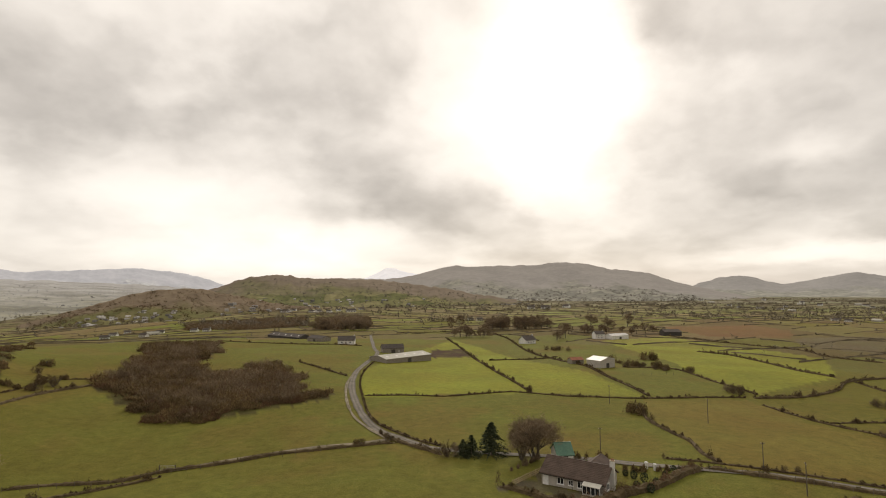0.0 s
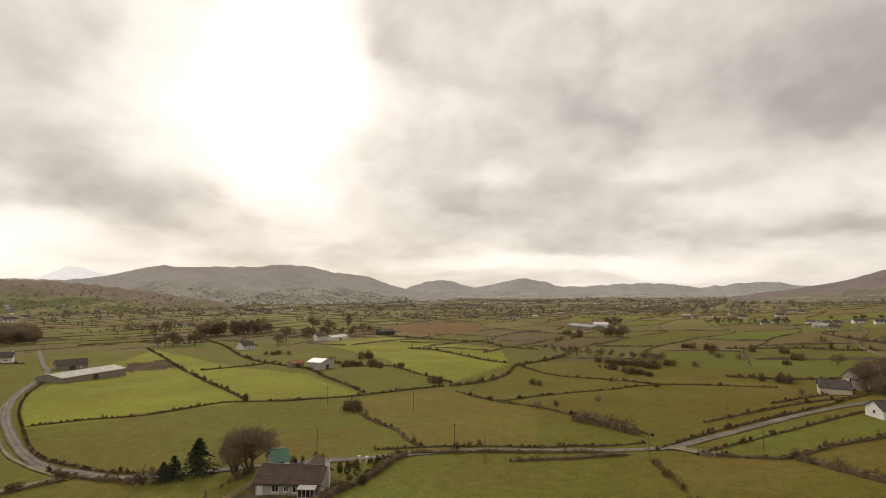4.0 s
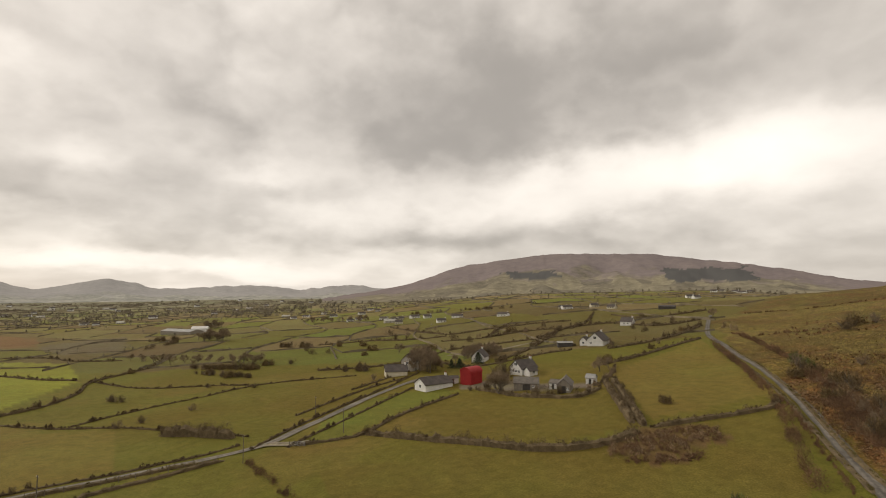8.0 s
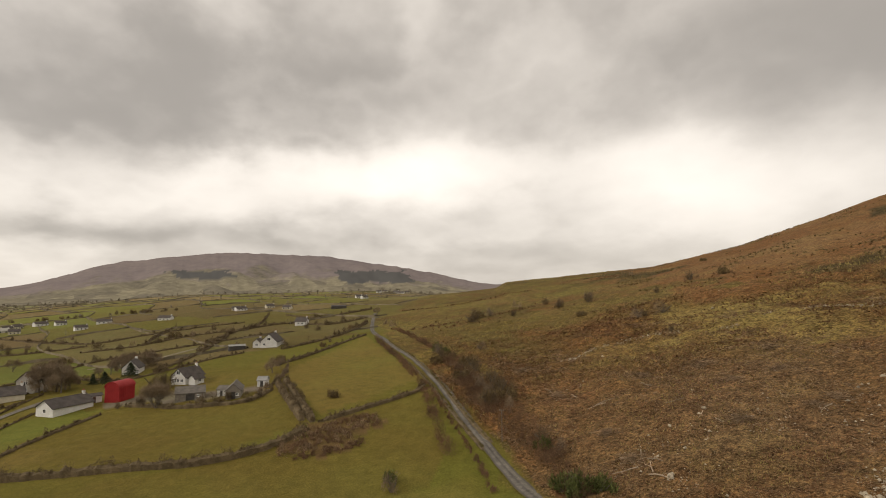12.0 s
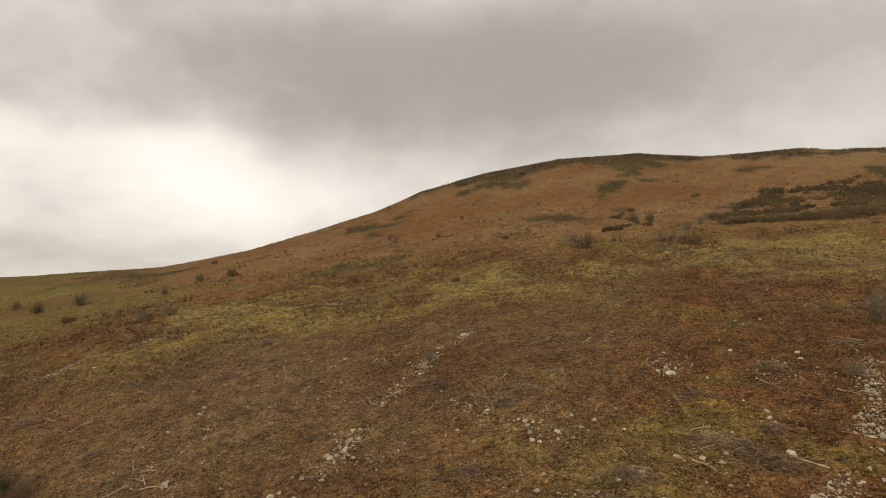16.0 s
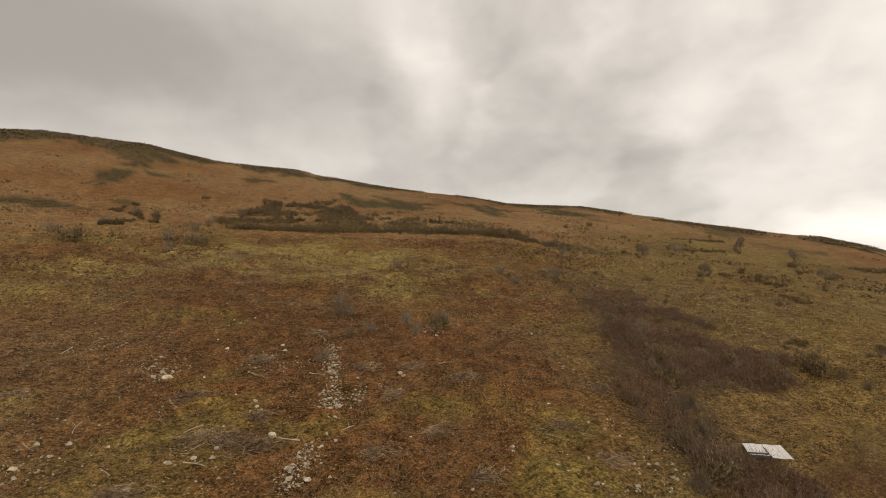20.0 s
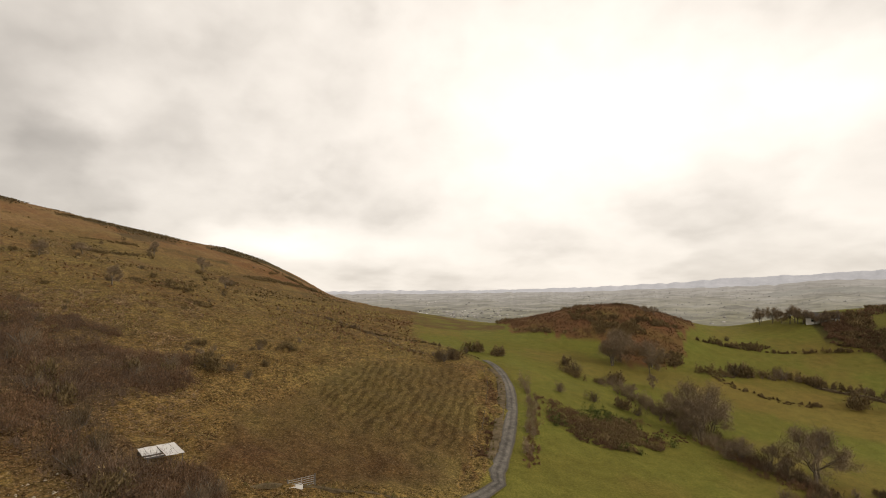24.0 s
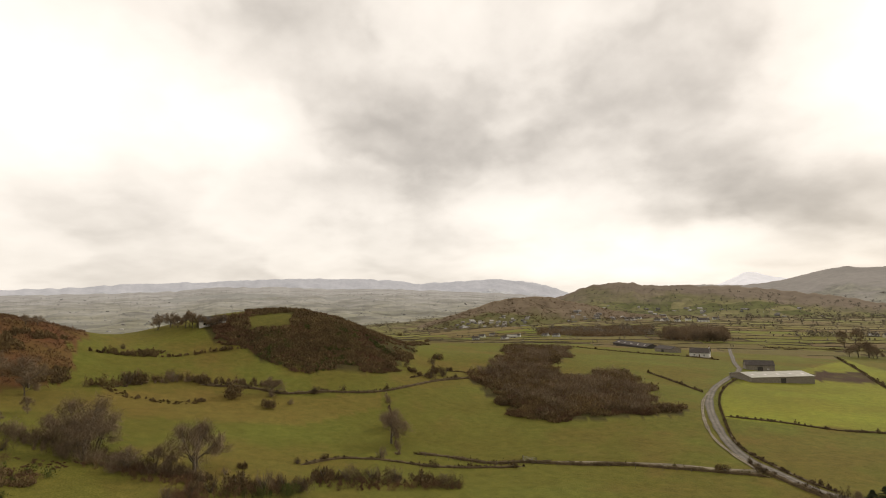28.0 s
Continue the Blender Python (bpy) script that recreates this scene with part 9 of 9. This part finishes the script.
def window(ob, x, z, w=1.2, h=1.1, y=0.0, side=None):
    """A framed window on the front, or on a gable at x = side."""
    bm = bmesh.new()
    t = 0.09
    for a, b, c, d in ((-w / 2, w / 2, 0, t), (-w / 2, w / 2, h - t, h), (-w / 2, -w / 2 + t, t, h - t), (w / 2 - t, w / 2, t, h - t), (-t / 2, t / 2, t, h - t)):
        box(bm, a, b, -0.07, 0.03, c, d)
    m = Matrix.Translation((x, y, z)) if side is None else Matrix.Translation((side, y, z)) @ Matrix.Rotation(math.pi / 2 * (1 if side > 0 else -1), 4, "Z")
    bm.transform(m)
    fr = part("window", bm, MATS["white_frame"], ob, "white framed window")
    g = box(bmesh.new(), -w / 2 + t, w / 2 - t, -0.03, 0.02, t, h - t)
    g.transform(m)
    part("pane", g, GLASS, fr, "dark glass pane")
    s = box(bmesh.new(), -w / 2 - 0.1, w / 2 + 0.1, -0.16, 0.02, -0.09, 0.0)
    s.transform(m)
    part("sill", s, MATS["white_frame"], fr)


def door(ob, x, material="brown_door", y=0.0):
    d = part("door", box(bmesh.new(), x - 0.45, x + 0.45, y - 0.05, y + 0.02, 0.0, 2.0), MATS[material], ob, "painted house door")
    part("handle", box(bmesh.new(), x + 0.28, x + 0.38, y - 0.1, y - 0.05, 0.98, 1.03), MATS["tin"], d)
    bm = bmesh.new()
    for a, b, c, e in ((x - 0.55, x - 0.45, 0, 2.1), (x + 0.45, x + 0.55, 0, 2.1), (x - 0.45, x + 0.45, 2.0, 2.1)):
        box(bm, a, b, y - 0.07, y + 0.02, c, e)
    part("door_frame", bm, MATS["white_frame"], ob)


def chimney(ob, x, y, z0, z1, material="render"):
    c = part("chimney", box(bmesh.new(), x - 0.4, x + 0.4, y - 0.3, y + 0.3, z0, z1), MATS[material], ob)
    part("chimney_cap", box(bmesh.new(), x - 0.46, x + 0.46, y - 0.36, y + 0.36, z1, z1 + 0.12), MATS["stone"], c)
    for q in (-0.18, 0.18):
        bm = bmesh.new()
        bmesh.ops.create_cone(bm, cap_ends=True, segments=10, radius1=0.12, radius2=0.1, depth=0.4, matrix=Matrix.Translation((x + q, y, z1 + 0.32)))
        part("chimney_pot", bm, MATS["rust"], c)


def ground_at(x, y, turn, half, deep):
    c, s = math.cos(radians(turn)), math.sin(radians(turn))
    zs = [height(x + c * a - s * b, y + s * a + c * b) for a in (-half, 0, half) for b in (0, deep / 2, deep)]
    return 0.2 * max(zs) + 0.8 * min(zs)


def house(opt, x, y, turn, length):
    half, deep, h, rise = length / 2, opt["W"], opt["h"], opt["rise"]
    ridge = opt.get("ridge", "x")
    wall = opt.get("wall", "render")
    colour = {"render": "white", "cream": "cream", "grey_render": "grey"}[wall]
    label = f"{colour} rendered house with a dark slate roof" if length > 8 else f"small {colour} rendered cottage with a slate roof"
    ob = root("house", x, y, ground_at(x, y, turn, half, deep), turn, label, "house", "houses in the valley")
    part("wall", gable_solid(half, deep, h, rise, ridge), MATS[wall], ob)
    add_roof(ob, half, deep, h, rise, ridge, MATS["slate"])
    n, nd = opt.get("wins", 0), opt.get("doors", 0)
    slots = np.linspace(-half, half, n + nd + 2)[1:-1]
    for q, sx in enumerate(slots):
        if nd and q == len(slots) // 2:
            door(ob, sx)
        else:
            window(ob, sx, 0.95)
            if h > 4:
                window(ob, sx, 3.2)
    if opt.get("gwins"):
        for yy, zz in ((2.0, 1.0), (4.2, 1.0), (6.3, 1.0), (deep / 2, 3.9)):
            window(ob, 0, zz, 1.3, 1.1, yy, -half)
    if opt.get("attic"):
        window(ob, 0, 3.5, 1.5, 1.3)
        window(ob, -2.2, 1.0)
    if ridge == "x":
        if length > 6:
            chimney(ob, half - 0.5, deep / 2, h + rise - 0.6, h + rise + 1.0)
    else:
        chimney(ob, 0, deep - 0.6, h + rise - 0.6, h + rise + 1.0)


def shed(name, opt, x, y, turn, length):
    half, deep, h, rise = length / 2, opt["W"], opt["h"], opt["rise"]
    words = {"rubble": "stone", "render": "white rendered", "grey_render": "grey rendered", "dark_boards": "dark boarded"}[opt["wall"]]
    roof = {"slate": "dark slate", "old_slate": "weathered grey slate", "tin": "grey tin", "pale_tin": "pale sheeted", "white_tin": "white sheeted", "rust": "rusty red", "green_roof": "green sheeted"}[opt["roof"]]
    ob = root("shed" if length < 9 else "barn", x, y, ground_at(x, y, turn, half, deep), turn, f"{words} farm building with a {roof} roof", "barn", "farm buildings")
    ridge = opt.get("ridge", "x")
    part("wall", gable_solid(half, deep, h, rise, ridge), MATS[opt["wall"]], ob)
    add_roof(ob, half, deep, h, rise, ridge, MATS[opt["roof"]], 0.25)
    w = min(2.6, length * 0.3)
    part("doorway", box(bmesh.new(), -w / 2, w / 2, -0.06, 0.05, 0.0, min(2.6, h - 0.3)), MATS["dark_boards"], ob, "dark boarded barn door")
    if opt.get("wins"):
        window(ob, half * 0.55, 1.1, 0.8, 0.7)
    if length > 20:
        for q in np.linspace(-half * 0.8, half * 0.8, 5):
            k = rise / (deep / 2)
            yy = deep * 0.22
            zz = h + k * yy + 0.2
            part("roof_light", slope((q - 0.6, yy - 0.9, zz - 0.9 * k), (q + 0.6, yy - 0.9, zz - 0.9 * k), (q + 0.6, yy + 0.9, zz + 0.9 * k), (q - 0.6, yy + 0.9, zz + 0.9 * k), 0.05), MATS["white_tin"], ob, "clear roof sheet")


def red_barn(x, y, turn, length):
    """A barn with a rounded roof, its arched end to the front."""
    half, deep, h, rise = length / 2, 6.5, 4.4, 1.7
    ob = root("hay_barn", x, y, ground_at(x, y, turn, half, deep), turn, "red painted sheet hay barn with a rounded roof", "barn", "farm buildings")
    arch = [(half * math.cos(a), h + rise * math.sin(a)) for a in np.linspace(0, math.pi, 15)]
    for name, y0, y1 in (("end_wall", 0.0, 0.08), ("back_wall", deep - 0.08, deep)):
        bm = bmesh.new()
        ring = [(half, -1.0)] + arch + [(-half, -1.0)]
        a = [bm.verts.new((q, y0, z)) for q, z in ring]
        b = [bm.verts.new((q, y1, z)) for q, z in ring]
        bm.faces.new(a)
        bm.faces.new(b[::-1])
        for k in range(len(a)):
            bm.faces.new((a[k], a[(k + 1) % len(a)], b[(k + 1) % len(a)], b[k]))
        bmesh.ops.recalc_face_normals(bm, faces=bm.faces)
        part(name, bm, MATS["red_tin"], ob)
    for s in (-1, 1):
        part("side_wall", box(bmesh.new(), s * half - 0.05, s * half + 0.05, 0.08, deep - 0.08, -1.0, h), MATS["red_tin"], ob)
    bm = bmesh.new()
    rows = []
    for q, z in arch:
        k = 1.035
        rows.append([bm.verts.new((q * f, yy, h + (z - h) * f + g)) for f, g in ((1.0, 0.02), (k, 0.1)) for yy in (-0.25, deep + 0.25)])
    for a, b in zip(rows, rows[1:]):
        bm.faces.new((a[2], a[3], b[3], b[2]))
        bm.faces.new((a[0], b[0], b[1], a[1]))
        bm.faces.new((a[0], a[2], b[2], b[0]))
        bm.faces.new((a[1], b[1], b[3], a[3]))
    bmesh.ops.recalc_face_normals(bm, faces=bm.faces)
    part("roof", bm, MATS["red_tin"], ob, "curved red sheet roof")
    for q in np.linspace(-half + 0.6, half - 0.6, 7):
        part("sheet_rib", box(bmesh.new(), q - 0.04, q + 0.04, -0.05, 0.0, 0, h + rise * math.sqrt(max(0.0, 1 - (q / half) ** 2)) - 0.1), MATS["red_tin"], ob)
    for q in np.linspace(1.0, deep - 1.0, 7):
        part("sheet_rib", box(bmesh.new(), half + 0.05, half + 0.1, q - 0.04, q + 0.04, 0, h), MATS["red_tin"], ob)


def lean_to(x, y, turn, length):
    ob = root("tin_shelter", x, y, height(x, y), turn, "low shelter roofed with white tin sheets and dark slats", "shelter")
    half, deep = length / 2 + 0.4, 4.2
    for sx in (-half + 0.2, half - 0.2):
        for yy in (0.2, deep - 0.2):
            part("post", box(bmesh.new(), sx - 0.06, sx + 0.06, yy - 0.06, yy + 0.06, -0.4, 1.55), MATS["bark"], ob)
    part("back_wall", box(bmesh.new(), -half, half, deep - 0.08, deep, -0.3, 1.6), MATS["dark_boards"], ob)
    n = 6
    for k in range(n):
        a, b = -half + 2 * half * k / n, -half + 2 * half * (k + 1) / n - 0.03
        z = 1.6 + 0.03 * (k % 2)
        y1 = deep * 0.5 if k < 3 else 0.0
        part("roof_sheet", slope((a, y1, z), (b, y1 - 0.1, z), (b, deep, z + 0.35), (a, deep, z + 0.35), 0.03), MATS["white_tin"], ob)
    for k in range(6):
        a = 0.1 + k * deep * 0.5 / 6
        part("slat", box(bmesh.new(), -half, 0.0, a, a + 0.16, 1.58, 1.66), MATS["white_tin" if k % 3 == 2 else "dark_boards"], ob)


def bungalow(x, y, turn, length):
    half, deep, h, rise = length / 2, 7.6, 2.5, 2.05
    z = ground_at(x, y, turn, half, deep)
    ob = root("bungalow", x, y, z, turn, "grey pebbledashed bungalow with a brown tiled roof", "house", "houses in the valley")
    part("wall", gable_solid(half, deep, h, rise, "x"), MATS["grey_render"], ob)
    add_roof(ob, half, deep, h, rise, "x", MATS["brown_tile"], 0.4)
    # rows of tiles as shallow steps
    k = rise / (deep / 2)
    for q in range(11):
        yy = -0.3 + q * (deep / 2 + 0.2) / 11
        zz = h + k * yy + 0.17
        part("tile_course", slope((-half - 0.38, yy, zz), (half + 0.38, yy, zz), (half + 0.38, yy + 0.36, zz + 0.36 * k - 0.02), (-half - 0.38, yy + 0.36, zz + 0.36 * k - 0.02), 0.05), MATS["brown_tile"], ob)
    # back wing
    for part_bm, m in ((gable_solid(2.4, 4.5, h, 1.6, "y"), MATS["grey_render"]),):
        part_bm.transform(Matrix.Translation((half - 4.2, deep - 0.5, 0)))
        part("wing_wall", part_bm, m, ob)
    for s in (-1, 1):
        part("wing_roof", slope((half - 4.2 + s * 2.75, deep - 3.0, h - 0.2), (half - 4.2 + s * 2.75, deep + 4.3, h - 0.2), (half - 4.2, deep + 4.3, h + 1.65), (half - 4.2, deep - 3.0, h + 1.65), 0.15), MATS["brown_tile"], ob)
    f = length / 16.0
    door(ob, -half + 1.1 * f, "white_frame")
    window(ob, -half + 5.0 * f, 0.85, 1.7 * f, 1.2)
    window(ob, -half + 7.7 * f, 0.95, 1.2 * f, 1.0)
    window(ob, -half + 10.2 * f, 0.85, 1.7 * f, 1.2)
    window(ob, 0, 0.9, 1.3, 1.2, 2.0, half)
    # sun porch
    px = half - 2.6 * f
    part("porch_wall", box(bmesh.new(), px - 1.6, px + 1.6, -1.7, -0.0, -0.6, 0.7), MATS["grey_render"], ob)
    bm = bmesh.new()
    for q in np.linspace(-1.55, 1.55, 5):
        box(bm, px + q - 0.05, px + q + 0.05, -1.7, -1.6, 0.7, 2.0)
    box(bm, px - 1.6, px + 1.6, -1.7, -1.6, 2.0, 2.12)
    pf = part("porch_frame", bm, MATS["white_frame"], ob, "white framed sun porch")
    part("pane", box(bmesh.new(), px - 1.5, px + 1.5, -1.66, -1.63, 0.7, 2.0), GLASS, pf)
    part("porch_roof", slope((px - 1.7, -1.9, 2.1), (px + 1.7, -1.9, 2.1), (px + 1.7, 0.0, 2.45), (px - 1.7, 0.0, 2.45), 0.08), MATS["pale_tin"], ob)
    chimney(ob, half + 0.35, deep / 2, -0.8, h + rise + 1.1)
    part("downpipe", box(bmesh.new(), -0.05, 0.05, -0.1, 0.0, 0, h), MATS["dark_boards"], ob)
    part("gutter", box(bmesh.new(), -half - 0.4, half + 0.4, -0.52, -0.40, h - 0.34, h - 0.24), MATS["dark_boards"], ob)


def field_gate(x, y, turn):
    ob = root("field_gate", x, y, height(x, y), turn, "grey tubular field gate beside a white water trough", "gate")
    for q in (-1.8, 1.8):
        part("post", box(bmesh.new(), q - 0.08, q + 0.08, -0.08, 0.08, -0.3, 1.4), MATS["bark"], ob)
    for z in (0.2, 0.45, 0.7, 0.95, 1.2):
        part("bar", box(bmesh.new(), -1.72, 1.72, -0.025, 0.025, z, z + 0.05), MATS["tin"], ob)
    for q in (-1.7, 0.0, 1.68):
        part("upright", box(bmesh.new(), q - 0.025, q + 0.025, -0.03, 0.03, 0.2, 1.25), MATS["tin"], ob)


def trough(x, y, turn):
    ob = root("water_trough", x, y, height(x, y), turn, "white water trough at a field gate", "trough")
    bm = bmesh.new()
    for a in ((-0.9, 0.9, -0.35, -0.29, 0, 0.6), (-0.9, 0.9, 0.29, 0.35, 0, 0.6), (-0.9, -0.84, -0.29, 0.29, 0, 0.6), (0.84, 0.9, -0.29, 0.29, 0, 0.6), (-0.84, 0.84, -0.29, 0.29, 0, 0.06)):
        box(bm, *a)
    part("basin", bm, MATS["render"], ob)


for _name, _opt, _x, _y, _turn, _len in BUILDS:
    _k = _opt["kind"]
    _turn, _len = _turn + _opt.get("rot", 0), _opt.get("len", _len)
    if _k == "house":
        house(_opt, _x, _y, _turn, _len)
    elif _k == "shed":
        shed(_name, _opt, _x, _y, _turn, _len)
    elif _k == "barn":
        red_barn(_x, _y, _turn, _len)
    elif _k == "lean_to":
        lean_to(_x, _y, _turn, _len)
    elif _k == "gate":
        field_gate(_x, _y, _turn)
    elif _k == "trough":
        trough(_x, _y, _turn)
    elif _k == "bungalow":
        bungalow(_x, _y, _turn, _len)


def far_house(rng, long, label, wall="render", roof="slate"):
    ob = root("house", 0, 0, -900, 0, label, "house", "houses across the valley")
    part("wall", gable_solid(long / 2, 7.0, 3.0, 2.4, "x"), MATS[wall], ob)
    add_roof(ob, long / 2, 7.0, 3.0, 2.4, "x", MATS[roof])
    for q in (-0.3, 0.0, 0.3):
        part("window", box(bmesh.new(), q * long - 0.6, q * long + 0.6, -0.05, 0.05, 0.9, 2.1), GLASS, ob)
    c = part("chimney", box(bmesh.new(), long / 2 - 0.9, long / 2 - 0.1, 3.1, 3.9, 4.8, 6.4), MATS[wall], ob)
    return ob


_far = [far_house(random, 11.0, "white farmhouse with a dark roof across the valley"), far_house(random, 14.0, "long white bungalow with a dark roof"),
        far_house(random, 10.0, "cream house with a dark roof among hedges", "cream"), far_house(random, 16.0, "grey farm shed with a pale roof", "grey_render", "pale_tin")]
for _name, _opt, _at in SPOTS:
    if _name == "house":
        for _x, _y, _w in _at:
            _p = random.choice((0, 0, 0, 1, 1, 2, 3))
            _s = min(max(_w / 12.0, 0.8), 1.7)
            _face = math.degrees(math.atan2(_y, _x)) - 90 + random.uniform(-50, 50)
            copy_thing(_far[_p], pose(_x, _y, height(_x, _y) - 0.3, 0, 0, _face) @ Matrix.Diagonal((_s, _s, _s, 1)))
for _ob in _far:
    for _o in (*_ob.children_recursive, _ob):
        bpy.data.objects.remove(_o)


# ---- the bungalow's garden ----
def shrub(x, y, tall, k):
    rng = np.random.default_rng(700 + k)
    ob = root("shrub", x, y, height(x, y), 0, "small rounded evergreen garden shrub", "shrub", "garden shrubs")
    n = 260
    d = rng.normal(size=(n, 3))
    d /= np.linalg.norm(d, axis=1)[:, None]
    at = d * np.array([0.42, 0.42, 0.5]) * tall + np.array([0, 0, 0.52 * tall])
    v, f = blades(rng, at, 0.22, 0.4)
    part("foliage", to_mesh("foliage", v, f), MATS["conifer"], ob)
    verts, faces = [], []
    limb(verts, faces, np.array([0, 0, -0.2]), np.array([0, 0, tall * 0.6]), 0.07, 0.04)
    part("stem", to_mesh("stem", np.array(verts), np.array(faces)), MATS["bark"], ob)


def gate_pillar(x, y):
    ob = root("gate_pillar", x, y, height(x, y), 20, "white rendered gate pillar with a cap", "gate pillar", "gate pillars")
    part("shaft", box(bmesh.new(), -0.25, 0.25, -0.25, 0.25, -0.3, 1.3), MATS["render"], ob)
    part("cap", box(bmesh.new(), -0.32, 0.32, -0.32, 0.32, 1.3, 1.42), MATS["render"], ob)


def board_fence(a, b):
    (x0, y0), (x1, y1) = a, b
    n = max(3, int(math.hypot(x1 - x0, y1 - y0) / 2.0))
    turn = math.degrees(math.atan2(y1 - y0, x1 - x0))
    ob = root("fence", x0, y0, height(x0, y0), turn, "pale timber board fence beside the yard", "fence")
    step = math.hypot(x1 - x0, y1 - y0) / n
    zs = [height(x0 + (x1 - x0) * q / n, y0 + (y1 - y0) * q / n) - height(x0, y0) for q in range(n + 1)]
    for q in range(n + 1):
        part("post", box(bmesh.new(), q * step - 0.06, q * step + 0.06, -0.06, 0.06, zs[q] - 0.3, zs[q] + 1.25), MATS["timber"], ob)
    for q in range(n):
        for z in (0.3, 0.65, 1.0):
            bm = box(bmesh.new(), q * step, (q + 1) * step, -0.09, -0.06, z, z + 0.18)
            for v in bm.verts:
                v.co.z += zs[q] if v.co.x < (q + 0.5) * step else zs[q + 1]
            part("board", bm, MATS["timber"], ob)


for _name, _opt, _at in SPOTS:
    if _name == "shrub":
        for _k, (_x, _y, _h) in enumerate(_at):
            shrub(_x, _y, min(max(_h, 0.8), 2.0), _k)
    elif _name == "pillar":
        for _x, _y, _h in _at:
            gate_pillar(_x, _y)
    elif _name == "fence":
        board_fence(_at[0][:2], _at[1][:2])


# ---- wire fences along the lanes: posts ----
def post_row(line, step, seed):
    rng = np.random.default_rng(seed)
    p = curve(line, 1.0)
    run = np.concatenate([[0], np.cumsum(np.linalg.norm(np.diff(p, axis=0), axis=1))])
    n = int(run[-1] / step)
    ob = root("post_fence", float(p[0][0]), float(p[0][1]), height(*p[0]), 0, "row of weathered wooden fence posts", "fence", "post fences")
    verts, faces = [], []
    limb(verts, faces, np.array([0, 0, -0.3]), np.array([0, 0, 1.15]), 0.06, 0.05)
    me = to_mesh("post", np.array(verts), np.array(faces))
    me.materials.append(MATS["bark"])
    z0 = height(*p[0])
    for q in range(n):
        x, y = (float(np.interp(q * step, run, p[:, c])) for c in (0, 1))
        o = part("post", me, None, ob)
        o.matrix_basis = pose(x - p[0][0], y - p[0][1], height(x, y) - z0, rng.normal() * 3, rng.normal() * 3, 0)


for _k, (_name, _opt, _line) in enumerate(FENCES):
    post_row(_line, _opt["step"], 800 + _k)
